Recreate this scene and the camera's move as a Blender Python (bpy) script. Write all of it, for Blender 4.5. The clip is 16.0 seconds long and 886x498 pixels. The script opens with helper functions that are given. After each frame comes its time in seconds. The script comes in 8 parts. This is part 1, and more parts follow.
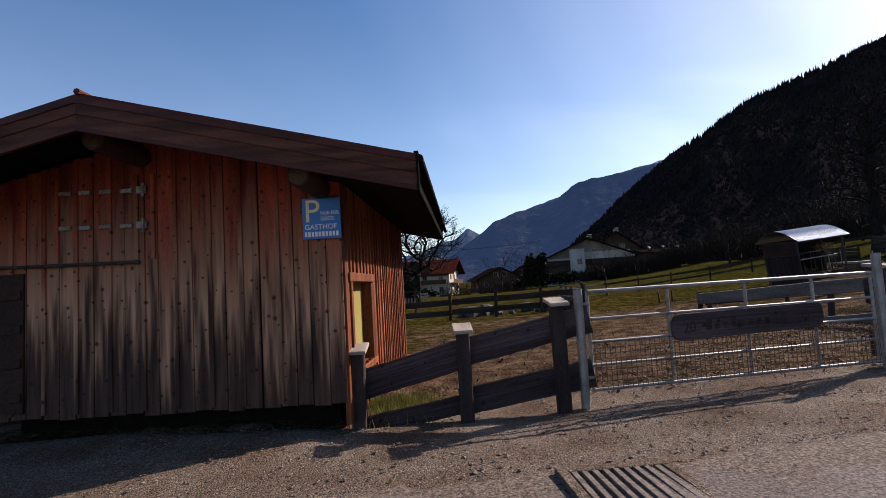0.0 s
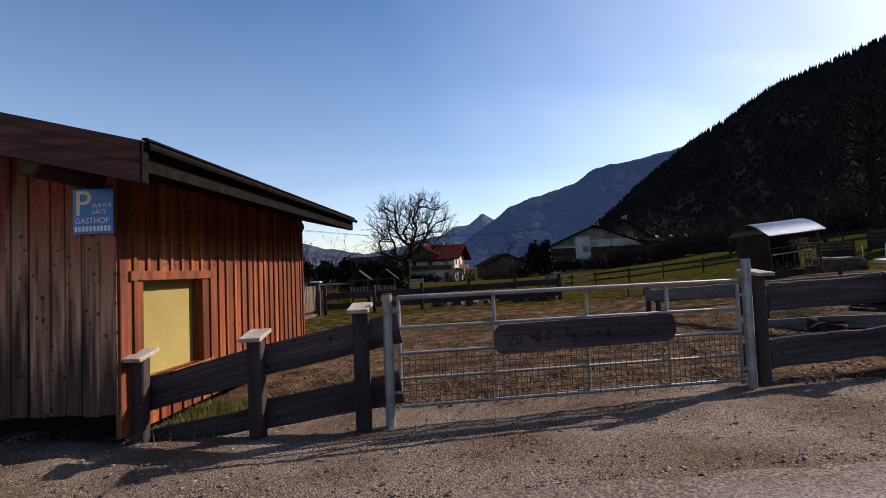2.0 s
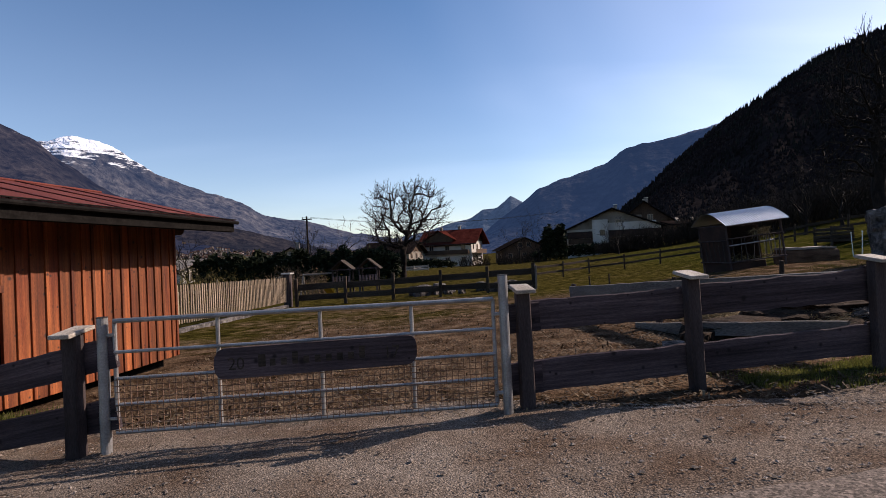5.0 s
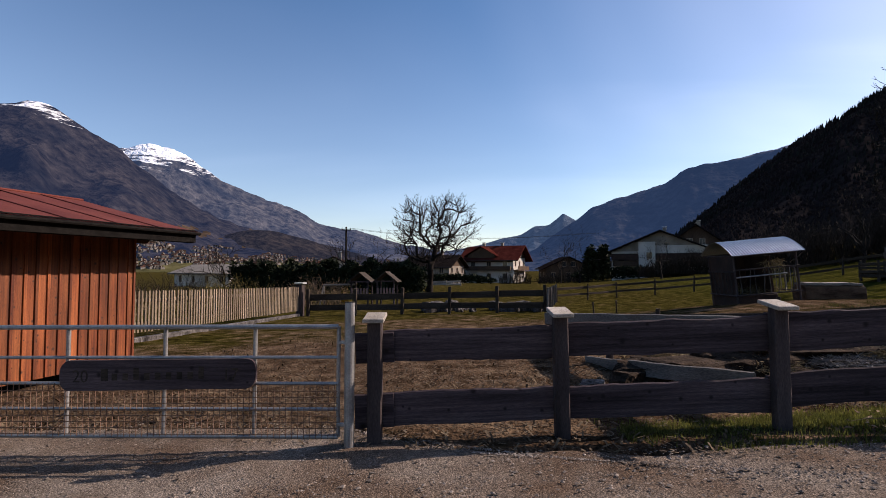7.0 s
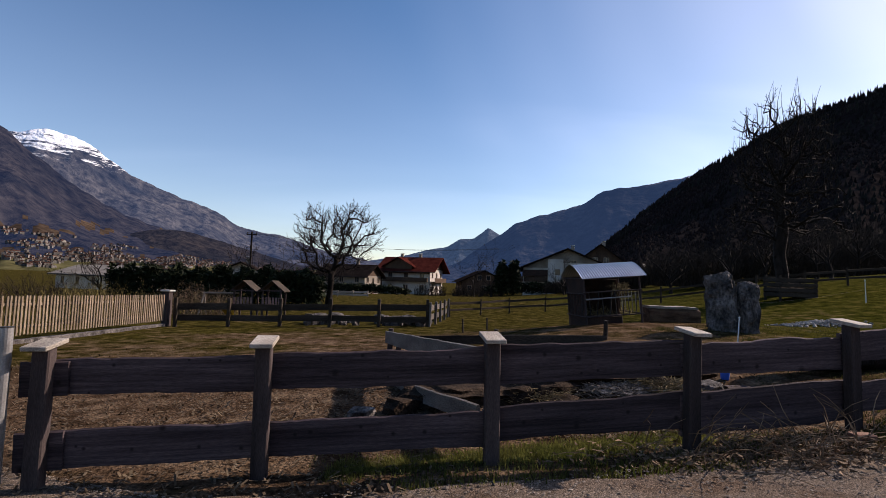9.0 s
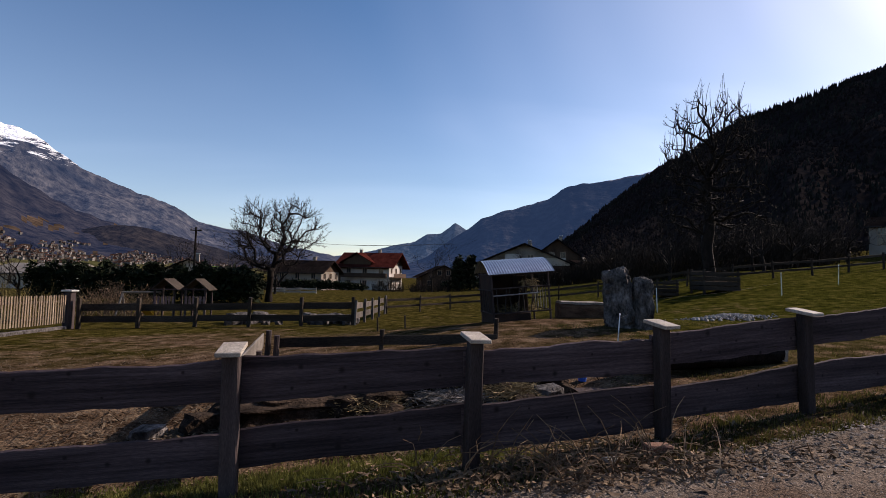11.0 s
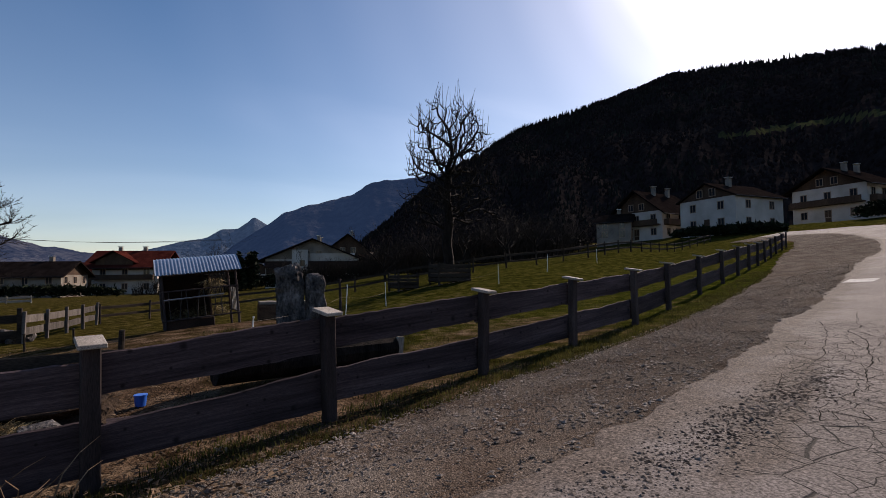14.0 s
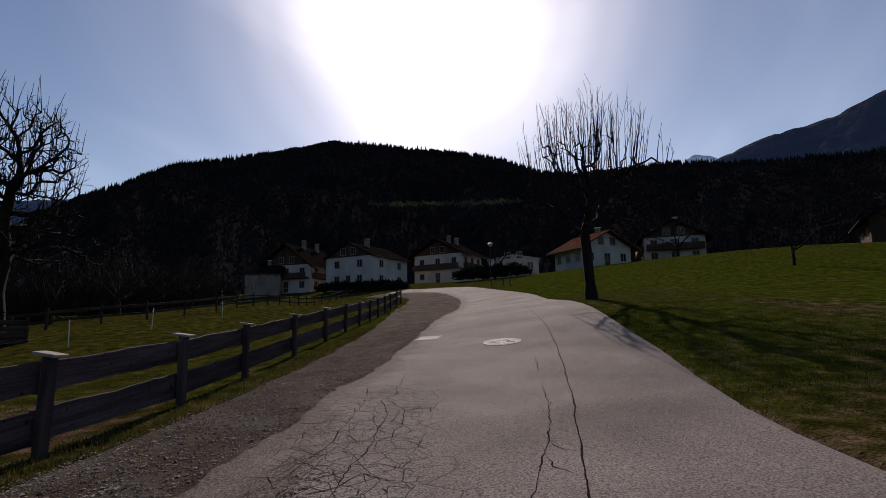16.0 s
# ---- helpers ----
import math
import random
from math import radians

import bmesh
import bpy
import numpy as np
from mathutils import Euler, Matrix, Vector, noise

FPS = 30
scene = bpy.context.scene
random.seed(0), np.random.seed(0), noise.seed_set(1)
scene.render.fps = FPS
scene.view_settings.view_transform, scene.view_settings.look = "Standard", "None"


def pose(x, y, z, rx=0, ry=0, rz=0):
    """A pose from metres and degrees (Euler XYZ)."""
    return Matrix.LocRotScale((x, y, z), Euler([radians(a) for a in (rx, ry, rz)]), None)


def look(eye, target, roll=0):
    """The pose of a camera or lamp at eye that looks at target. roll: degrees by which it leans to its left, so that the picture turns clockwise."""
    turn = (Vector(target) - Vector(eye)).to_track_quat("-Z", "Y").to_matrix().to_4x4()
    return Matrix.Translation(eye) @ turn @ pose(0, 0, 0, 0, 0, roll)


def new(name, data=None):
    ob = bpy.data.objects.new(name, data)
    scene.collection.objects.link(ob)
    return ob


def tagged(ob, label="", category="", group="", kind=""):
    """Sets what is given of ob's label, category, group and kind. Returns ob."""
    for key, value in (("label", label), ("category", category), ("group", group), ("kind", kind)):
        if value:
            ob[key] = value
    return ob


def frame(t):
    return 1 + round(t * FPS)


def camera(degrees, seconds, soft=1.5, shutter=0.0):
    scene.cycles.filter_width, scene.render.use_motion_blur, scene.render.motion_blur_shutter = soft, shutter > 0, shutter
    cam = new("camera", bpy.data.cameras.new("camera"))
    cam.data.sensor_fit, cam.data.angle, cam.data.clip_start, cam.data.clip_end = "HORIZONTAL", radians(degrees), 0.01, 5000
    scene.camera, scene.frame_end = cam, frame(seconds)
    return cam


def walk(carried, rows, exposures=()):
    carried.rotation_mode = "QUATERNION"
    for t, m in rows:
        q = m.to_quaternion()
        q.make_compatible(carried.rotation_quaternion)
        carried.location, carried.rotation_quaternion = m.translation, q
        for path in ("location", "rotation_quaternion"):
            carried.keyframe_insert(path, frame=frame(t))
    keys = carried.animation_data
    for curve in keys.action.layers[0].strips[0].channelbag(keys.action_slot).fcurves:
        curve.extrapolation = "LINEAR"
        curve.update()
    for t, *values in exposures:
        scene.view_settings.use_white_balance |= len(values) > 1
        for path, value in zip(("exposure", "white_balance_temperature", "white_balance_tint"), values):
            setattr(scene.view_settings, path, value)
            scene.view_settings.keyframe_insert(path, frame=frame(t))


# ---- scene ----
cam = camera(83.2, 16.0, 0.85)
PATH = [
    (0, (0.291, 0.036, 1.399), (0.29, 2.03, 1.544), -3.3),
    (0.5, (0.823, 0.203, 1.435), (0.662, 2.191, 1.593), -3.3),
    (1, (1.418, 0.379, 1.483), (1.334, 2.372, 1.621), -3.3),
    (1.5, (1.982, 0.464, 1.505), (1.911, 2.459, 1.625), -2.9),
    (2, (2.479, 0.633, 1.487), (2.418, 2.63, 1.573), -2.2),
    (2.5, (2.963, 0.736, 1.504), (2.892, 2.734, 1.571), -2.2),
    (3, (3.418, 0.766, 1.553), (3.222, 2.757, 1.591), -2.2),
    (3.5, (3.892, 0.896, 1.584), (3.648, 2.881, 1.618), -2.7),
    (4, (4.439, 0.911, 1.611), (4.174, 2.893, 1.649), -3.3),
    (4.5, (4.966, 1.007, 1.619), (4.754, 2.995, 1.639), -3.1),
    (4.7, (5.182, 1.046, 1.668), (5.017, 3.039, 1.686), -2.8),
    (6.8, (7.217, 1.448, 1.817), (6.808, 3.403, 1.907), -0.4),
    (7, (7.451, 1.52, 1.809), (7.078, 3.482, 1.895), -0.0),
    (7.5, (7.961, 1.649, 1.877), (7.705, 3.63, 1.973), 0.6),
    (8, (8.504, 1.719, 1.962), (8.284, 3.704, 2.072), 1.3),
    (8.5, (9.01, 1.915, 1.993), (8.866, 3.906, 2.115), 2.1),
    (9, (9.509, 2.05, 2.003), (9.428, 4.044, 2.135), 1.9),
    (9.2, (9.689, 2.107, 2.057), (9.624, 4.102, 2.18), 1.9),
    (11.3, (11.891, 2.72, 2.127), (11.954, 4.715, 2.243), 1.1),
    (11.5, (12.133, 2.716, 2.103), (12.201, 4.711, 2.226), 0.9),
    (12, (12.716, 2.763, 2.143), (12.779, 4.758, 2.271), 0.6),
    (12.5, (13.313, 2.862, 2.189), (13.516, 4.848, 2.309), 0.1),
    (13, (13.916, 2.873, 2.2), (14.265, 4.839, 2.319), -0.6),
    (13.5, (14.528, 2.976, 2.197), (15.073, 4.898, 2.294), -0.4),
    (14, (15.145, 3.057, 2.221), (15.942, 4.889, 2.323), -0.6),
    (14.5, (15.758, 3.023, 2.291), (16.8, 4.725, 2.418), -1.0),
    (15, (16.455, 3.108, 2.391), (17.803, 4.575, 2.572), -1.1),
    (15.5, (17.163, 3.12, 2.399), (18.699, 4.379, 2.635), -1.4),
    (16, (17.841, 3.179, 2.456), (19.578, 4.128, 2.742), -1.0),
]
walk(cam, [(t, look(eye, target, roll)) for t, eye, target, roll in PATH],
     [(0, 0.46, 7150, 21), (4, 0.39, 7150, 21), (8, 0.38, 7150, 21), (12, 0.17, 7150, 21), (14.5, -0.2, 7150, 20), (16, -0.6, 7150, 20)])

# ---- world, sun ----
SUN_AZ, SUN_EL = radians(61.5), radians(33)
SUN_DIR = Vector((math.sin(SUN_AZ) * math.cos(SUN_EL), math.cos(SUN_AZ) * math.cos(SUN_EL), math.sin(SUN_EL)))
SKY, SUN, GLOW = 0.1, 5.0, 4.0


def nodes_of(owner):
    owner.use_nodes = True
    owner.node_tree.nodes.clear()
    return owner.node_tree.nodes, owner.node_tree.links


def build_world():
    """A clear sky with thin bright haze round the sun."""
    world = bpy.data.worlds.new("world")
    scene.world = world
    n, l = nodes_of(world)
    out, add = n.new("ShaderNodeOutputWorld"), n.new("ShaderNodeAddShader")
    sky, bg = n.new("ShaderNodeTexSky"), n.new("ShaderNodeBackground")
    sky.sky_type, sky.sun_disc = "NISHITA", False
    sky.sun_elevation, sky.sun_rotation = SUN_EL, SUN_AZ
    sky.air_density, sky.dust_density, sky.ozone_density = 1.0, 0.3, 2.5
    bg.inputs[1].default_value = SKY
    hs = n.new("ShaderNodeHueSaturation")
    hs.inputs["Saturation"].default_value = 1.3
    l.new(sky.outputs[0], hs.inputs["Color"])
    l.new(hs.outputs[0], bg.inputs[0])
    co, dot = n.new("ShaderNodeTexCoord"), n.new("ShaderNodeVectorMath")
    dot.operation = "DOT_PRODUCT"
    dot.inputs[1].default_value = SUN_DIR
    l.new(co.outputs["Generated"], dot.inputs[0])
    # streaks of cirrus on a flat layer high above
    sep, lift, flat, mp, nz = n.new("ShaderNodeSeparateXYZ"), n.new("ShaderNodeMath"), n.new("ShaderNodeVectorMath"), n.new("ShaderNodeMapping"), n.new("ShaderNodeTexNoise")
    l.new(co.outputs["Generated"], sep.inputs[0])
    lift.operation, lift.inputs[1].default_value = "ADD", 0.22
    l.new(sep.outputs[2], lift.inputs[0])
    three = n.new("ShaderNodeCombineXYZ")
    for i in range(3):
        l.new(lift.outputs[0], three.inputs[i])
    flat.operation = "DIVIDE"
    l.new(co.outputs["Generated"], flat.inputs[0])
    l.new(three.outputs[0], flat.inputs[1])
    mp.inputs["Rotation"].default_value = (0, 0, radians(-24))
    mp.inputs["Scale"].default_value = (0.6, 1.5, 0.3)
    nz.inputs["Scale"].default_value, nz.inputs["Detail"].default_value, nz.inputs["Roughness"].default_value = 0.85, 4, 0.42
    nz.inputs["Distortion"].default_value = 0.9
    l.new(flat.outputs[0], mp.inputs[0])
    l.new(mp.outputs[0], nz.inputs["Vector"])
    veil = n.new("ShaderNodeMapRange")
    veil.interpolation_type = "SMOOTHSTEP"
    veil.inputs[1].default_value, veil.inputs[2].default_value = 0.36, 0.8
    l.new(nz.outputs[0], veil.inputs[0])
    halo = n.new("ShaderNodeValToRGB")
    halo.color_ramp.interpolation = "EASE"
    e = halo.color_ramp.elements
    e[0].position, e[0].color = 0.5, (0, 0, 0, 1)
    e[1].position, e[1].color = 1.0, (0.5, 0.49, 0.475, 1)
    for p, v in ((0.6, 0.008), (0.7, 0.019), (0.8, 0.038), (0.89, 0.066), (0.93, 0.105), (0.955, 0.17), (0.975, 0.27), (0.99, 0.40)):
        s = e.new(p)
        s.color = (v, v * 0.98, v * 0.97, 1)
    l.new(dot.outputs["Value"], halo.inputs[0])
    mul = n.new("ShaderNodeMath")
    mul.operation = "MULTIPLY_ADD"
    mul.inputs[1].default_value, mul.inputs[2].default_value = 0.95, 0.7
    l.new(veil.outputs[0], mul.inputs[0])
    glow, st = n.new("ShaderNodeBackground"), n.new("ShaderNodeMath")
    st.operation = "MULTIPLY"
    st.inputs[1].default_value = GLOW
    l.new(mul.outputs[0], st.inputs[0])
    l.new(halo.outputs[0], glow.inputs[0])
    l.new(st.outputs[0], glow.inputs[1])
    l.new(bg.outputs[0], add.inputs[0])
    l.new(glow.outputs[0], add.inputs[1])
    # pale haze low over the horizon
    ramp, haze, more = n.new("ShaderNodeMapRange"), n.new("ShaderNodeBackground"), n.new("ShaderNodeAddShader")
    l.new(sep.outputs[2], ramp.inputs[0])
    ramp.interpolation_type = "SMOOTHERSTEP"
    ramp.inputs[1].default_value, ramp.inputs[2].default_value = -0.05, 0.75
    ramp.inputs[3].default_value, ramp.inputs[4].default_value = 0.16, 0.0
    haze.inputs[0].default_value = (0.74, 0.82, 1.0, 1)
    thin = n.new("ShaderNodeMath")
    thin.operation = "MULTIPLY_ADD"
    thin.inputs[1].default_value = 0.05
    l.new(veil.outputs[0], thin.inputs[0])
    l.new(ramp.outputs[0], thin.inputs[2])
    l.new(thin.outputs[0], haze.inputs[1])
    l.new(add.outputs[0], more.inputs[0])
    l.new(haze.outputs[0], more.inputs[1])
    l.new(more.outputs[0], out.inputs[0])


build_world()
sun = new("sun", bpy.data.lights.new("sun", "SUN"))
sun.data.energy, sun.data.angle, sun.data.color = SUN, radians(0.7), (1.0, 0.93, 0.84)
sun.matrix_world = look((0, 0, 60), Vector((0, 0, 60)) - SUN_DIR)


# ---- materials ----
def rgba(c):
    return (c[0], c[1], c[2], 1.0)


def surface(name, low, high, scale=3.0, stretch=(1, 1, 1), rough=0.85, bump=0.3, fine=40.0, metal=0.0, vary=0.0, gloss=0.3,
            fine_mix=0.5, spots=None, island=0.0, glow=None, dist=0.02):
    """Two colours over a broad noise, a fine grain, relief and a spread from piece to piece."""
    m = bpy.data.materials.new(name)
    n, l = nodes_of(m)
    out, b = n.new("ShaderNodeOutputMaterial"), n.new("ShaderNodeBsdfPrincipled")
    l.new(b.outputs[0], out.inputs[0])
    co, mp = n.new("ShaderNodeTexCoord"), n.new("ShaderNodeMapping")
    mp.inputs["Scale"].default_value = stretch
    l.new(co.outputs["Object"], mp.inputs[0])
    info = n.new("ShaderNodeObjectInfo")
    shift = n.new("ShaderNodeVectorMath")
    shift.operation = "MULTIPLY_ADD"
    l.new(info.outputs["Random"], shift.inputs[0])
    shift.inputs[1].default_value = (17 * (vary > 0), 9 * (vary > 0), 23 * (vary > 0))
    l.new(mp.outputs[0], shift.inputs[2])
    a, f = n.new("ShaderNodeTexNoise"), n.new("ShaderNodeTexNoise")
    a.inputs["Scale"].default_value, a.inputs["Detail"].default_value = scale, 5
    f.inputs["Scale"].default_value, f.inputs["Detail"].default_value = fine, 4
    l.new(shift.outputs[0], a.inputs["Vector"])
    l.new(shift.outputs[0], f.inputs["Vector"])
    ramp = n.new("ShaderNodeValToRGB")
    ramp.color_ramp.elements[0].position, ramp.color_ramp.elements[0].color = 0.32, rgba(low)
    ramp.color_ramp.elements[1].position, ramp.color_ramp.elements[1].color = 0.68, rgba(high)
    l.new(a.outputs[0], ramp.inputs[0])
    grain = n.new("ShaderNodeMapRange")
    grain.inputs[1].default_value, grain.inputs[2].default_value = 0.3, 0.7
    grain.inputs[3].default_value, grain.inputs[4].default_value = 1 - fine_mix, 1 + fine_mix * 0.6
    l.new(f.outputs[0], grain.inputs[0])
    mix = n.new("ShaderNodeVectorMath")
    mix.operation = "SCALE"
    l.new(ramp.outputs[0], mix.inputs[0])
    l.new(grain.outputs[0], mix.inputs["Scale"])
    colour = mix.outputs[0]
    if vary or island:
        k = n.new("ShaderNodeMapRange")
        k.inputs[3].default_value, k.inputs[4].default_value = 1 - max(vary, island), 1 + max(vary, island) * 0.7
        if island:
            geo = n.new("ShaderNodeNewGeometry")
            l.new(geo.outputs["Random Per Island"], k.inputs[0])
        else:
            l.new(info.outputs["Random"], k.inputs[0])
        mv = n.new("ShaderNodeVectorMath")
        mv.operation = "SCALE"
        l.new(colour, mv.inputs[0])
        l.new(k.outputs[0], mv.inputs["Scale"])
        colour = mv.outputs[0]
    if spots:
        sc, at, col = spots
        v, r = n.new("ShaderNodeTexVoronoi"), n.new("ShaderNodeMapRange")
        v.inputs["Scale"].default_value = sc
        l.new(shift.outputs[0], v.inputs["Vector"])
        l.new(v.outputs["Distance"], r.inputs[0])
        r.inputs[1].default_value, r.inputs[2].default_value = at * 0.5, at
        r.inputs[3].default_value, r.inputs[4].default_value = 0.85, 0
        mc = n.new("ShaderNodeMix")
        mc.data_type = "RGBA"
        l.new(r.outputs[0], mc.inputs[0])
        l.new(colour, mc.inputs[6])
        mc.inputs[7].default_value = rgba(col)
        colour = mc.outputs[2]
    l.new(colour, b.inputs["Base Color"])
    b.inputs["Roughness"].default_value, b.inputs["Metallic"].default_value = rough, metal
    b.inputs["Specular IOR Level"].default_value = gloss
    if bump:
        bp = n.new("ShaderNodeBump")
        bp.inputs["Strength"].default_value, bp.inputs["Distance"].default_value = bump, dist
        l.new(f.outputs[0], bp.inputs["Height"])
        l.new(bp.outputs[0], b.inputs["Normal"])
    if glow:
        b.inputs["Emission Color"].default_value, b.inputs["Emission Strength"].default_value = rgba(glow[0]), glow[1]
    return m


def plain(name, c, rough=0.5, metal=0.0, gloss=0.5):
    m = bpy.data.materials.new(name)
    n, l = nodes_of(m)
    out, b = n.new("ShaderNodeOutputMaterial"), n.new("ShaderNodeBsdfPrincipled")
    l.new(b.outputs[0], out.inputs[0])
    b.inputs["Base Color"].default_value, b.inputs["Roughness"].default_value = rgba(c), rough
    b.inputs["Metallic"].default_value, b.inputs["Specular IOR Level"].default_value = metal, gloss
    return m


def washed_boards():
    """Red stain that rain has washed out to grey-brown lower down, with streaks, knots and a splashed foot."""
    m = surface("weathered_boards", (0.125, 0.020, 0.011), (0.36, 0.064, 0.031), 1.3, (3, 3, 0.35), 0.75, 0.4, 60, vary=0.42, gloss=0.2, fine_mix=0.45, dist=0.004)
    n, l = m.node_tree.nodes, m.node_tree.links
    b = next(q for q in n if q.type == "BSDF_PRINCIPLED")
    old = b.inputs["Base Color"].links[0].from_socket
    co, sep, info = n.new("ShaderNodeTexCoord"), n.new("ShaderNodeSeparateXYZ"), n.new("ShaderNodeObjectInfo")
    l.new(co.outputs["Object"], sep.inputs[0])
    mp, st = n.new("ShaderNodeMapping"), n.new("ShaderNodeTexNoise")
    mp.inputs["Scale"].default_value = (14, 14, 0.9)
    l.new(co.outputs["Object"], mp.inputs[0])
    l.new(mp.outputs[0], st.inputs["Vector"])
    st.inputs["Scale"].default_value, st.inputs["Detail"].default_value = 1.0, 5
    ad = n.new("ShaderNodeMath")
    ad.operation = "MULTIPLY_ADD"
    l.new(st.outputs[0], ad.inputs[0])
    ad.inputs[1].default_value = 2.2
    l.new(sep.outputs[2], ad.inputs[2])
    a2 = n.new("ShaderNodeMath")
    a2.operation = "MULTIPLY_ADD"
    l.new(info.outputs["Random"], a2.inputs[0])
    a2.inputs[1].default_value = 0.5
    l.new(ad.outputs[0], a2.inputs[2])

    def blend(lo, hi, col, src):
        r, mx = n.new("ShaderNodeMapRange"), n.new("ShaderNodeMix")
        r.inputs[1].default_value, r.inputs[2].default_value, r.inputs[3].default_value, r.inputs[4].default_value = lo, hi, 0.85, 0.0
        l.new(a2.outputs[0], r.inputs[0])
        mx.data_type = "RGBA"
        l.new(r.outputs[0], mx.inputs[0])
        l.new(src, mx.inputs[6])
        mx.inputs[7].default_value = rgba(col)
        return mx.outputs[2]

    grain = n.new("ShaderNodeMix")
    grain.data_type = "RGBA"
    gc = n.new("ShaderNodeMapRange")
    gc.inputs[1].default_value, gc.inputs[2].default_value = 0.33, 0.67
    l.new(st.outputs[0], gc.inputs[0])
    l.new(gc.outputs[0], grain.inputs[0])
    grain.inputs[6].default_value, grain.inputs[7].default_value = (0.10, 0.047, 0.029, 1), (0.70, 0.39, 0.235, 1)
    r, mx = n.new("ShaderNodeMapRange"), n.new("ShaderNodeMix")
    r.inputs[1].default_value, r.inputs[2].default_value, r.inputs[3].default_value, r.inputs[4].default_value = 2.8, 3.9, 0.85, 0.0
    l.new(a2.outputs[0], r.inputs[0])
    mx.data_type = "RGBA"
    l.new(r.outputs[0], mx.inputs[0])
    l.new(old, mx.inputs[6])
    l.new(grain.outputs[2], mx.inputs[7])
    col = blend(2.0, 2.9, (0.022, 0.014, 0.014), mx.outputs[2])
    kv, kr, km = n.new("ShaderNodeTexVoronoi"), n.new("ShaderNodeMapRange"), n.new("ShaderNodeMix")
    flat = n.new("ShaderNodeCombineXYZ")
    l.new(sep.outputs[0], flat.inputs[0])
    l.new(sep.outputs[2], flat.inputs[1])
    kv.voronoi_dimensions = "2D"
    kv.inputs["Scale"].default_value = 5.2
    l.new(flat.outputs[0], kv.inputs["Vector"])
    kw, kd = n.new("ShaderNodeMapRange"), n.new("ShaderNodeMath")
    l.new(kv.outputs["Color"], kw.inputs[0])
    kw.inputs[3].default_value, kw.inputs[4].default_value = 0.55, 2.2
    kd.operation = "MULTIPLY"
    l.new(kv.outputs["Distance"], kd.inputs[0])
    l.new(kw.outputs[0], kd.inputs[1])
    l.new(kd.outputs[0], kr.inputs[0])
    kr.inputs[1].default_value, kr.inputs[2].default_value, kr.inputs[3].default_value, kr.inputs[4].default_value = 0.05, 0.13, 0.85, 0.0
    km.data_type = "RGBA"
    l.new(kr.outputs[0], km.inputs[0])
    l.new(col, km.inputs[6])
    km.inputs[7].default_value = (0.025, 0.012, 0.008, 1)
    l.new(km.outputs[2], b.inputs["Base Color"])
    return m


def leafy(name, low, high, *a, **k):
    """A surface that lets part of the light through."""
    m = surface(name, low, high, *a, **k)
    n, l = m.node_tree.nodes, m.node_tree.links
    b = next(q for q in n if q.type == "BSDF_PRINCIPLED")
    out = next(q for q in n if q.type == "OUTPUT_MATERIAL")
    t, mx = n.new("ShaderNodeBsdfTranslucent"), n.new("ShaderNodeMixShader")
    l.new(b.inputs["Base Color"].links[0].from_socket, t.inputs[0])
    mx.inputs[0].default_value = 0.45
    l.new(b.outputs[0], mx.inputs[1])
    l.new(t.outputs[0], mx.inputs[2])
    l.new(mx.outputs[0], out.inputs[0])
    return m


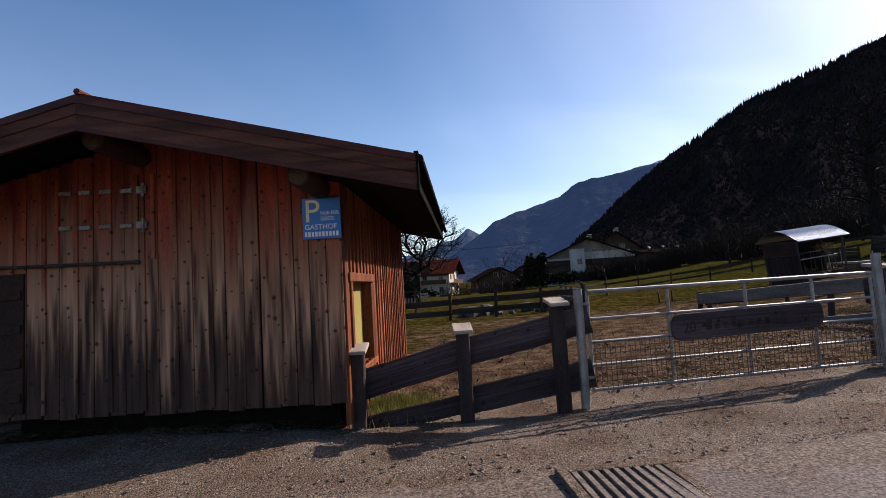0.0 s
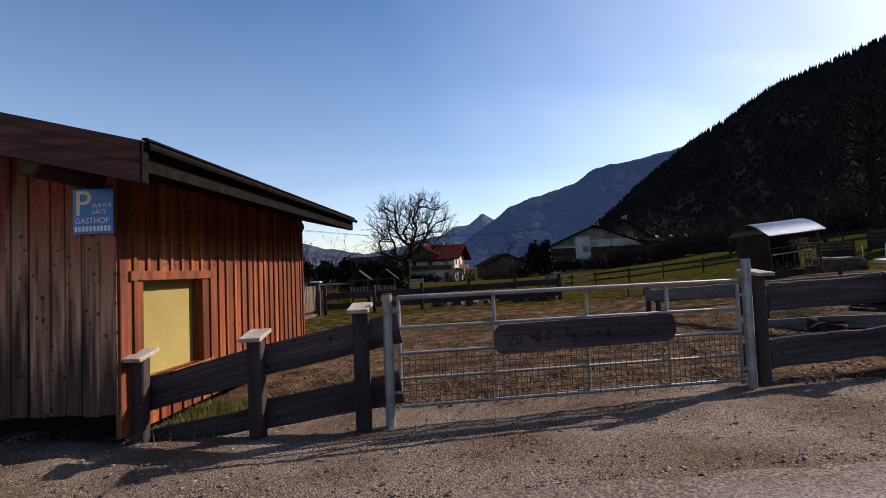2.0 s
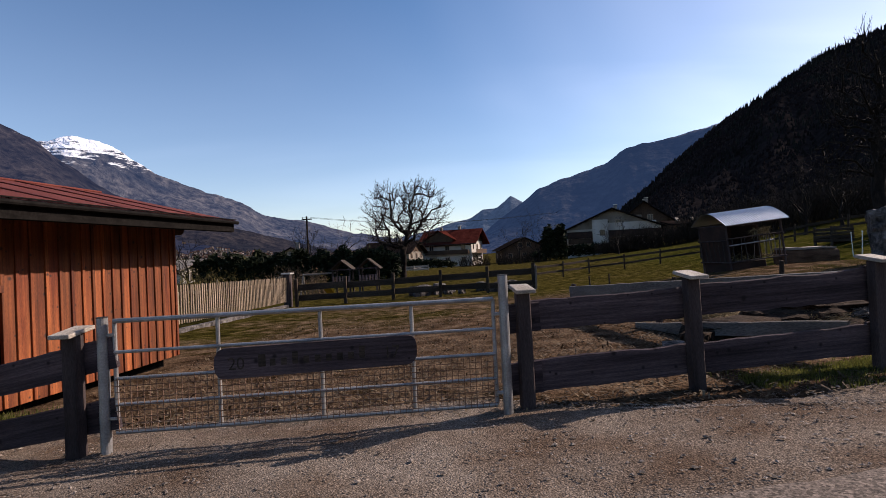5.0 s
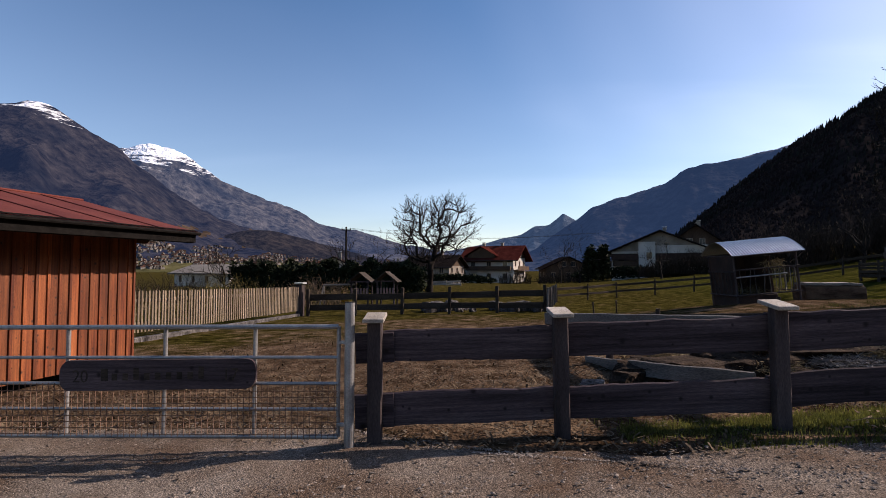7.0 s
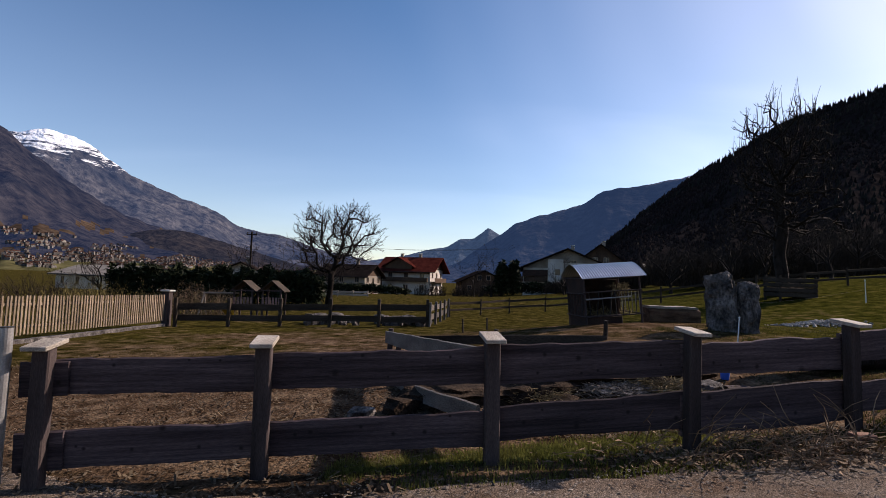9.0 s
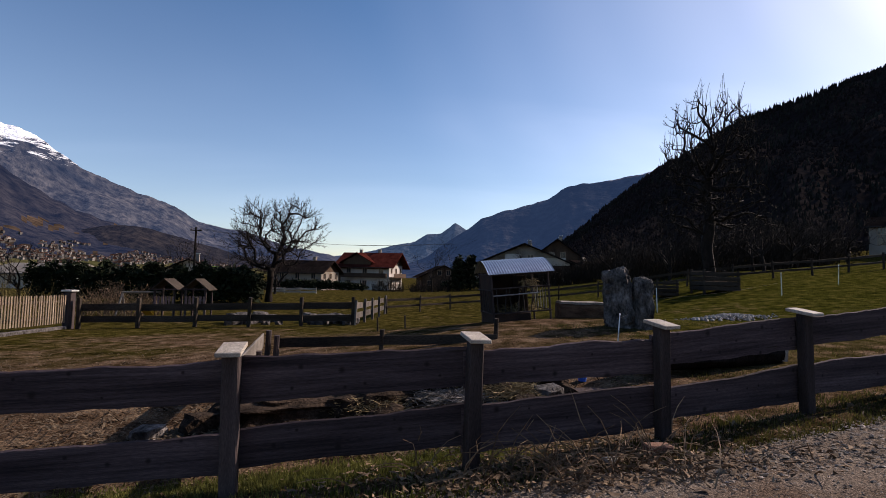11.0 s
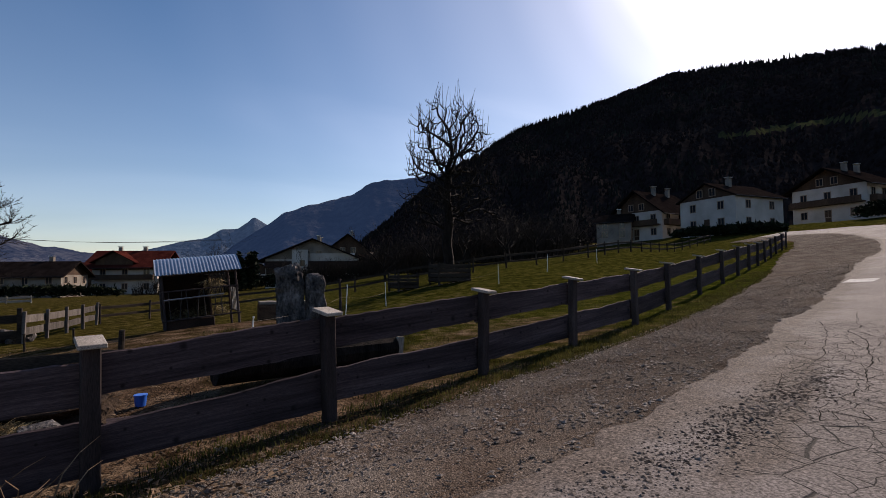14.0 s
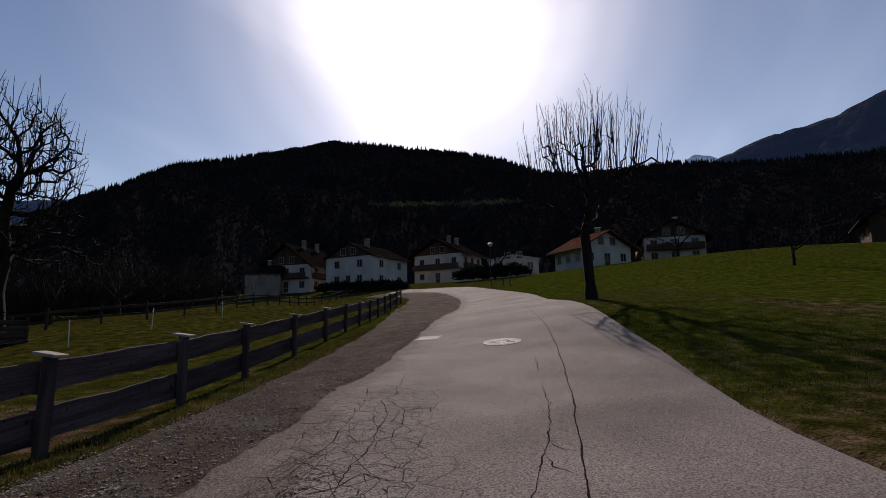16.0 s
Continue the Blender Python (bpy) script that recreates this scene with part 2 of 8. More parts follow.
def ground_material():
    """Grass that gives way to trodden earth where the animals stand; the share of earth is an attribute of the sheet."""
    m = bpy.data.materials.new("pasture")
    n, l = nodes_of(m)
    out, b = n.new("ShaderNodeOutputMaterial"), n.new("ShaderNodeBsdfPrincipled")
    l.new(b.outputs[0], out.inputs[0])
    co, at = n.new("ShaderNodeTexCoord"), n.new("ShaderNodeAttribute")
    at.attribute_name = "earth"

    def noise_at(s, d=6):
        t = n.new("ShaderNodeTexNoise")
        t.inputs["Scale"].default_value, t.inputs["Detail"].default_value = s, d
        l.new(co.outputs["Object"], t.inputs["Vector"])
        return t.outputs[0]

    def ramp(src, stops):
        r = n.new("ShaderNodeValToRGB")
        e = r.color_ramp.elements
        e[0].position, e[0].color = stops[0][0], rgba(stops[0][1])
        e[1].position, e[1].color = stops[-1][0], rgba(stops[-1][1])
        for p, c in stops[1:-1]:
            e.new(p).color = rgba(c)
        l.new(src, r.inputs[0])
        return r.outputs[0]

    broad, mid, fine = noise_at(0.22), noise_at(2.2), noise_at(22.0, 8)
    grass = ramp(mid, [(0.3, (0.0135, 0.0112, 0.0032)), (0.5, (0.038, 0.0315, 0.008)), (0.72, (0.082, 0.062, 0.0205))])
    earth = ramp(mid, [(0.3, (0.030, 0.0185, 0.0115)), (0.5, (0.076, 0.048, 0.030)), (0.7, (0.150, 0.102, 0.066))])
    lush = n.new("ShaderNodeAttribute")
    lush.attribute_name = "lush"
    green = ramp(mid, [(0.3, (0.018, 0.026, 0.003)), (0.52, (0.040, 0.051, 0.006)), (0.75, (0.080, 0.076, 0.0135))])
    gm = n.new("ShaderNodeMix")
    gm.data_type = "RGBA"
    l.new(lush.outputs["Fac"], gm.inputs[0])
    l.new(grass, gm.inputs[6])
    l.new(green, gm.inputs[7])
    grass = gm.outputs[2]
    k = n.new("ShaderNodeMath")
    k.operation = "MULTIPLY_ADD"
    l.new(broad, k.inputs[0])
    k.inputs[1].default_value = 0.9
    l.new(at.outputs["Fac"], k.inputs[2])
    k2 = n.new("ShaderNodeMath")
    k2.operation = "MULTIPLY_ADD"
    l.new(mid, k2.inputs[0])
    k2.inputs[1].default_value = 0.7
    l.new(k.outputs[0], k2.inputs[2])
    share = n.new("ShaderNodeMapRange")
    share.inputs[1].default_value, share.inputs[2].default_value = 1.12, 1.42
    l.new(k2.outputs[0], share.inputs[0])
    mx = n.new("ShaderNodeMix")
    mx.data_type = "RGBA"
    l.new(share.outputs[0], mx.inputs[0])
    l.new(grass, mx.inputs[6])
    l.new(earth, mx.inputs[7])
    g = n.new("ShaderNodeMapRange")
    g.inputs[1].default_value, g.inputs[2].default_value, g.inputs[3].default_value, g.inputs[4].default_value = 0.3, 0.7, 0.4, 1.5
    l.new(fine, g.inputs[0])
    sc = n.new("ShaderNodeVectorMath")
    sc.operation = "SCALE"
    l.new(mx.outputs[2], sc.inputs[0])
    l.new(g.outputs[0], sc.inputs["Scale"])
    l.new(sc.outputs[0], b.inputs["Base Color"])
    b.inputs["Roughness"].default_value, b.inputs["Specular IOR Level"].default_value = 1.0, 0.0
    bp = n.new("ShaderNodeBump")
    bp.inputs["Strength"].default_value, bp.inputs["Distance"].default_value = 0.9, 0.06
    l.new(fine, bp.inputs["Height"])
    l.new(bp.outputs[0], b.inputs["Normal"])
    return m


def asphalt_material():
    """Worn grey asphalt, with crazing where the attribute of the sheet says that it has broken up."""
    m = bpy.data.materials.new("asphalt")
    n, l = nodes_of(m)
    out, b = n.new("ShaderNodeOutputMaterial"), n.new("ShaderNodeBsdfPrincipled")
    l.new(b.outputs[0], out.inputs[0])
    co, at = n.new("ShaderNodeTexCoord"), n.new("ShaderNodeAttribute")
    at.attribute_name = "broken"
    warp, big, fine = n.new("ShaderNodeTexNoise"), n.new("ShaderNodeTexNoise"), n.new("ShaderNodeTexNoise")
    for t, s in ((warp, 1.6), (big, 0.5), (fine, 45.0)):
        t.inputs["Scale"].default_value, t.inputs["Detail"].default_value = s, 5
        l.new(co.outputs["Object"], t.inputs["Vector"])
    shift = n.new("ShaderNodeVectorMath")
    shift.operation = "MULTIPLY_ADD"
    l.new(warp.outputs["Color"], shift.inputs[0])
    shift.inputs[1].default_value = (0.2, 0.2, 0.0)
    l.new(co.outputs["Object"], shift.inputs[2])
    cracks = []
    for s, w in ((2.3, 0.014), (4.6, 0.018)):
        v, r = n.new("ShaderNodeTexVoronoi"), n.new("ShaderNodeMapRange")
        v.feature = "DISTANCE_TO_EDGE"
        v.inputs["Scale"].default_value = s
        l.new(shift.outputs[0], v.inputs["Vector"])
        l.new(v.outputs["Distance"], r.inputs[0])
        r.inputs[1].default_value, r.inputs[2].default_value, r.inputs[3].default_value, r.inputs[4].default_value = w * 0.3, w, 1, 0
        cracks.append(r.outputs[0])
    gate = []
    for lo in (0.3, 0.5):
        r = n.new("ShaderNodeMapRange")
        r.inputs[1].default_value, r.inputs[2].default_value = lo, lo + 0.2
        l.new(at.outputs["Fac"], r.inputs[0])
        gate.append(r.outputs[0])
    prod = []
    for c, g in zip(cracks, gate):
        k = n.new("ShaderNodeMath")
        k.operation = "MULTIPLY"
        l.new(c, k.inputs[0])
        l.new(g, k.inputs[1])
        prod.append(k.outputs[0])
    top = n.new("ShaderNodeMath")
    top.operation = "MAXIMUM"
    l.new(prod[0], top.inputs[0])
    l.new(prod[1], top.inputs[1])
    ramp = n.new("ShaderNodeValToRGB")
    e = ramp.color_ramp.elements
    e[0].position, e[0].color = 0.3, (0.108, 0.091, 0.083, 1)
    e[1].position, e[1].color = 0.7, (0.20, 0.172, 0.158, 1)
    l.new(big.outputs[0], ramp.inputs[0])
    g = n.new("ShaderNodeMapRange")
    g.inputs[1].default_value, g.inputs[2].default_value, g.inputs[3].default_value, g.inputs[4].default_value = 0.3, 0.7, 0.4, 1.55
    chip, chips, both = n.new("ShaderNodeTexVoronoi"), n.new("ShaderNodeMapRange"), n.new("ShaderNodeMath")
    chip.inputs["Scale"].default_value = 85
    l.new(co.outputs["Object"], chip.inputs["Vector"])
    l.new(chip.outputs["Color"], chips.inputs[0])
    chips.inputs[3].default_value, chips.inputs[4].default_value = -0.16, 0.16
    l.new(fine.outputs[0], both.inputs[0])
    l.new(chips.outputs[0], both.inputs[1])
    l.new(both.outputs[0], g.inputs[0])
    sc = n.new("ShaderNodeVectorMath")
    sc.operation = "SCALE"
    l.new(ramp.outputs[0], sc.inputs[0])
    l.new(g.outputs[0], sc.inputs["Scale"])
    loose, ln, lm = n.new("ShaderNodeAttribute"), n.new("ShaderNodeMath"), n.new("ShaderNodeMapRange")
    loose.attribute_name = "loose"
    ln.operation = "MULTIPLY_ADD"
    l.new(warp.outputs[0], ln.inputs[0])
    ln.inputs[1].default_value = 0.9
    l.new(loose.outputs["Fac"], ln.inputs[2])
    l.new(ln.outputs[0], lm.inputs[0])
    lm.inputs[1].default_value, lm.inputs[2].default_value = 0.85, 1.15
    lg = n.new("ShaderNodeMix")
    lg.data_type = "RGBA"
    l.new(lm.outputs[0], lg.inputs[0])
    l.new(ramp.outputs[0], lg.inputs[6])
    wet, wr, peb, pr, pm = n.new("ShaderNodeAttribute"), n.new("ShaderNodeMapRange"), n.new("ShaderNodeTexVoronoi"), n.new("ShaderNodeMapRange"), n.new("ShaderNodeMath")
    wet.attribute_name = "damp"
    l.new(wet.outputs["Fac"], wr.inputs[0])
    wr.inputs[3].default_value, wr.inputs[4].default_value = 1.0, 0.8
    peb.inputs["Scale"].default_value = 48
    l.new(co.outputs["Object"], peb.inputs["Vector"])
    l.new(peb.outputs["Color"], pr.inputs[0])
    pr.inputs[3].default_value, pr.inputs[4].default_value = 0.35, 1.65
    pm.operation = "MULTIPLY"
    l.new(wr.outputs[0], pm.inputs[0])
    l.new(pr.outputs[0], pm.inputs[1])
    bed = n.new("ShaderNodeVectorMath")
    bed.operation = "SCALE"
    bed.inputs[0].default_value = (0.118, 0.092, 0.076)
    l.new(pm.outputs[0], bed.inputs["Scale"])
    l.new(bed.outputs[0], lg.inputs[7])
    l.new(lg.outputs[2], sc.inputs[0])
    mx = n.new("ShaderNodeMix")
    mx.data_type = "RGBA"
    l.new(top.outputs[0], mx.inputs[0])
    l.new(sc.outputs[0], mx.inputs[6])
    mx.inputs[7].default_value = (0.022, 0.019, 0.017, 1)
    l.new(mx.outputs[2], b.inputs["Base Color"])
    b.inputs["Roughness"].default_value, b.inputs["Specular IOR Level"].default_value = 0.9, 0.15
    h = n.new("ShaderNodeMath")
    h.operation = "MULTIPLY_ADD"
    l.new(top.outputs[0], h.inputs[0])
    h.inputs[1].default_value = -2.0
    l.new(fine.outputs[0], h.inputs[2])
    bp = n.new("ShaderNodeBump")
    bp.inputs["Strength"].default_value, bp.inputs["Distance"].default_value = 0.8, 0.008
    l.new(h.outputs[0], bp.inputs["Height"])
    l.new(bp.outputs[0], b.inputs["Normal"])
    return m


M_PASTURE, M_ASPHALT = ground_material(), asphalt_material()
M_GRAVEL = surface("gravel_bed", (0.086, 0.058, 0.041), (0.162, 0.133, 0.109), 1.1, rough=1.0, bump=0.9, fine=70, fine_mix=0.55, gloss=0.03, dist=0.014)


def pebbled(m):
    """Breaks a ground up into pebbles of two sizes, each with its own tone, and dark gaps."""
    n, l = m.node_tree.nodes, m.node_tree.links
    b = next(q for q in n if q.type == "BSDF_PRINCIPLED")
    bp = next(q for q in n if q.type == "BUMP")
    co = next(q for q in n if q.type == "TEX_COORD")
    src, heights = b.inputs["Base Color"].links[0].from_socket, []
    for s, lo, hi in ((58.0, 0.55, 1.45), (140.0, 0.5, 1.55)):
        v, r, sc = n.new("ShaderNodeTexVoronoi"), n.new("ShaderNodeMapRange"), n.new("ShaderNodeVectorMath")
        v.inputs["Scale"].default_value = s
        l.new(co.outputs["Object"], v.inputs["Vector"])
        l.new(v.outputs["Color"], r.inputs[0])
        r.inputs[3].default_value, r.inputs[4].default_value = lo, hi
        sc.operation = "SCALE"
        l.new(src, sc.inputs[0])
        l.new(r.outputs[0], sc.inputs["Scale"])
        src = sc.outputs[0]
        heights.append(v.outputs["Distance"])
    h = n.new("ShaderNodeMath")
    h.operation = "MULTIPLY_ADD"
    l.new(heights[0], h.inputs[0])
    h.inputs[1].default_value = -0.6
    l.new(bp.inputs["Height"].links[0].from_socket, h.inputs[2])
    l.new(h.outputs[0], bp.inputs["Height"])
    l.new(src, b.inputs["Base Color"])


pebbled(M_GRAVEL)


def damp(m):
    """Darkens a ground where its sheet says that it is damp."""
    n, l = m.node_tree.nodes, m.node_tree.links
    b = next(q for q in n if q.type == "BSDF_PRINCIPLED")
    at, r, sc = n.new("ShaderNodeAttribute"), n.new("ShaderNodeMapRange"), n.new("ShaderNodeVectorMath")
    at.attribute_name = "damp"
    r.inputs[3].default_value, r.inputs[4].default_value = 1.2, 0.64
    sc.operation = "SCALE"
    l.new(at.outputs["Fac"], r.inputs[0])
    l.new(b.inputs["Base Color"].links[0].from_socket, sc.inputs[0])
    l.new(r.outputs[0], sc.inputs["Scale"])
    l.new(sc.outputs[0], b.inputs["Base Color"])


damp(M_GRAVEL)
M_STONELET = surface("pebble", (0.09, 0.070, 0.056), (0.26, 0.215, 0.18), 2.0, rough=0.85, bump=0, fine=30, island=0.5, gloss=0.2)
M_RUBBLE = surface("asphalt_rubble", (0.055, 0.044, 0.037), (0.20, 0.165, 0.14), 2.0, rough=0.95, bump=0, fine=30, island=0.5, gloss=0.05)
M_REDWOOD = surface("stained_boards", (0.115, 0.022, 0.0065), (0.29, 0.083, 0.025), 1.6, (3, 3, 0.35), 0.62, 0.35, 60, vary=0.42, gloss=0.3, fine_mix=0.35, dist=0.004)
M_FRONTWOOD = washed_boards()
M_DARKWOOD = surface("dark_stained_wood", (0.020, 0.010, 0.007), (0.055, 0.026, 0.017), 1.5, (1, 1, 1), 0.8, 0.35, 40, vary=0.2, gloss=0.25, dist=0.005)
M_REDFASCIA = surface("red_fascia", (0.04675, 0.0102, 0.0068), (0.1232, 0.02805, 0.01785), 1.5, (0.4, 3, 8), 0.65, 0.3, 50, vary=0.15, gloss=0.3, dist=0.004)
M_LOWFASCIA = surface("weathered_fascia", (0.045, 0.015, 0.010), (0.19, 0.066, 0.042), 1.5, (0.5, 3, 8), 0.7, 0.4, 50, vary=0.15, gloss=0.2, dist=0.006)
M_RAILWOOD = surface("grey_fence_board", (0.030, 0.021, 0.023), (0.100, 0.072, 0.075), 1.2, (0.35, 3, 5), 0.88, 0.45, 45, vary=0.25, gloss=0.15, spots=(1.3, 0.07, (0.03, 0.022, 0.018)), fine_mix=0.4, dist=0.006)


def knotty(m, scale=3.0, grain=(1.2, 1, 40)):
    """Dark knots and long drying checks in a board; the checks run where the grain is stretched least."""
    n, l = m.node_tree.nodes, m.node_tree.links
    b = next(q for q in n if q.type == "BSDF_PRINCIPLED")
    co, info, mp = n.new("ShaderNodeTexCoord"), n.new("ShaderNodeObjectInfo"), n.new("ShaderNodeVectorMath")
    sep, flat = n.new("ShaderNodeSeparateXYZ"), n.new("ShaderNodeCombineXYZ")
    mp.operation = "MULTIPLY_ADD"
    l.new(info.outputs["Random"], mp.inputs[0])
    mp.inputs[1].default_value = (31, 0, 13)
    l.new(co.outputs["Object"], mp.inputs[2])
    l.new(mp.outputs[0], sep.inputs[0])
    across = n.new("ShaderNodeMath")
    l.new(sep.outputs[0], across.inputs[0])
    l.new(sep.outputs[1], across.inputs[1])
    l.new(across.outputs[0], flat.inputs[0])
    l.new(sep.outputs[2], flat.inputs[1])
    src = b.inputs["Base Color"].links[0].from_socket
    v, w, d, r = n.new("ShaderNodeTexVoronoi"), n.new("ShaderNodeMapRange"), n.new("ShaderNodeMath"), n.new("ShaderNodeMapRange")
    v.voronoi_dimensions = "2D"
    v.inputs["Scale"].default_value = scale
    l.new(flat.outputs[0], v.inputs["Vector"])
    l.new(v.outputs["Color"], w.inputs[0])
    w.inputs[3].default_value, w.inputs[4].default_value = 0.6, 3.0
    d.operation = "MULTIPLY"
    l.new(v.outputs["Distance"], d.inputs[0])
    l.new(w.outputs[0], d.inputs[1])
    l.new(d.outputs[0], r.inputs[0])
    r.inputs[1].default_value, r.inputs[2].default_value, r.inputs[3].default_value, r.inputs[4].default_value = 0.04, 0.13, 0.85, 0.0
    st, sn, sr = n.new("ShaderNodeMapping"), n.new("ShaderNodeTexNoise"), n.new("ShaderNodeMapRange")
    st.inputs["Scale"].default_value = grain
    l.new(mp.outputs[0], st.inputs[0])
    l.new(st.outputs[0], sn.inputs["Vector"])
    sn.inputs["Scale"].default_value, sn.inputs["Detail"].default_value = 1.0, 3
    l.new(sn.outputs[0], sr.inputs[0])
    sr.inputs[1].default_value, sr.inputs[2].default_value, sr.inputs[3].default_value, sr.inputs[4].default_value = 0.3, 0.7, 0.6, 1.35
    sc, mx = n.new("ShaderNodeVectorMath"), n.new("ShaderNodeMix")
    sc.operation = "SCALE"
    l.new(src, sc.inputs[0])
    l.new(sr.outputs[0], sc.inputs["Scale"])
    mx.data_type = "RGBA"
    l.new(r.outputs[0], mx.inputs[0])
    l.new(sc.outputs[0], mx.inputs[6])
    mx.inputs[7].default_value = (0.016, 0.011, 0.010, 1)
    l.new(mx.outputs[2], b.inputs["Base Color"])


knotty(M_RAILWOOD)
knotty(M_REDWOOD, 3.6, (30, 30, 1.0))
M_POSTWOOD = surface("grey_fence_post", (0.030, 0.022, 0.0215), (0.080, 0.060, 0.057), 1.5, (4, 4, 0.5), 0.88, 0.45, 45, vary=0.25, gloss=0.15, fine_mix=0.4, dist=0.006)
M_CAPWOOD = surface("bleached_cap", (0.2788, 0.2378, 0.1968), (0.4264, 0.3772, 0.3198), 3, (2, 0.6, 3), 0.8, 0.3, 50, vary=0.2, gloss=0.2, dist=0.004)
M_PICKET = surface("picket_wood", (0.164, 0.1189, 0.082), (0.2788, 0.2132, 0.1517), 2, (3, 3, 0.4), 0.85, 0.3, 40, vary=0.3, gloss=0.15, dist=0.004)
M_GREYBOARD = surface("weathered_board", (0.066, 0.056, 0.050), (0.150, 0.130, 0.115), 2, (3, 3, 0.4), 0.88, 0.35, 40, vary=0.3, gloss=0.1, dist=0.004)
M_BLACKFENCE = surface("black_fence_wood", (0.028, 0.02, 0.015), (0.06, 0.045, 0.033), 2, (0.4, 2, 2), 0.85, 0.3, 30, vary=0.25, gloss=0.15, dist=0.005)
M_PALEWOOD = surface("pale_sawn_wood", (0.125, 0.106, 0.09), (0.24, 0.208, 0.176), 2, (0.4, 3, 3), 0.8, 0.3, 40, vary=0.2, gloss=0.2, dist=0.004)
M_GALV = surface("galvanised_tube", (0.238, 0.2295, 0.2253), (0.357, 0.3485, 0.34), 6, rough=0.58, bump=0.05, fine=60, metal=0.75, gloss=0.5, fine_mix=0.2)
M_WIRE = plain("wire", (0.17, 0.10, 0.07), 0.8, 0.1, 0.2)
M_REDROOF = surface("red_roof_sheet", (0.09, 0.021, 0.0168), (0.138, 0.036, 0.027), 1.2, rough=0.85, bump=0.15, fine=30, gloss=0.12, fine_mix=0.25)
M_TILE = surface("roof_tiles", (0.042, 0.0095, 0.0078), (0.082, 0.021, 0.0155), 0.8, (1, 1, 1), 1.0, 0.4, 14, gloss=0.0, vary=0.1)
M_BROWNTILE = surface("brown_roof_tiles", (0.010, 0.0075, 0.007), (0.023, 0.017, 0.015), 0.8, (1, 1, 1), 1.0, 0.4, 14, gloss=0.0, vary=0.1)
M_PLASTER = surface("white_render", (0.37, 0.335, 0.295), (0.55, 0.505, 0.455), 0.35, rough=0.9, bump=0.15, fine=25, gloss=0.1, fine_mix=0.12)
M_OLDRENDER = surface("old_grey_render", (0.17, 0.145, 0.12), (0.28, 0.245, 0.21), 0.4, rough=0.95, bump=0.2, fine=20, gloss=0.05, fine_mix=0.2)
M_FADEDTILE = surface("faded_roof_tiles", (0.085, 0.036, 0.024), (0.15, 0.068, 0.046), 0.8, (1, 1, 1), 1.0, 0.4, 14, gloss=0.0)
M_CHALET = surface("brown_cladding", (0.05, 0.03, 0.02), (0.10, 0.06, 0.038), 0.8, (1, 1, 0.3), 0.8, 0.2, 20, gloss=0.15)
M_PANE = plain("window_glass", (0.02, 0.022, 0.026), 0.12, 0.0, 0.35)
M_FRAME = plain("window_frame", (0.28, 0.2, 0.14), 0.6)
M_YELLOW = surface("ochre_panel", (0.23, 0.185, 0.055), (0.30, 0.24, 0.075), 1.0, rough=0.6, bump=0.05, fine=20, gloss=0.3, fine_mix=0.08)
M_BLUE = plain("sign_blue", (0.008, 0.16, 0.52), 0.4)
M_WHITEPAINT = plain("sign_white", (0.75, 0.75, 0.74), 0.5)
M_PALEYELLOW = plain("sign_pale_yellow", (0.75, 0.68, 0.42), 0.5)
M_STEEL = plain("zinc_strap", (0.55, 0.53, 0.5), 0.4, 0.8)
M_STRAP = surface("dull_zinc", (0.16, 0.14, 0.125), (0.34, 0.31, 0.29), 9, rough=0.6, bump=0.1, fine=60, metal=0.3)
M_IRON = surface("dark_iron", (0.03, 0.026, 0.024), (0.075, 0.065, 0.06), 8, rough=0.6, bump=0.2, fine=60, metal=0.5)
M_CASTIRON = surface("cast_iron_worn", (0.26, 0.25, 0.24), (0.48, 0.46, 0.44), 8, rough=0.7, bump=0.3, fine=40, metal=0.0, gloss=0.05)
# near-black: tar of the lane, and shade painted onto the barn's eave and plinth
M_TAR_AND_SHADE = surface("tar", (0.008, 0.0072, 0.0068), (0.016, 0.014, 0.0128), 8, rough=0.95, bump=0.0, fine=40, gloss=0.02)
M_RUST = surface("worn_grate_iron", (0.10, 0.08, 0.068), (0.19, 0.155, 0.13), 8, rough=0.8, bump=0.3, fine=40, metal=0.1)
M_MUCK = surface("wet_muck", (0.018, 0.013, 0.010), (0.065, 0.045, 0.032), 4, rough=1.0, bump=0.8, fine=26, gloss=0.04, dist=0.04)
M_FARROOF = surface("far_roofs", (0.03, 0.016, 0.012), (0.085, 0.04, 0.028), 0.02, rough=0.95, bump=0, fine=0.5, gloss=0.0, island=0.5)
M_FARWALL = surface("far_wall", (0.085, 0.076, 0.068), (0.25, 0.225, 0.20), 0.02, rough=0.9, bump=0, fine=0.5, gloss=0.1, island=0.5)
M_CONCRETE = surface("concrete", (0.34, 0.33, 0.31), (0.5, 0.48, 0.46), 2, rough=0.85, bump=0.2, fine=40, gloss=0.2)
M_STONE = surface("grey_boulder", (0.028, 0.025, 0.024), (0.185, 0.165, 0.155), 3.4, (1.1, 1.1, 0.75), 0.92, 1.0, 16, gloss=0.1, fine_mix=0.6, dist=0.06)
M_BARK = surface("bark", (0.010, 0.008, 0.007), (0.032, 0.024, 0.020), 3, (2, 2, 0.6), 0.95, 0.8, 25, gloss=0.1, dist=0.03)
M_TWIG = surface("twigs", (0.013, 0.010, 0.009), (0.036, 0.027, 0.022), 2, rough=0.95, bump=0, fine=20, gloss=0.1)
M_HAY = surface("straw", (0.165, 0.12, 0.06), (0.315, 0.2475, 0.1425), 6, rough=0.95, bump=0.5, fine=50, gloss=0.1, island=0.4)
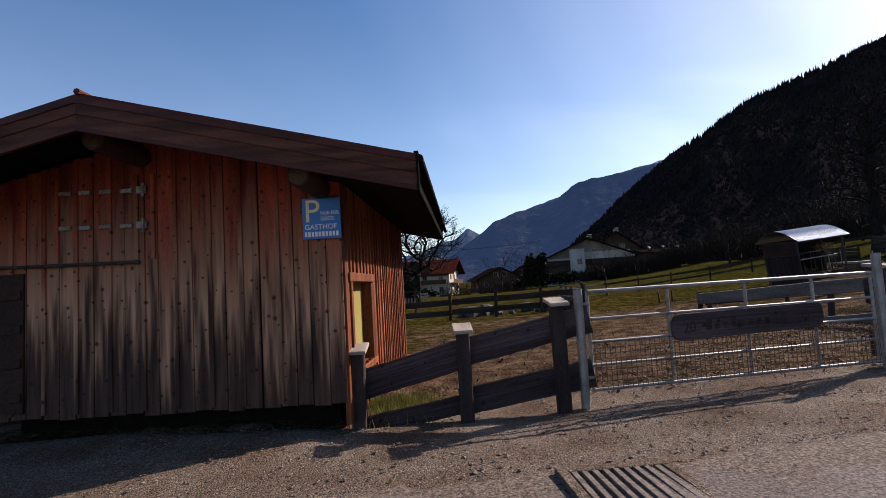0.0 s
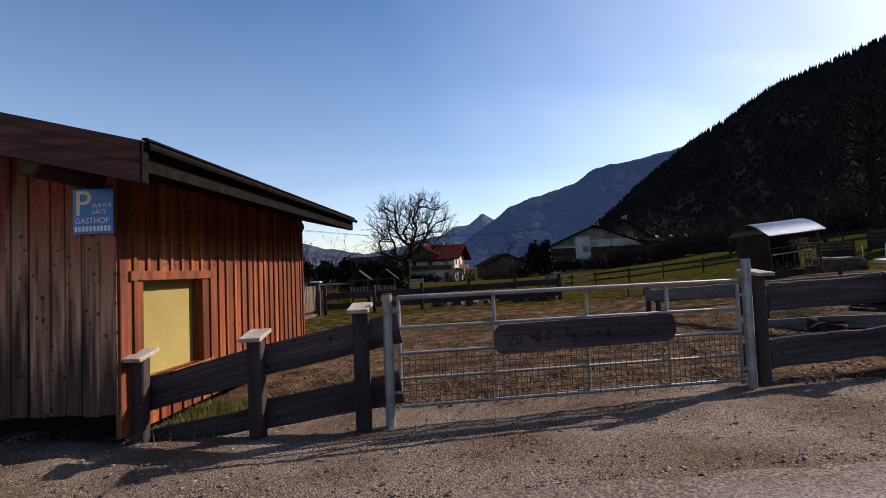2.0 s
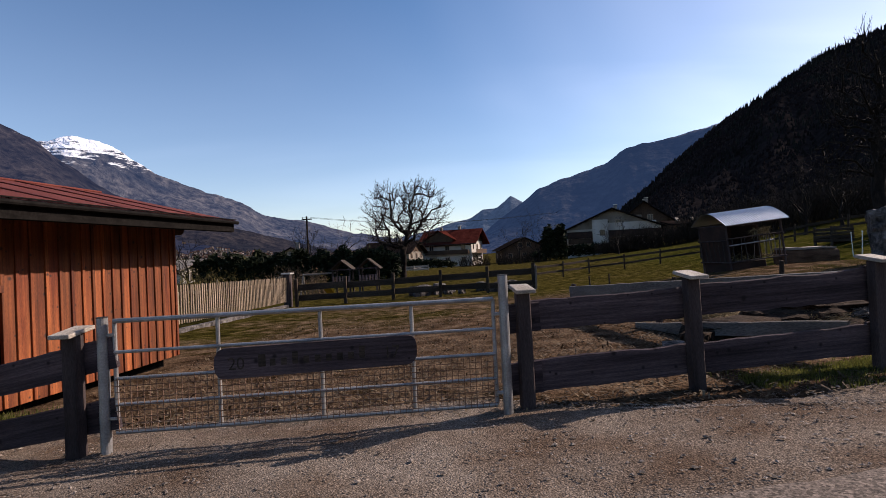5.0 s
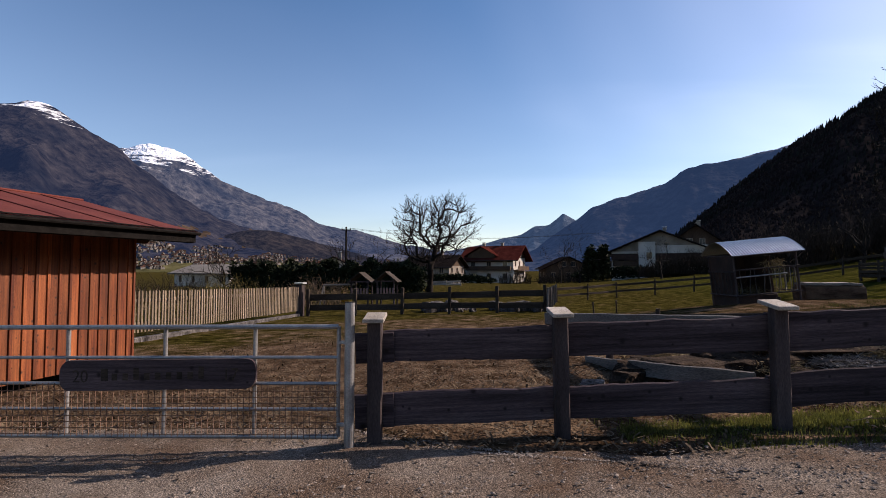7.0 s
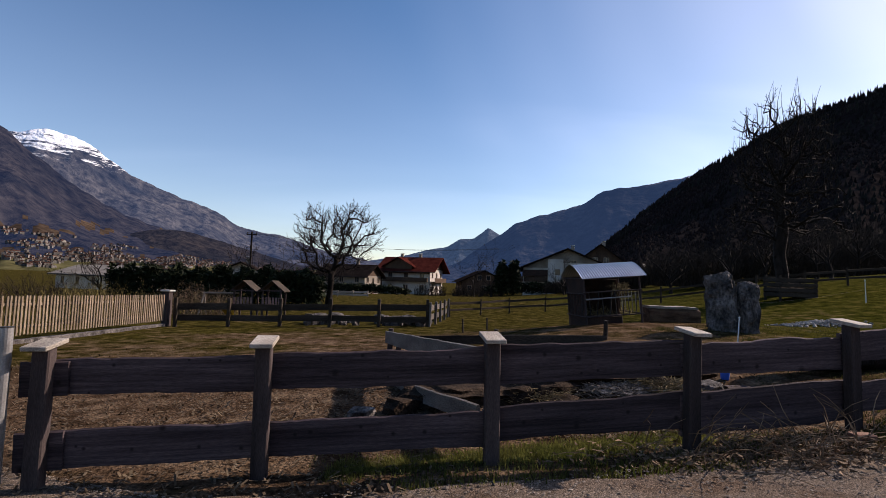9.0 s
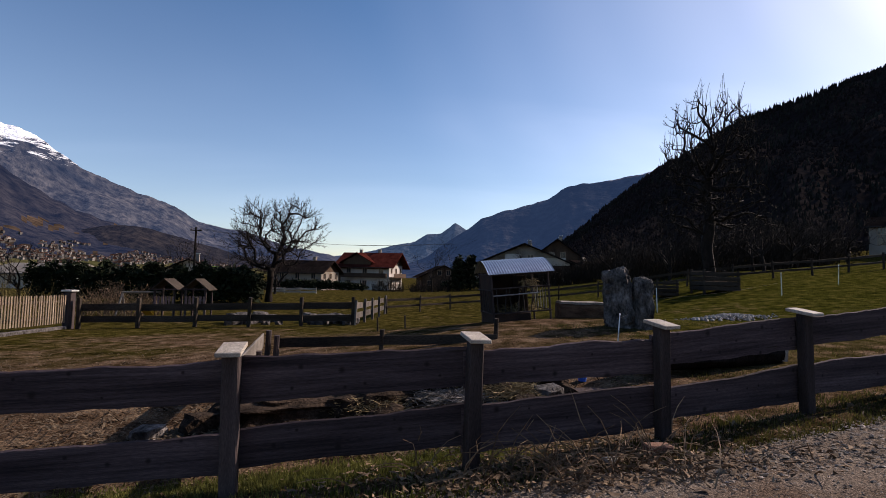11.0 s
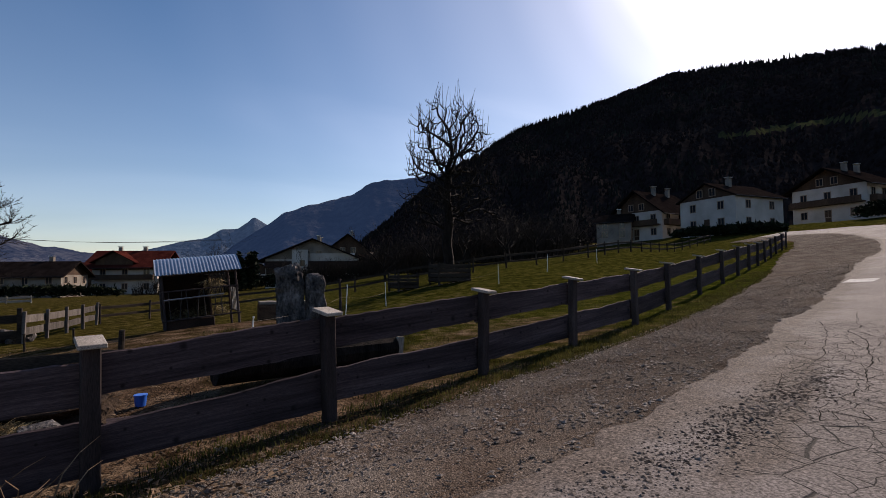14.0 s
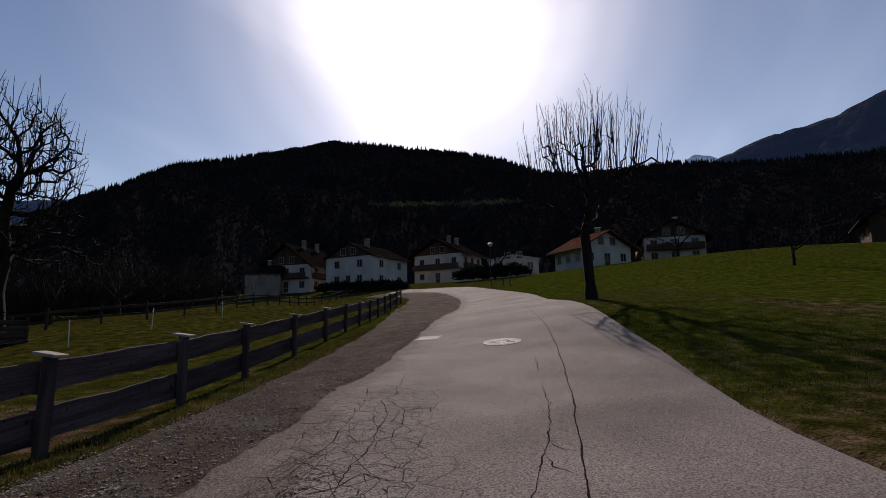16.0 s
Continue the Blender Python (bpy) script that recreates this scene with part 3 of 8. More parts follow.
M_OLDHAY = surface("grey_weathered_straw", (0.10, 0.092, 0.085), (0.30, 0.28, 0.26), 6, rough=0.95, bump=0.5, fine=50, gloss=0.1, island=0.5)
M_CHIP = surface("wood_chip", (0.04608, 0.0288, 0.01728), (0.1498, 0.1094, 0.06912), 4, rough=0.9, bump=0, fine=20, gloss=0.15, island=0.5)
M_BRUSH = surface("dark_brushwood", (0.018, 0.014, 0.011), (0.045, 0.034, 0.026), 2, rough=0.95, bump=0, fine=20, gloss=0.05, island=0.3)
M_STALK = surface("dry_stalk", (0.115, 0.072, 0.044), (0.255, 0.175, 0.11), 4, rough=0.9, bump=0, fine=20, gloss=0.15, island=0.4)
M_GRASS = leafy("grass_blade", (0.066, 0.078, 0.015), (0.155, 0.148, 0.040), 1.2, rough=0.8, bump=0, fine=8, gloss=0.2, island=0.45)
M_DRYGRASS = leafy("winter_grass_blade", (0.034, 0.036, 0.009), (0.088, 0.080, 0.024), 1.2, rough=0.8, bump=0, fine=8, gloss=0.2, island=0.45)
M_HEDGE = surface("thuja", (0.006, 0.01, 0.004), (0.0175, 0.025, 0.009), 1.5, rough=0.9, bump=0, fine=8, gloss=0.15, island=0.4)
M_SHRUB = surface("willow_twigs", (0.112, 0.084, 0.028), (0.21, 0.161, 0.056), 1.5, rough=0.9, bump=0, fine=8, gloss=0.15, island=0.4)
M_ZINCROOF = surface("corrugated_zinc", (0.255, 0.306, 0.374), (0.357, 0.408, 0.476), 1.0, rough=0.38, bump=0.05, fine=10, metal=0.65, gloss=0.5, fine_mix=0.15)
M_LOGBARK = surface("log_side", (0.05, 0.028, 0.018), (0.14, 0.085, 0.055), 2, (1, 3, 3), 0.9, 0.6, 25, gloss=0.1, dist=0.02)
M_BRICK = surface("old_brick", (0.13, 0.065, 0.045), (0.2, 0.11, 0.08), 8, rough=0.9, bump=0.3, fine=60, gloss=0.15, vary=0.2)
M_PINKBOARD = surface("faded_pink_paint", (0.16, 0.095, 0.09), (0.28, 0.18, 0.165), 3, rough=0.85, bump=0.1, fine=30, gloss=0.1)
M_SIGNGREEN = plain("sign_yellow_green", (0.35, 0.62, 0.04), 0.5)
M_PALESTONE = surface("pale_stones", (0.16, 0.15, 0.14), (0.34, 0.32, 0.29), 3, rough=0.9, bump=0, fine=20, gloss=0.1, island=0.4)
M_BUCKET = plain("blue_plastic", (0.02, 0.12, 0.5), 0.35)
M_BLACK = plain("black_plastic", (0.012, 0.012, 0.013), 0.5)
M_SLIDE = plain("yellow_plastic", (0.65, 0.33, 0.02), 0.4)
# faint blue glow of the next three materials: haze painted onto the hillside
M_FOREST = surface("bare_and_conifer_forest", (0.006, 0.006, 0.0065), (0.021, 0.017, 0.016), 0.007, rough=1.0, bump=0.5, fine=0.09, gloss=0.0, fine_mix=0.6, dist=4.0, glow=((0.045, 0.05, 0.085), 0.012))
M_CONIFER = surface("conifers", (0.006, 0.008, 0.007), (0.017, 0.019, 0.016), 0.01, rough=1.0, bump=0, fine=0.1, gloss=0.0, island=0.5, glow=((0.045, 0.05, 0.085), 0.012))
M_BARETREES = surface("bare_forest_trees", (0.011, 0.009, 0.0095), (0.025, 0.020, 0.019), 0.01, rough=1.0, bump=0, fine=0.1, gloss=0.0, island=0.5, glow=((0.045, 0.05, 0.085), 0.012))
M_CLEARING = surface("mown_clearing", (0.035, 0.04, 0.018), (0.06, 0.062, 0.03), 0.05, rough=1.0, bump=0, fine=0.5, gloss=0.0)


# ---- builders ----
rnd = random.Random(7)
rng = np.random.default_rng(11)


def smooth(a, b, v):
    t = np.clip((np.asarray(v, float) - a) / (b - a), 0, 1)
    return t * t * (3 - 2 * t)


def mesh_of(name, verts, faces, mats, flags=None, soft=False):
    me = bpy.data.meshes.new(name)
    me.from_pydata([tuple(map(float, v)) for v in verts], [], [tuple(map(int, f)) for f in faces])
    for m in (mats if isinstance(mats, (list, tuple)) else [mats]):
        me.materials.append(m)
    if flags is not None:
        me.polygons.foreach_set("material_index", np.asarray(flags, np.int32))
    if soft:
        me.polygons.foreach_set("use_smooth", np.ones(len(me.polygons), bool))
    me.update()
    return me


def thing(name, x, y, z, rz=0.0, label="", category="", group="", kind=""):
    ob = new(name)
    ob.empty_display_size = 0.2
    ob.matrix_basis = pose(x, y, z, 0, 0, rz)
    return tagged(ob, label, category, group, kind)


def part(name, bm, material, parent, label="", soft=False):
    """One mesh object under a thing or under a part, in the coordinates of the parent."""
    me = bpy.data.meshes.new(name)
    bm.to_mesh(me)
    bm.free()
    me.materials.append(material)
    if soft:
        me.polygons.foreach_set("use_smooth", np.ones(len(me.polygons), bool))
    ob = new(name, me)
    ob.parent = parent
    return tagged(ob, label)


def part_mesh(name, me, parent, label="", m=None):
    ob = new(name, me)
    ob.parent = parent
    if m is not None:
        ob.matrix_basis = m
    return tagged(ob, label)


def lone(name, bm, material, m, label, category, group="", kind="", soft=False):
    ob = part(name, bm, material, None, soft=soft)
    ob.matrix_basis = m
    return tagged(ob, label, category, group, kind)


def box(bm, x0, x1, y0, y1, z0, z1, m=None, bevel=0.0):
    r = bmesh.ops.create_cube(bm, size=1.0)
    v = r["verts"]
    t = Matrix.Translation(((x0 + x1) / 2, (y0 + y1) / 2, (z0 + z1) / 2)) @ Matrix.Diagonal((x1 - x0, y1 - y0, z1 - z0, 1))
    bmesh.ops.transform(bm, matrix=(m @ t) if m is not None else t, verts=v)
    if bevel:
        es = list({e for a in v for e in a.link_edges})
        bmesh.ops.bevel(bm, geom=es, offset=bevel, segments=1, affect="EDGES")
    return v


def tube(bm, a, b, r0, r1=None, n=8, cap=True):
    a, b = Vector(a), Vector(b)
    r1 = r0 if r1 is None else r1
    q = (b - a).to_track_quat("Z", "Y").to_matrix()
    rings = []
    for c, r in ((a, r0), (b, r1)):
        rings.append([bm.verts.new(c + q @ Vector((r * math.cos(2 * math.pi * i / n), r * math.sin(2 * math.pi * i / n), 0))) for i in range(n)])
    for i in range(n):
        bm.faces.new((rings[0][i], rings[0][(i + 1) % n], rings[1][(i + 1) % n], rings[1][i]))
    if cap:
        bm.faces.new(rings[0][::-1])
        bm.faces.new(rings[1])


def wavy_board(bm, length, height, thick, seed, amp=0.02, n=14, taper=0.0):
    """A sawn board with the bark's wavy edge, along x from 0, standing on z = 0, with its front at y = 0."""
    rings = []
    for i in range(n + 1):
        x = length * i / n
        lo = amp * noise.noise((x * 1.3, seed * 3.1, 0.0)) + amp * 0.55 * noise.noise((x * 4.3, seed, 4.0)) + amp * 0.25 * noise.noise((x * 13, seed, 4.0))
        hi = height + taper * i / n + amp * 1.2 * noise.noise((x * 1.1, seed * 1.7, 9.0)) + amp * 0.55 * noise.noise((x * 3.6, seed, 2.0)) + amp * 0.3 * noise.noise((x * 12, seed, 8.0))
        bow = 0.01 * noise.noise((x * 0.7, seed, 6.0))
        rings.append([bm.verts.new((x, y + bow, z)) for y, z in ((0, lo), (0, hi - 0.012), (thick * 0.3, hi), (thick, hi - 0.01), (thick, lo + 0.01))])
    k = len(rings[0])
    for a, b in zip(rings, rings[1:]):
        for j in range(k):
            bm.faces.new((a[j], b[j], b[(j + 1) % k], a[(j + 1) % k]))
    bm.faces.new(rings[0])
    bm.faces.new(rings[-1][::-1])


def frame_x(a, b):
    """The pose at a with its x axis towards b and z kept upright in the same plane."""
    a, b = Vector(a), Vector(b)
    x = (b - a).normalized()
    y = Vector((0, 0, 1)).cross(x).normalized()
    z = x.cross(y)
    m = Matrix((x, y, z)).transposed().to_4x4()
    m.translation = a
    return m


# ---- lie of the land ----
LAND = (-0.096, 1.443, 0.574, 1.302, -0.525, -3.257, 0.031, -0.058, -0.006, 2.298, 0.175)
MOUNDS = ((-4.4, 5.7, 1.7, 0.2), (-2.2, 5.7, 1.3, 0.12), (15, 18, 6, 0.705), (30, 33, 10, 1.072), (40, 8, 9, 0.563), (29, 3, 8, -0.188), (8, 32, 8, 0.022), (72, 24, 20, 0.623), (45, 42, 12, 1.718))


def land(x, y):
    """The height of the ground: a slope that rises to the east, a bank along the lane, mounds; flat valley farther off."""
    x0, y0 = np.asarray(x, float), np.asarray(y, float)
    x, y = np.clip(x0, -14, 96), np.clip(y0, -16, 50)
    u, v = x / 40, y / 40
    line = 0.00868 * np.clip(x, 0, 40) ** 2 + 0.04735 * np.clip(x, 0, 40) + 5.734
    bank = np.tanh((line - 1.6 - y) / 1.2) * np.exp(-((x - 14) / 9) ** 2)
    z = sum(c * t for c, t in zip(LAND, (1, u, v, u * u, u * v, v * v, u ** 3, u * u * v, u * v * v, v ** 3, bank)))
    for a, b, r, h in MOUNDS:
        z = z + h * np.exp(-((x - a) ** 2 + (y - b) ** 2) / r ** 2)
    return z - 1.3 * smooth(50, 130, y0) * (1 - smooth(40, 90, x0)) - 0.6 * smooth(10, 60, -x0)


def land1(x, y):
    return float(land(x, y))


ROAD_L = ((-14, 3.5), (-5, 3.6), (1, 3.95), (6, 4.15), (11, 4.9), (15, 5.75), (18, 6.4), (21, 7.7), (25, 9.4), (30, 11.3), (38, 14.7), (48, 18.6), (57, 23.0), (65, 28.5), (72.6, 34.5), (77, 40), (79, 47))
ROAD_R = ((-14, -4.5), (-5, -4), (1, -3.5), (6, -3.2), (11, -2.6), (15, -1.6), (18, -0.6), (21, 0.9), (25, 2.75), (30.5, 4.4), (38, 7.5), (47, 11.3), (57, 16.2), (66, 23.6), (77, 31.5), (83, 38), (85, 47))
VERGE = ((-14, 5.9), (-4, 5.6), (-0.8, 5.5), (1.5, 6.6), (5, 7.0), (6.5, 6.1), (10, 6.75), (14, 7.5), (17.3, 8.7), (21, 10.0), (27.5, 12.6), (34.6, 16.0), (47, 23.4), (57, 28.5), (66, 34), (72, 40), (74, 47))


def stations(line, steps):
    """A line sampled at shares of its knots, smoothed."""
    p = np.array(line, float)
    k = np.linspace(0, len(p) - 1, steps)
    q = np.stack([np.interp(k, np.arange(len(p)), p[:, i]) for i in (0, 1)], 1)
    w = max(3, steps // (len(p) * 2))
    ker = np.ones(w) / w
    pad = np.pad(q, ((w // 2, w - 1 - w // 2), (0, 0)), mode="edge")
    return np.stack([np.convolve(pad[:, i], ker, "valid") for i in (0, 1)], 1)


def inside(x, y, ring):
    hit = np.zeros(x.shape, bool)
    for (x1, y1), (x2, y2) in zip(ring, np.roll(ring, -1, 0)):
        if y1 != y2:
            hit ^= ((y1 > y) != (y2 > y)) & (x < (x2 - x1) * (y - y1) / (y2 - y1) + x1)
    return hit


def fuzz(x, y, s, seed=0.0):
    return np.array([noise.noise((a * s, b * s, seed)) for a, b in zip(np.ravel(x), np.ravel(y))]).reshape(np.shape(x))


def spread(lo, hi, dense_lo, dense_hi, step, grow=1.13):
    c = list(np.arange(dense_lo, dense_hi + 1e-6, step))
    s = step
    while c[-1] < hi:
        s *= grow
        c.append(min(c[-1] + s, hi))
    s = step
    while c[0] > lo:
        s *= grow
        c.insert(0, max(c[0] - s, lo))
    return np.array(c)


L_EDGE, R_EDGE, V_EDGE = stations(ROAD_L, 330), stations(ROAD_R, 330), stations(VERGE, 330)


def build_ground():
    xs, ys = spread(-4900, 4900, -8, 40, 0.22), spread(-4900, 4900, -3, 24, 0.22)
    gx, gy = np.meshgrid(xs, ys)
    z = land(gx, gy)
    near = (np.abs(gx - 14) < 40) & (np.abs(gy - 12) < 40)
    z[near] += 0.035 * fuzz(gx[near], gy[near], 0.9) + 0.018 * fuzz(gx[near], gy[near], 3.1, 5.0)
    paved = inside(gx, gy, np.vstack([V_EDGE, R_EDGE[::-1]]))
    z[paved] -= 0.10
    earth = 0.62 * np.exp(-(((gx - 4) / 7.5) ** 2 + ((gy - 10) / 6.5) ** 2)) + 0.5 * np.exp(-(((gx - 10.5) / 4) ** 2 + ((gy - 10.5) / 3.5) ** 2))
    earth += 0.3 * np.exp(-(((gx - 3) / 6) ** 2 + ((gy - 21) / 3.5) ** 2)) + 0.3 * np.exp(-(((gx - 13) / 5) ** 2 + ((gy - 17) / 4) ** 2))
    earth += 0.36 * np.exp(-(((gx - 27) / 12) ** 2 + ((gy + 0.5) / 3.2) ** 2)) + 0.2 * np.exp(-(((gx - 24) / 8) ** 2 + ((gy - 19) / 5) ** 2))
    earth += 0.34 * np.exp(-(((gx - 19) * 0.9 + (gy - 11.5) * 0.44) / 8.5) ** 4 - ((-(gx - 19) * 0.44 + (gy - 11.5) * 0.9) / 2.4) ** 2)
    earth += 0.5 * paved + 0.7 * (gx < 0) * (gx > -9) * (gy < 11.2) * (gy > 4.5)
    earth = np.clip(earth, 0, 1) + 0.22 - 0.1 * smooth(14, 22, gx) * smooth(9, 14, gy)
    nx, ny = len(xs), len(ys)
    i = np.arange(nx * ny).reshape(ny, nx)
    faces = np.stack([i[:-1, :-1], i[:-1, 1:], i[1:, 1:], i[1:, :-1]], -1).reshape(-1, 4)
    me = mesh_of("ground", np.stack([gx, gy, z], -1).reshape(-1, 3), faces, M_PASTURE, soft=True)
    a = me.attributes.new("earth", "FLOAT", "POINT")
    a.data.foreach_set("value", earth.ravel().astype(np.float32))
    lush = 0.9 * smooth(20, 32, gx) * (1 - smooth(10, 26, gy - 0.25 * (gx - 40))) + 0.32 * smooth(14, 22, gx) * smooth(9, 12, gy) * (1 - smooth(60, 90, gy))
    a = me.attributes.new("lush", "FLOAT", "POINT")
    a.data.foreach_set("value", np.clip(lush, 0, 1).ravel().astype(np.float32))
    tagged(new("ground", me), "grazed pasture with trodden brown earth and straw", "ground", kind="structure")


def build_sheet(name, left, right, mat, lift, label, category, across, bumpy, attr=None):
    w = np.linspace(0, 1, across)
    x = left[:, None, 0] * (1 - w) + right[:, None, 0] * w
    y = left[:, None, 1] * (1 - w) + right[:, None, 1] * w
    z = land(x, y) + lift + 0.0006 * np.clip(x - 20, 0, 60)
    if bumpy:
        z += bumpy * fuzz(x, y, 1.1) + bumpy * 0.6 * fuzz(x, y, 4.0, 3.0)
    z[:, 0] -= 0.05
    z[:, -1] -= 0.05
    s, k = x.shape
    i = np.arange(s * k).reshape(s, k)
    faces = np.stack([i[:-1, :-1], i[:-1, 1:], i[1:, 1:], i[1:, :-1]], -1).reshape(-1, 4)[:, ::-1]
    me = mesh_of(name, np.stack([x, y, z], -1).reshape(-1, 3), faces, mat, soft=True)
    if attr:
        a = me.attributes.new(attr[0], "FLOAT", "POINT")
        a.data.foreach_set("value", attr[1](x, y).ravel().astype(np.float32))
    a = me.attributes.new("damp", "FLOAT", "POINT")
    a.data.foreach_set("value", np.clip(smooth(14, 21, x) + 0.3 * fuzz(x, y, 0.5, 11.0), 0, 1).ravel().astype(np.float32))
    if attr:
        a = me.attributes.new("loose", "FLOAT", "POINT")
        a.data.foreach_set("value", (np.exp(-w * 7.0) + crumbled(x, y)).ravel().astype(np.float32))
    return tagged(new(name, me), label, category, kind="structure")


def crumbled(x, y):
    """Where the asphalt has broken down to gravel inside its edge."""
    return 0.72 * np.exp(-(((x - 19.9) * 0.9 + (y - 6.1) * 0.43) / 2.2) ** 2 - ((-(x - 19.9) * 0.43 + (y - 6.1) * 0.9) / 0.24) ** 2)


def broken(x, y):
    left = np.exp(-(((x - 22.0) * 0.88 + (y - 6.6) * 0.47) / 4.6) ** 4 - ((-(x - 22.0) * 0.47 + (y - 6.6) * 0.88) / 1.0) ** 2)
    mid = 0.18 * np.exp(-(((x - 22.5) / 4.5) ** 2 + ((y - 4.9) / 0.55) ** 2))
    return np.clip(left + mid + 0.15 * fuzz(x, y, 0.6, 8.0), 0, 1)


build_ground()
edge = np.stack([0.5 * fuzz(L_EDGE[:, 0], L_EDGE[:, 1], 0.5, k) + 0.5 * fuzz(L_EDGE[:, 0], L_EDGE[:, 1], 2.3, k) for k in (1.0, 2.0)], 1)
build_sheet("road", L_EDGE + edge * 0.4, R_EDGE, M_ASPHALT, 0.018, "worn grey asphalt lane with branching cracks", "road", 40, 0.0, ("broken", broken))
ragged = np.stack([0.3 * fuzz(V_EDGE[:, 0], V_EDGE[:, 1], 0.7, k) for k in (3.0, 4.0)], 1)
build_sheet("gravel_verge", V_EDGE + ragged, L_EDGE + (R_EDGE - L_EDGE) * 0.05, M_GRAVEL, 0.0, "grey-brown gravel verge beside the lane", "gravel", 22, 0.022)


# ---- mountains ----
CX, CY, CZ = 10.0, 2.0, 2.0


def mountain(name, knots, far, foot, mat, label, rough, seed, power=1.25, columns=260, rows=44, low=-6.0, flag=None):
    """A slope from its foot to a ridge given by bearing and height in degrees, with gullies and spurs; returns its height field."""
    k = np.array(knots, float)
    az = np.linspace(k[0, 0], k[-1, 0], columns)
    el = np.interp(az, k[:, 0], k[:, 1])
    el = np.convolve(np.pad(el, 3, mode="edge"), np.ones(7) / 7, "valid") * 0.6 + el * 0.4
    el += rough * 0.22 * np.array([noise.fractal((a * 0.55, seed, 0), 1.0, 2.0, 6) for a in az])
    t = np.r_[np.linspace(0, 1, rows), 1.06, 1.2]
    r = foot + (far - foot) * t
    top = CZ + far * np.tan(np.radians(el))
    up = np.where(t <= 1, t ** power, 1 - (t - 1) * 3.0)
    z = low + (top[None] - low) * up[:, None]
    ga, gt = np.meshgrid(az, t)
    spur = np.array([noise.fractal((a * 0.16, b * 2.3, seed + 3.0), 0.9, 2.1, 7) for a, b in zip(ga.ravel(), gt.ravel())]).reshape(ga.shape)
    z += (top[None] - low) * 0.11 * rough * spur * (np.sin(np.pi * np.clip(gt, 0, 1)) ** 0.8)
    x = CX + r[:, None] * np.sin(np.radians(az))[None]
    y = CY + r[:, None] * np.cos(np.radians(az))[None]
    m, c = x.shape
    i = np.arange(m * c).reshape(m, c)
    faces = np.stack([i[:-1, :-1], i[:-1, 1:], i[1:, 1:], i[1:, :-1]], -1).reshape(-1, 4)[:, ::-1]
    flags = None
    if flag is not None:
        mid = lambda q: (q[:-1, :-1] + q[1:, 1:]) / 2
        flags = flag(mid(ga), mid(gt), mid(z)).ravel().astype(np.int32)
    me = mesh_of(name, np.stack([x, y, z], -1).reshape(-1, 3), faces, mat, flags, soft=True)
    tagged(new(name, me), label, "mountain", kind="structure")
    return az, t, r, z


def rock_and_snow(name, rock_low, rock_high, glow, strength, line=None, soft=120.0):
    """Bare forest and rock; above the snow line snow lies in patches. A weak blue emission paints in the haze of far
    air.
    """
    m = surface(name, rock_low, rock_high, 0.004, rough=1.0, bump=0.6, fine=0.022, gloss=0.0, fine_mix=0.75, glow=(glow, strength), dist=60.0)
    if line:
        n, l = m.node_tree.nodes, m.node_tree.links
        b = next(q for q in n if q.type == "BSDF_PRINCIPLED")
        geo, sep, nz, add = n.new("ShaderNodeNewGeometry"), n.new("ShaderNodeSeparateXYZ"), n.new("ShaderNodeTexNoise"), n.new("ShaderNodeMath")
        l.new(geo.outputs["Position"], sep.inputs[0])
        strata = n.new("ShaderNodeMapping")
        strata.inputs["Rotation"].default_value = (0.25, 0.12, 0.0)
        strata.inputs["Scale"].default_value = (0.45, 0.45, 2.6)
        l.new(geo.outputs["Position"], strata.inputs[0])
        l.new(strata.outputs[0], nz.inputs["Vector"])
        nz.inputs["Scale"].default_value, nz.inputs["Detail"].default_value, nz.inputs["Roughness"].default_value = 0.012, 10, 0.72
        add.operation = "MULTIPLY_ADD"
        l.new(nz.outputs[0], add.inputs[0])
        add.inputs[1].default_value = soft * 5
        l.new(sep.outputs[2], add.inputs[2])
        r = n.new("ShaderNodeMapRange")
        r.inputs[1].default_value, r.inputs[2].default_value = line + soft * 2.5, line + soft * 2.5 + soft * 0.4
        l.new(add.outputs[0], r.inputs[0])
        mx = n.new("ShaderNodeMix")
        mx.data_type = "RGBA"
        l.new(r.outputs[0], mx.inputs[0])
        old = b.inputs["Base Color"].links[0].from_socket
        l.new(old, mx.inputs[6])
        mx.inputs[7].default_value = (0.8, 0.82, 0.86, 1)
        l.new(mx.outputs[2], b.inputs["Base Color"])
    return m


# each glow below is painted air haze; the slopes are no light sources
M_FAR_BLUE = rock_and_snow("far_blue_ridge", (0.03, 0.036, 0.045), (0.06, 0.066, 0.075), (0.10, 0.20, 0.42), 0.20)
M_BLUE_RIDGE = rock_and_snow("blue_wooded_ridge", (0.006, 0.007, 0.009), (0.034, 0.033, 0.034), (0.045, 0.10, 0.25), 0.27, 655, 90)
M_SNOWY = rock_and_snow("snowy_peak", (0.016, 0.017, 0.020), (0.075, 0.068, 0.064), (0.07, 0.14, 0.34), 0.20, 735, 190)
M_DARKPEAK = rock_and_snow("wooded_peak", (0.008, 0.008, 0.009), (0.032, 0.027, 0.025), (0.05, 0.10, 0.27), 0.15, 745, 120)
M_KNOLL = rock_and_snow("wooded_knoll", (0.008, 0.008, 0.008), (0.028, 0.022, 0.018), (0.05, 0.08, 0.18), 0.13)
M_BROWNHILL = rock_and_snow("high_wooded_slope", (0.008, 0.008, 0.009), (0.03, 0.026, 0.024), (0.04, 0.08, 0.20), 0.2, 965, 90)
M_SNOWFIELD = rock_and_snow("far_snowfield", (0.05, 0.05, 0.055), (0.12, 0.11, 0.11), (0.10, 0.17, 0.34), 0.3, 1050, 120)

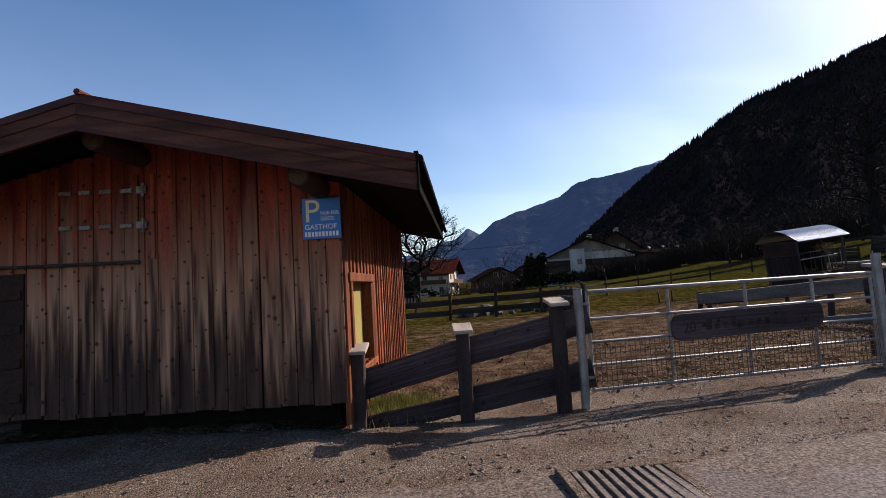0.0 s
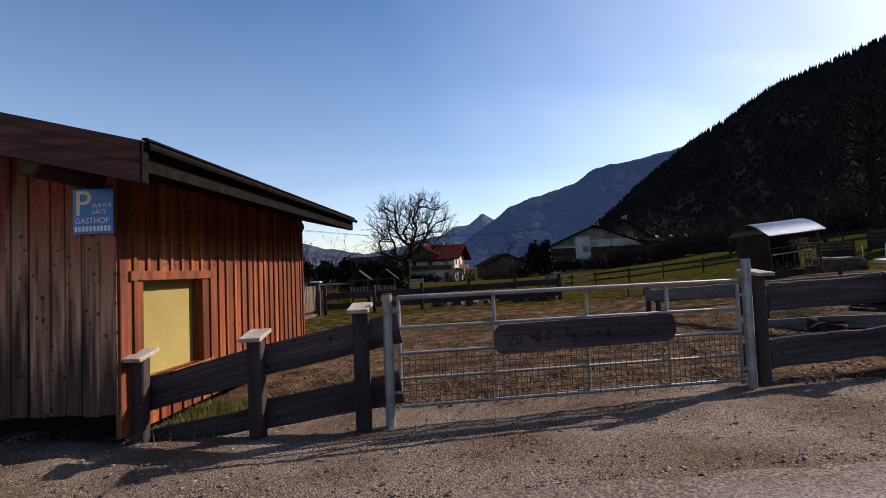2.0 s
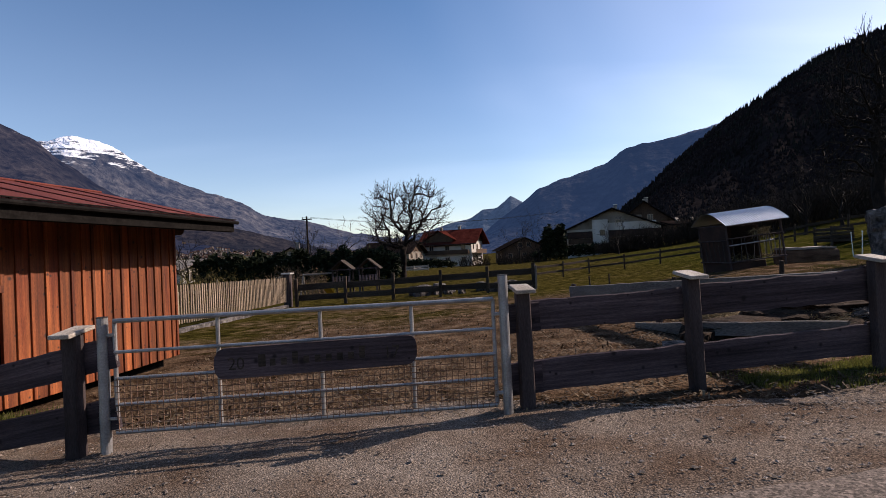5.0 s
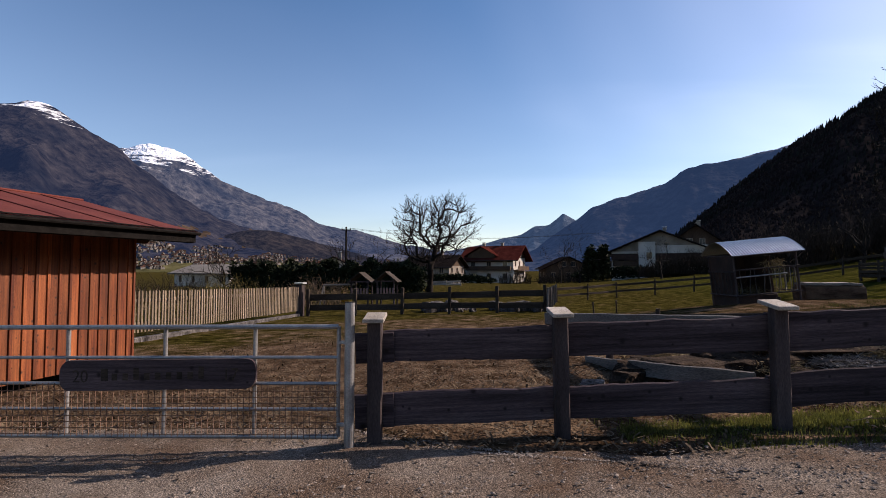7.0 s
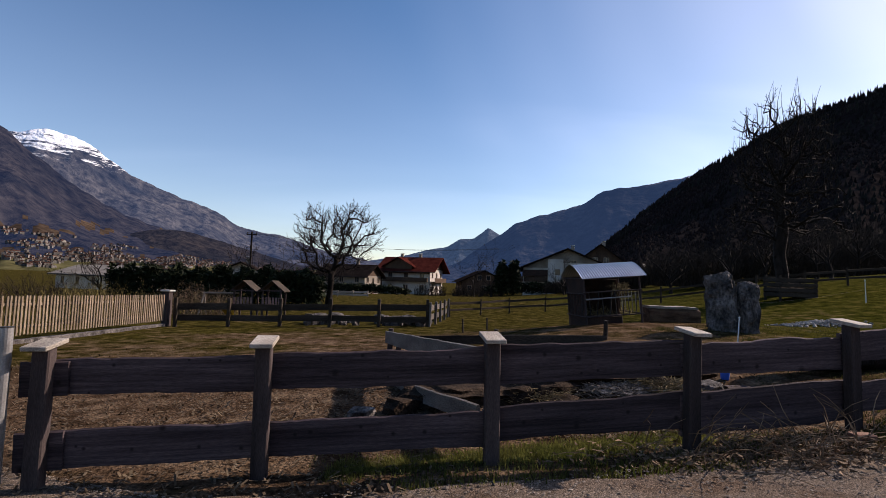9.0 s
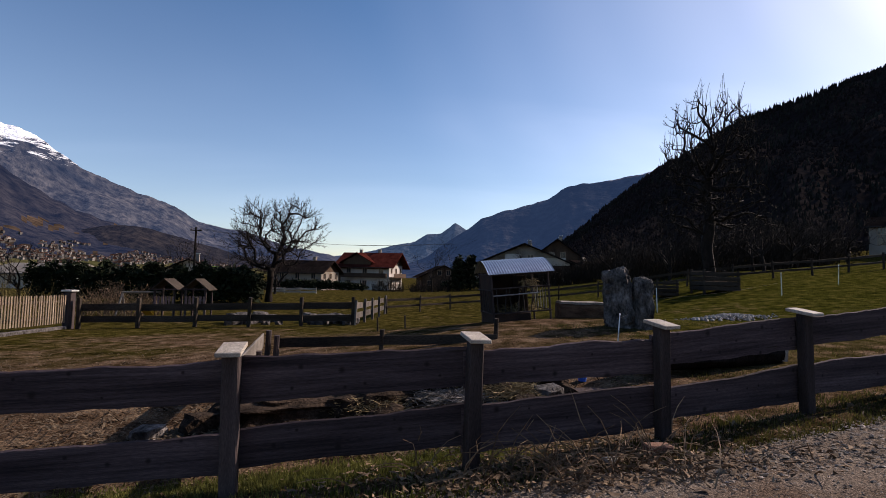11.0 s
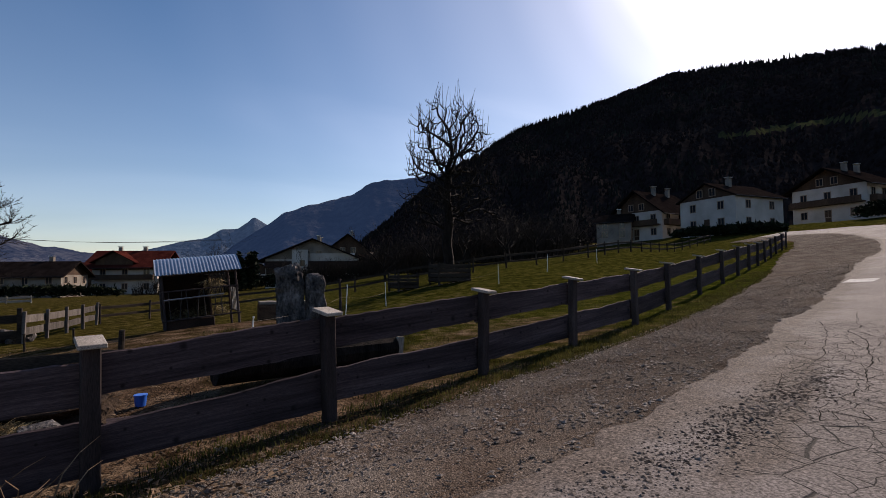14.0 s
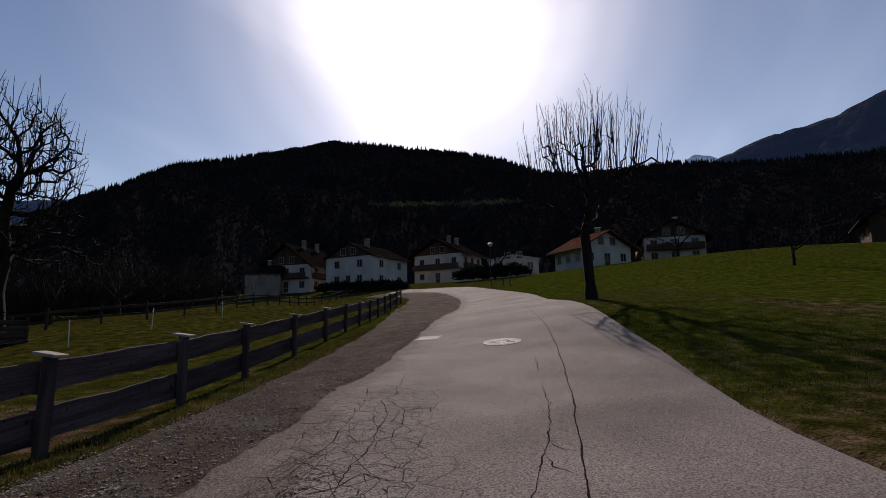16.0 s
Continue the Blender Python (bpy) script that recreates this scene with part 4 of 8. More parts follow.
M_FIELD = surface("valley_fields", (0.045, 0.046, 0.018), (0.095, 0.085, 0.04), 0.006, rough=1.0, bump=0, fine=0.05, gloss=0.0, fine_mix=0.4)
M_TERRACE = surface("bare_terraces", (0.03, 0.022, 0.017), (0.075, 0.052, 0.038), 0.008, rough=1.0, bump=0, fine=0.05, gloss=0.0, fine_mix=0.5)


def valley_side(a, t, z):
    """Fields at the foot of the slope, bare terraces round and above the town, forest over the rest."""
    el = np.degrees(np.arctan2(z, 1250 + 1750 * t))
    patch = fuzz(a, el * 2.0, 0.33, 6.0) + 0.6 * fuzz(a, el * 2.0, 1.1, 2.0)
    return np.where(el < 0.9, 1, np.where((el < 4.6) & (patch > 0.02 + 0.07 * el), 2, 0))


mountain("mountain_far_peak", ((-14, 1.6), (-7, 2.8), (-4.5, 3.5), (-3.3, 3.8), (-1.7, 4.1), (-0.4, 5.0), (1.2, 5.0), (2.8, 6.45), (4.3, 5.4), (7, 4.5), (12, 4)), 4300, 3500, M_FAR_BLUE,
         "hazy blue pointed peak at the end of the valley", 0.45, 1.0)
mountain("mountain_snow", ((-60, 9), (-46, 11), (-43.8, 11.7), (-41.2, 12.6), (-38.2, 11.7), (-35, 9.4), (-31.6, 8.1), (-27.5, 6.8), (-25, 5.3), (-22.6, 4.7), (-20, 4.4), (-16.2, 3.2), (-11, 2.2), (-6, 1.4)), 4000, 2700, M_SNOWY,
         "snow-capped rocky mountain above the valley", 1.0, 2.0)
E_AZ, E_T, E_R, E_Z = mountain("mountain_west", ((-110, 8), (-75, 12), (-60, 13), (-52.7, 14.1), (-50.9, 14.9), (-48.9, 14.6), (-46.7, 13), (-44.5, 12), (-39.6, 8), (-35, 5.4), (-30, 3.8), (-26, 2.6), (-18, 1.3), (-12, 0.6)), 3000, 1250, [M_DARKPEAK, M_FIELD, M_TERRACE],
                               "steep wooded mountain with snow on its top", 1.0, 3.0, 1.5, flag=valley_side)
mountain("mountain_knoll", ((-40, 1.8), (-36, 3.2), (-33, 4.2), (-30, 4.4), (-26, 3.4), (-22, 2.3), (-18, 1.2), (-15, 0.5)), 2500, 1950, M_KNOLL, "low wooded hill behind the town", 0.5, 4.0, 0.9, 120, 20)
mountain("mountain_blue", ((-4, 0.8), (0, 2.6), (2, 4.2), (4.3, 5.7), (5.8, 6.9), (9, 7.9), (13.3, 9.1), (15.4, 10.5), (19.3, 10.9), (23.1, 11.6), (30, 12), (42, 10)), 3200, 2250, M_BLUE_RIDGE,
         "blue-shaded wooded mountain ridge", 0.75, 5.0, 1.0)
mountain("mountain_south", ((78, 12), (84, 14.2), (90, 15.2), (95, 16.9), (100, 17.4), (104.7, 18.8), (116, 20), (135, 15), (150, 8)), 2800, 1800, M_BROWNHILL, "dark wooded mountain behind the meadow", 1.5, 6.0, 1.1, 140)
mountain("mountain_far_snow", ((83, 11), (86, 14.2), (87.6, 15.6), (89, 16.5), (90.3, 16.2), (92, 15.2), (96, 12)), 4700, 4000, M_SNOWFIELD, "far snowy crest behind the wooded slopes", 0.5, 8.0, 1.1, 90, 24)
HILL_FOOT, HILL_RUN, HILL_ROWS = 360, 1140, 84
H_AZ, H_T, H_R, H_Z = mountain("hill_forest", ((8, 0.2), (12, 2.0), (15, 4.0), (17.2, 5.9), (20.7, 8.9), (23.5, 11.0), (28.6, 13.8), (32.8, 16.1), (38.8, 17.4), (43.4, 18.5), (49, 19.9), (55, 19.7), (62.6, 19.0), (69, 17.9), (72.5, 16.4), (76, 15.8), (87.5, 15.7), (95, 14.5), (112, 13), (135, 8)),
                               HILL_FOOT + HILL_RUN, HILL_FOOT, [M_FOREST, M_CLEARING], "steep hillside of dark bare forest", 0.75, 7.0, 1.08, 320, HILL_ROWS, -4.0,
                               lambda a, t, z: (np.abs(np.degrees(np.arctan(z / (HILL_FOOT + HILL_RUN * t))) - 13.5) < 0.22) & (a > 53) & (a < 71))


def build_forest():
    """Conifers over the hillside, thickest along its crest."""
    verts, faces, flags = [], [], []
    for k in range(27000):
        ridge = k < 3200
        a = rng.uniform(14, 112)
        t = rng.uniform(0.955, 1.0) if ridge else rng.uniform(0.03, 0.97)
        fi, fj = (a - H_AZ[0]) / (H_AZ[1] - H_AZ[0]), t * (HILL_ROWS - 1)
        i, j = int(fi), min(int(fj), HILL_ROWS - 2)
        u, w = fi - i, fj - j
        z = (H_Z[j, i] * (1 - u) + H_Z[j, i + 1] * u) * (1 - w) + (H_Z[j + 1, i] * (1 - u) + H_Z[j + 1, i + 1] * u) * w
        r = HILL_FOOT + HILL_RUN * t
        x, y = CX + r * math.sin(radians(a)), CY + r * math.cos(radians(a))
        if z < land1(x, y) or (53 < a < 71 and abs(math.degrees(math.atan(z / r)) - 13.4) < 0.4):
            continue
        bare = noise.noise((x * 0.006, y * 0.006, z * 0.012)) + rng.normal(0, 0.16) > (0.12 if ridge else -0.05)
        h = rng.uniform(8, 19) if ridge else rng.uniform(6, 12) * (0.55 + 0.45 * t)
        if bare:
            h *= 0.75
        wide = (0.3, 0.42) if bare else ((0.14, 0.22) if ridge else (0.22, 0.36))
        b, n0, ph = h * rng.uniform(*wide), len(verts), rng.uniform(0, 6)
        for lev, (zz, rr) in enumerate(((0.0, 0.75), (0.55, 1.0)) if bare else ((0.0, 1.0), (0.45, 0.62))):
            for q in range(5):
                g = ph + q * 1.2566 + lev * 0.6
                k2 = rr * b * rng.uniform(0.75, 1.2)
                verts.append((x + k2 * math.cos(g), y + k2 * math.sin(g), z - 1 + h * zz))
        verts.append((x, y, z + h))
        for q in range(5):
            faces.append((n0 + q, n0 + (q + 1) % 5, n0 + 5 + (q + 1) % 5, n0 + 5 + q))
            faces.append((n0 + 5 + q, n0 + 5 + (q + 1) % 5, n0 + 10))
        flags.extend([int(bare)] * 10)
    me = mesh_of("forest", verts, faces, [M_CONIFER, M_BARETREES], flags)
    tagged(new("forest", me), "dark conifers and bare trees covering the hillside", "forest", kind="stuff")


build_forest()


# ---- barn ----
def words(text, size, mat, parent, x, y, z, name="lettering", align="LEFT", m=None, label="", stretch=1.0):
    """Raised lettering in the plane x, z that faces -y."""
    cu = bpy.data.curves.new("letters", "FONT")
    cu.body, cu.size, cu.align_x, cu.extrude = text, size, align, 0.0012
    tmp = bpy.data.objects.new("letters", cu)
    scene.collection.objects.link(tmp)
    me = bpy.data.meshes.new_from_object(tmp.evaluated_get(bpy.context.evaluated_depsgraph_get()))
    bpy.data.objects.remove(tmp)
    bpy.data.curves.remove(cu)
    me.materials.clear()
    me.materials.append(mat)
    at = pose(x, y, z, 90) @ Matrix.Diagonal((stretch, 1, 1, 1))
    return part_mesh(name, me, parent, label, at if m is None else m @ at)


def build_barn():
    """Local axes: x along the front to the left from the corner by the gate (negative is outwards), y into the depth."""
    barn = thing("barn", -0.78, 5.29, 0.0, -2.0, "small wooden barn with red-stained board walls and a red roof", "barn")
    W, D = 4.3, 5.0
    ridge_u, z_eave, z_ridge = -2.15, 2.36, 3.1

    def under(x):
        """Height of the roof's underside over local x (front runs to negative x)."""
        return z_ridge - (z_ridge - z_eave) * abs(x - ridge_u) / 3.03

    # body behind the boards
    bm = bmesh.new()
    prof = [(-W + 0.03, 0.26), (-0.15, 0.26), (-0.15, under(-0.15) + 0.1), (ridge_u, under(ridge_u) + 0.1), (-W + 0.03, under(-W) + 0.1)]
    a = [bm.verts.new((x, 0.03, z)) for x, z in prof]
    b = [bm.verts.new((x, D - 0.03, z)) for x, z in prof]
    bm.faces.new(a)
    bm.faces.new(b[::-1])
    for i in range(5):
        bm.faces.new((a[i], b[i], b[(i + 1) % 5], a[(i + 1) % 5]))
    part("wall_core", bm, M_DARKWOOD, barn, "dark boards seen in the gaps")
    # near-black colour stands in for deep shade in the recess
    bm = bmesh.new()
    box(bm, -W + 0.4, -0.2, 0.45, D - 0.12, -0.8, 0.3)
    part("plinth", bm, M_TAR_AND_SHADE, barn, "dark recessed plinth")
    # front boards
    x, k = 0.0, 0
    while x > -W + 0.05:
        w = rnd.uniform(0.165, 0.2)
        g = rnd.uniform(0.006, 0.018)
        if x - w < -W:
            w = x + W
        bm = bmesh.new()
        y0 = -rnd.uniform(0.0, 0.012)
        hi = min(under(x), under(x - w)) + 0.09
        box(bm, x - w + g, x, y0, 0.03, 0.25 - rnd.uniform(0, 0.04), hi, bevel=0.004)
        part("board", bm, M_FRONTWOOD, barn)
        if k % 2 == 1 and x < -0.3:
            bm = bmesh.new()
            box(bm, x - w - 0.018 + g, x - w + 0.03 + g, y0 - 0.02, y0 + 0.005, 0.27, hi - 0.02, bevel=0.004)
            part("batten", bm, M_FRONTWOOD, barn)
        x -= w
        k += 1
    # side boards towards the gate
    y = 0.0
    while y < D - 0.02:
        w = min(rnd.uniform(0.19, 0.22), D - y)
        x0 = rnd.uniform(0.0, 0.014)
        spans = [(0.02, 2.64)]
        if y + w > 0.33 and y < 1.43:
            spans = [(0.02, 0.5), (1.56, 2.64)]
        for z0, z1 in spans:
            bm = bmesh.new()
            box(bm, -0.03, x0 + 0.012, y + 0.012, y + w - 0.008, z0, z1, bevel=0.004)
            part("board", bm, M_REDWOOD, barn)
            bm = bmesh.new()
            box(bm, x0 + 0.008, x0 + 0.036, y + w - 0.024, y + w + 0.026, z0 + 0.01, z1, bevel=0.004)
            part("batten", bm, M_REDWOOD, barn)
        y += w
    # back and far side
    bm = bmesh.new()
    for i in range(18):
        box(bm, -W + i * 0.239, -W + i * 0.239 + 0.22, D - 0.03, D, 0.1, under(-W + i * 0.239 + 0.11) - 0.06)
    part("back_wall", bm, M_REDWOOD, barn)
    bm = bmesh.new()
    for i in range(21):
        box(bm, -W, -W + 0.03, i * 0.238, i * 0.238 + 0.22, 0.1, 2.4)
    part("far_side_wall", bm, M_REDWOOD, barn)
    # shuttered opening
    bm = bmesh.new()
    box(bm, -0.125, -0.105, 0.3, 1.45, 0.45, 1.56)
    part("shutter", bm, M_YELLOW, barn, "ochre-yellow painted panel")
    for y0, y1, z0, z1, x1 in ((0.2, 0.34, 0.45, 1.5, 0.03), (1.44, 1.58, 0.45, 1.5, 0.03)):
        bm = bmesh.new()
        box(bm, -0.12, x1, y0, y1, z0, z1, bevel=0.005)
        part("jamb", bm, M_REDWOOD, barn)
    for z0, z1, e in ((1.5, 1.6, 0.07), (0.42, 0.5, 0.0)):
        bm = bmesh.new()
        box(bm, -0.12, 0.05, 0.2 - e, 1.58 + e, z0, z1, bevel=0.006)
        part("lintel" if z0 > 1 else "sill", bm, M_REDWOOD, barn)
    # roof: two slabs, fascia boards, purlins, rafters
    t = 0.05
    y0, y1 = -0.9, 5.72
    for side in (1, -1):
        ex = ridge_u + side * 3.06
        bm = bmesh.new()
        lift = 0.11
        q = [bm.verts.new(p) for p in ((ridge_u, y0, z_ridge + lift + 0.13), (ex, y0, z_eave + lift + 0.1), (ex, y1, z_eave + lift + 0.16), (ridge_u, y1, z_ridge + lift + 0.19))]
        w = [bm.verts.new(v.co - Vector((0, 0, 0.035))) for v in q]
        bm.faces.new(q if side > 0 else q[::-1])
        bm.faces.new(w[::-1] if side > 0 else w)
        for i in range(4):
            bm.faces.new((q[i], w[i], w[(i + 1) % 4], q[(i + 1) % 4]))
        bmesh.ops.recalc_face_normals(bm, faces=bm.faces)
        roof = part("roof_sheet", bm, M_REDROOF, barn, "dark red roofing sheet")
        for i in range(1, 7):
            bm = bmesh.new()
            yy = y0 + (y1 - y0) * i / 7
            tube(bm, (ridge_u, yy, z_ridge + lift + 0.14 + 0.06 * i / 7), (ex, yy, z_eave + lift + 0.105 + 0.06 * i / 7), 0.012, n=6)
            part("seam", bm, M_REDROOF, roof)
        # boarding coloured near-black, as if in the roof's shade
        bm = bmesh.new()
        q = [bm.verts.new(p) for p in ((ridge_u, y0 + 0.02, z_ridge + lift + 0.09), (ex - side * 0.03, y0 + 0.02, z_eave + lift + 0.06), (ex - side * 0.03, y1 - 0.02, z_eave + lift + 0.12), (ridge_u, y1 - 0.02, z_ridge + lift + 0.15))]
        w = [bm.verts.new(v.co - Vector((0, 0, 0.06))) for v in q]
        bm.faces.new(q)
        bm.faces.new(w[::-1])
        for i in range(4):
            bm.faces.new((q[i], w[i], w[(i + 1) % 4], q[(i + 1) % 4]))
        bmesh.ops.recalc_face_normals(bm, faces=bm.faces)
        part("roof_boarding", bm, M_TAR_AND_SHADE, barn, "dark soffit boards")
        # fascia boards on the gable
        for dz0, dz1, yy, mat in ((0.135, 0.2, -0.95, M_REDFASCIA), (0.035, 0.14, -0.935, M_LOWFASCIA), (-0.085, 0.04, -0.92, M_LOWFASCIA), (-0.12, -0.08, -0.94, M_REDFASCIA)):
            bm = bmesh.new()
            a = [(ridge_u, z_ridge), (ex, z_eave)]
            pts = [(a[0][0], a[0][1] + dz0), (a[1][0], a[1][1] + dz0), (a[1][0], a[1][1] + dz1), (a[0][0], a[0][1] + dz1)]
            f = [bm.verts.new((px, yy, pz)) for px, pz in pts]
            g = [bm.verts.new((px, yy + 0.035, pz)) for px, pz in pts]
            bm.faces.new(f)
            bm.faces.new(g[::-1])
            for i in range(4):
                bm.faces.new((f[i], g[i], g[(i + 1) % 4], f[(i + 1) % 4]))
            bmesh.ops.recalc_face_normals(bm, faces=bm.faces)
            part("fascia_board", bm, mat, barn)
        bm = bmesh.new()
        tube(bm, (ex + side * 0.03, y0 - 0.02, z_eave + 0.165), (ex + side * 0.03, y1 + 0.03, z_eave + 0.225), 0.035, n=8)
        part("eave_gutter", bm, M_TAR_AND_SHADE, barn, "dark eaves gutter")
        bm = bmesh.new()
        box(bm, ex - 0.02, ex + 0.02, y0, y1, -0.008, 0.008, Matrix.Translation((0, 0, z_eave + lift + 0.125)) @ Matrix.Rotation(0.009, 4, "X"))
        part("drip_edge", bm, M_TAR_AND_SHADE, barn, "dark folded drip edge")
    bm = bmesh.new()
    tube(bm, (ridge_u, y0 - 0.02, z_ridge + 0.25), (ridge_u, y1 + 0.02, z_ridge + 0.31), 0.03, n=8)
    part("ridge_cap", bm, M_REDROOF, barn)
    for px in (ridge_u, -0.2, -W + 0.05):
        bm = bmesh.new()
        z = under(px) - 0.13
        tube(bm, (px, -0.72, z), (px, D + 0.5, z), 0.11, 0.115, 18)
        pu = part("purlin", bm, M_DARKWOOD, barn, "round purlin log with a weathered end")
        bm = bmesh.new()
        tube(bm, (px, -0.729, z), (px, -0.716, z), 0.088, 0.098, 18)
        part("end_grain", bm, M_LOGBARK, pu, "weathered pale end grain")
    # rafters, soffit and eave boards: shade under the eave put into their colour
    for i in range(6):
        yy = 0.2 + i * 0.95
        bm = bmesh.new()
        tube(bm, (-0.1, yy, under(-0.1) + 0.07), (0.82, yy, under(0.82) + 0.07), 0.05, n=4)
        part("rafter_end", bm, M_TAR_AND_SHADE, barn)
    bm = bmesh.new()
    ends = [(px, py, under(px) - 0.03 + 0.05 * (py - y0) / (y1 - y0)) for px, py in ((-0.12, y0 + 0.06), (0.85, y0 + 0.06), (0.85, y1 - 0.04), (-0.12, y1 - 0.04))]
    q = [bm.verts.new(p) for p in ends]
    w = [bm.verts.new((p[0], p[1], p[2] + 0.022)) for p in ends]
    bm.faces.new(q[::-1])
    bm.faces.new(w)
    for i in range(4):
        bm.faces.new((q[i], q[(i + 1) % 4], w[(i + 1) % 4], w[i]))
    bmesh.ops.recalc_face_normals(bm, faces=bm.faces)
    part("soffit", bm, M_TAR_AND_SHADE, barn, "dark boarded soffit under the eave")
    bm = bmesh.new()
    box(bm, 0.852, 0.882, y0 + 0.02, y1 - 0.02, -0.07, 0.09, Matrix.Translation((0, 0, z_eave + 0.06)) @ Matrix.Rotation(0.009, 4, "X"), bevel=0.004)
    part("eave_board", bm, M_TAR_AND_SHADE, barn, "dark eave board")
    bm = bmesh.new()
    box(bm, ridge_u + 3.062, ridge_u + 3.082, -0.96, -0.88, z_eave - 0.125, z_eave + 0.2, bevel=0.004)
    part("fascia_end", bm, M_TAR_AND_SHADE, barn, "dark end board of the fascia")
    # rail, hatch straps and a panel standing in for the log wall's end on the front
    bm = bmesh.new()
    tube(bm, (-4.2, -0.06, 1.86), (-2.15, -0.06, 1.83), 0.018, n=8)
    part("sliding_rail", bm, M_IRON, barn, "thin rusty rail")
    for zz in (2.62, 2.24):
        for i, xx in enumerate((-3.05, -2.83, -2.6, -2.37)):
            bm = bmesh.new()
            box(bm, xx, xx + 0.13, -0.045, -0.025, zz - 0.022 - i * 0.004, zz + 0.022 - i * 0.004, bevel=0.004)
            part("hinge_strap", bm, M_STRAP, barn, "dull zinc strap")
        bm = bmesh.new()
        box(bm, -2.19, -2.08, -0.05, -0.02, zz - 0.05, zz + 0.03, bevel=0.006)
        tube(bm, (-2.11, -0.055, zz - 0.09), (-2.11, -0.055, zz + 0.06), 0.016, n=8)
        part("hinge", bm, M_STRAP, barn, "dull zinc hinge")
    for xx in (-3.08, -2.2, -2.02):
        bm = bmesh.new()
        box(bm, xx - 0.02, xx + 0.02, -0.035, 0.0, 1.86, 2.78, bevel=0.004)
        part("hatch_batten", bm, M_FRONTWOOD, barn)
    bm = bmesh.new()
    box(bm, -4.28, -3.45, -0.03, 0.0, 0.3, 1.78, bevel=0.005)
    for i in range(4):
        box(bm, -4.26, -3.47, -0.05, -0.028, 0.42 + i * 0.36, 0.52 + i * 0.36, bevel=0.004)
    part("sliding_door", bm, M_DARKWOOD, barn, "dark panel in place of horizontal log ends")
    return barn


build_barn()


def build_sign():
    s = thing("parking_sign", -1.17, 5.262, 1.96, -2.0, "blue and white parking sign screwed to the barn front", "sign")
    bm = bmesh.new()
    box(bm, 0, 0.405, -0.016, -0.008, 0, 0.43, bevel=0.002)
    part("sign_plate", bm, M_BLUE, s, "blue enamelled plate")
    words("P", 0.34, M_PALEYELLOW, s, 0.015, -0.018, 0.18, label="pale yellow letter P", stretch=1.0)
    words("NUR FÜR", 0.058, M_WHITEPAINT, s, 0.192, -0.018, 0.25, stretch=0.82)
    words("GÄSTE", 0.058, M_WHITEPAINT, s, 0.192, -0.018, 0.19, stretch=0.82)
    words("GASTHOF", 0.078, M_WHITEPAINT, s, 0.02, -0.018, 0.1, stretch=0.98)
    for i in range(10):
        bm = bmesh.new()
        box(bm, 0.02 + i * 0.0368, 0.045 + i * 0.0368, -0.0185, -0.0165, 0.025, 0.075)
        part("name_bar", bm, M_WHITEPAINT, s)


build_sign()


# ---- plank fence and gate ----
def plank_post(fence, x, y, h, lean=(0, 0), w=0.145, yaw=0.0, sunk=0.3, tilt=8.0):
    z = land1(x, y)
    bm = bmesh.new()
    box(bm, -w / 2, w / 2, -w * 0.42, w * 0.42, -sunk, h - 0.05, bevel=0.012)
    p = part("post", bm, M_POSTWOOD, fence)
    p.matrix_basis = pose(x, y, z, lean[0], lean[1], yaw)
    bm = bmesh.new()
    box(bm, -w * 0.72, w * 0.72, -0.17, 0.17, -0.02, 0.02, Matrix.Translation((0, 0, h - 0.03)) @ Matrix.Rotation(radians(tilt), 4, "X"), bevel=0.006)
    part("cap", bm, M_CAPWOOD, p, "bleached sloping cap board")
    return z


def plank_between(fence, a, b, height, seed, mat=None, name="board", thick=0.045, over=0.06, amp=0.02, taper=0.0):
    a, b = Vector(a), Vector(b)
    d = (b - a).normalized()
    a, b = a - d * over, b + d * over
    bm = bmesh.new()
    wavy_board(bm, (b - a).length, height, thick, seed, amp, 30, taper)
    p = part(name, bm, mat or M_RAILWOOD, fence)
    p.matrix_basis = frame_x(a, b)
    return p


MAIN = ((5.83, 6.38), (7.68, 6.74), (9.85, 7.15), (11.97, 7.52), (14.12, 8.17), (16.24, 8.84), (18.68, 9.72), (21.1, 10.71), (23.64, 11.73), (26.1, 13.03),
        (29.15, 14.55), (32.2, 16.05), (35.2, 17.6), (38.2, 19.2), (41.2, 20.8), (44.2, 22.4), (47.2, 24.0), (50.2, 25.6), (53.4, 27.2), (56.6, 28.9))


# of the first bays, for the lower and the upper board: height of the lower edge at both ends, width, gain in width
BOARDS = (((0.14, 0.155, 0.34, 0.0), (0.785, 0.775, 0.32, 0.02)), ((0.16, 0.16, 0.33, 0.01), (0.778, 0.771, 0.35, 0.015)), ((0.20, 0.225, 0.33, 0.06), (0.755, 0.765, 0.41, -0.015)),
          ((0.136, 0.10, 0.455, 0.03), (0.765, 0.71, 0.345, 0.035)), ((0.19, 0.12, 0.32, 0.16), (0.764, 0.779, 0.38, 0.005)), ((0.2, 0.08, 0.39, 0.07), (0.81, 0.805, 0.35, 0.04)))


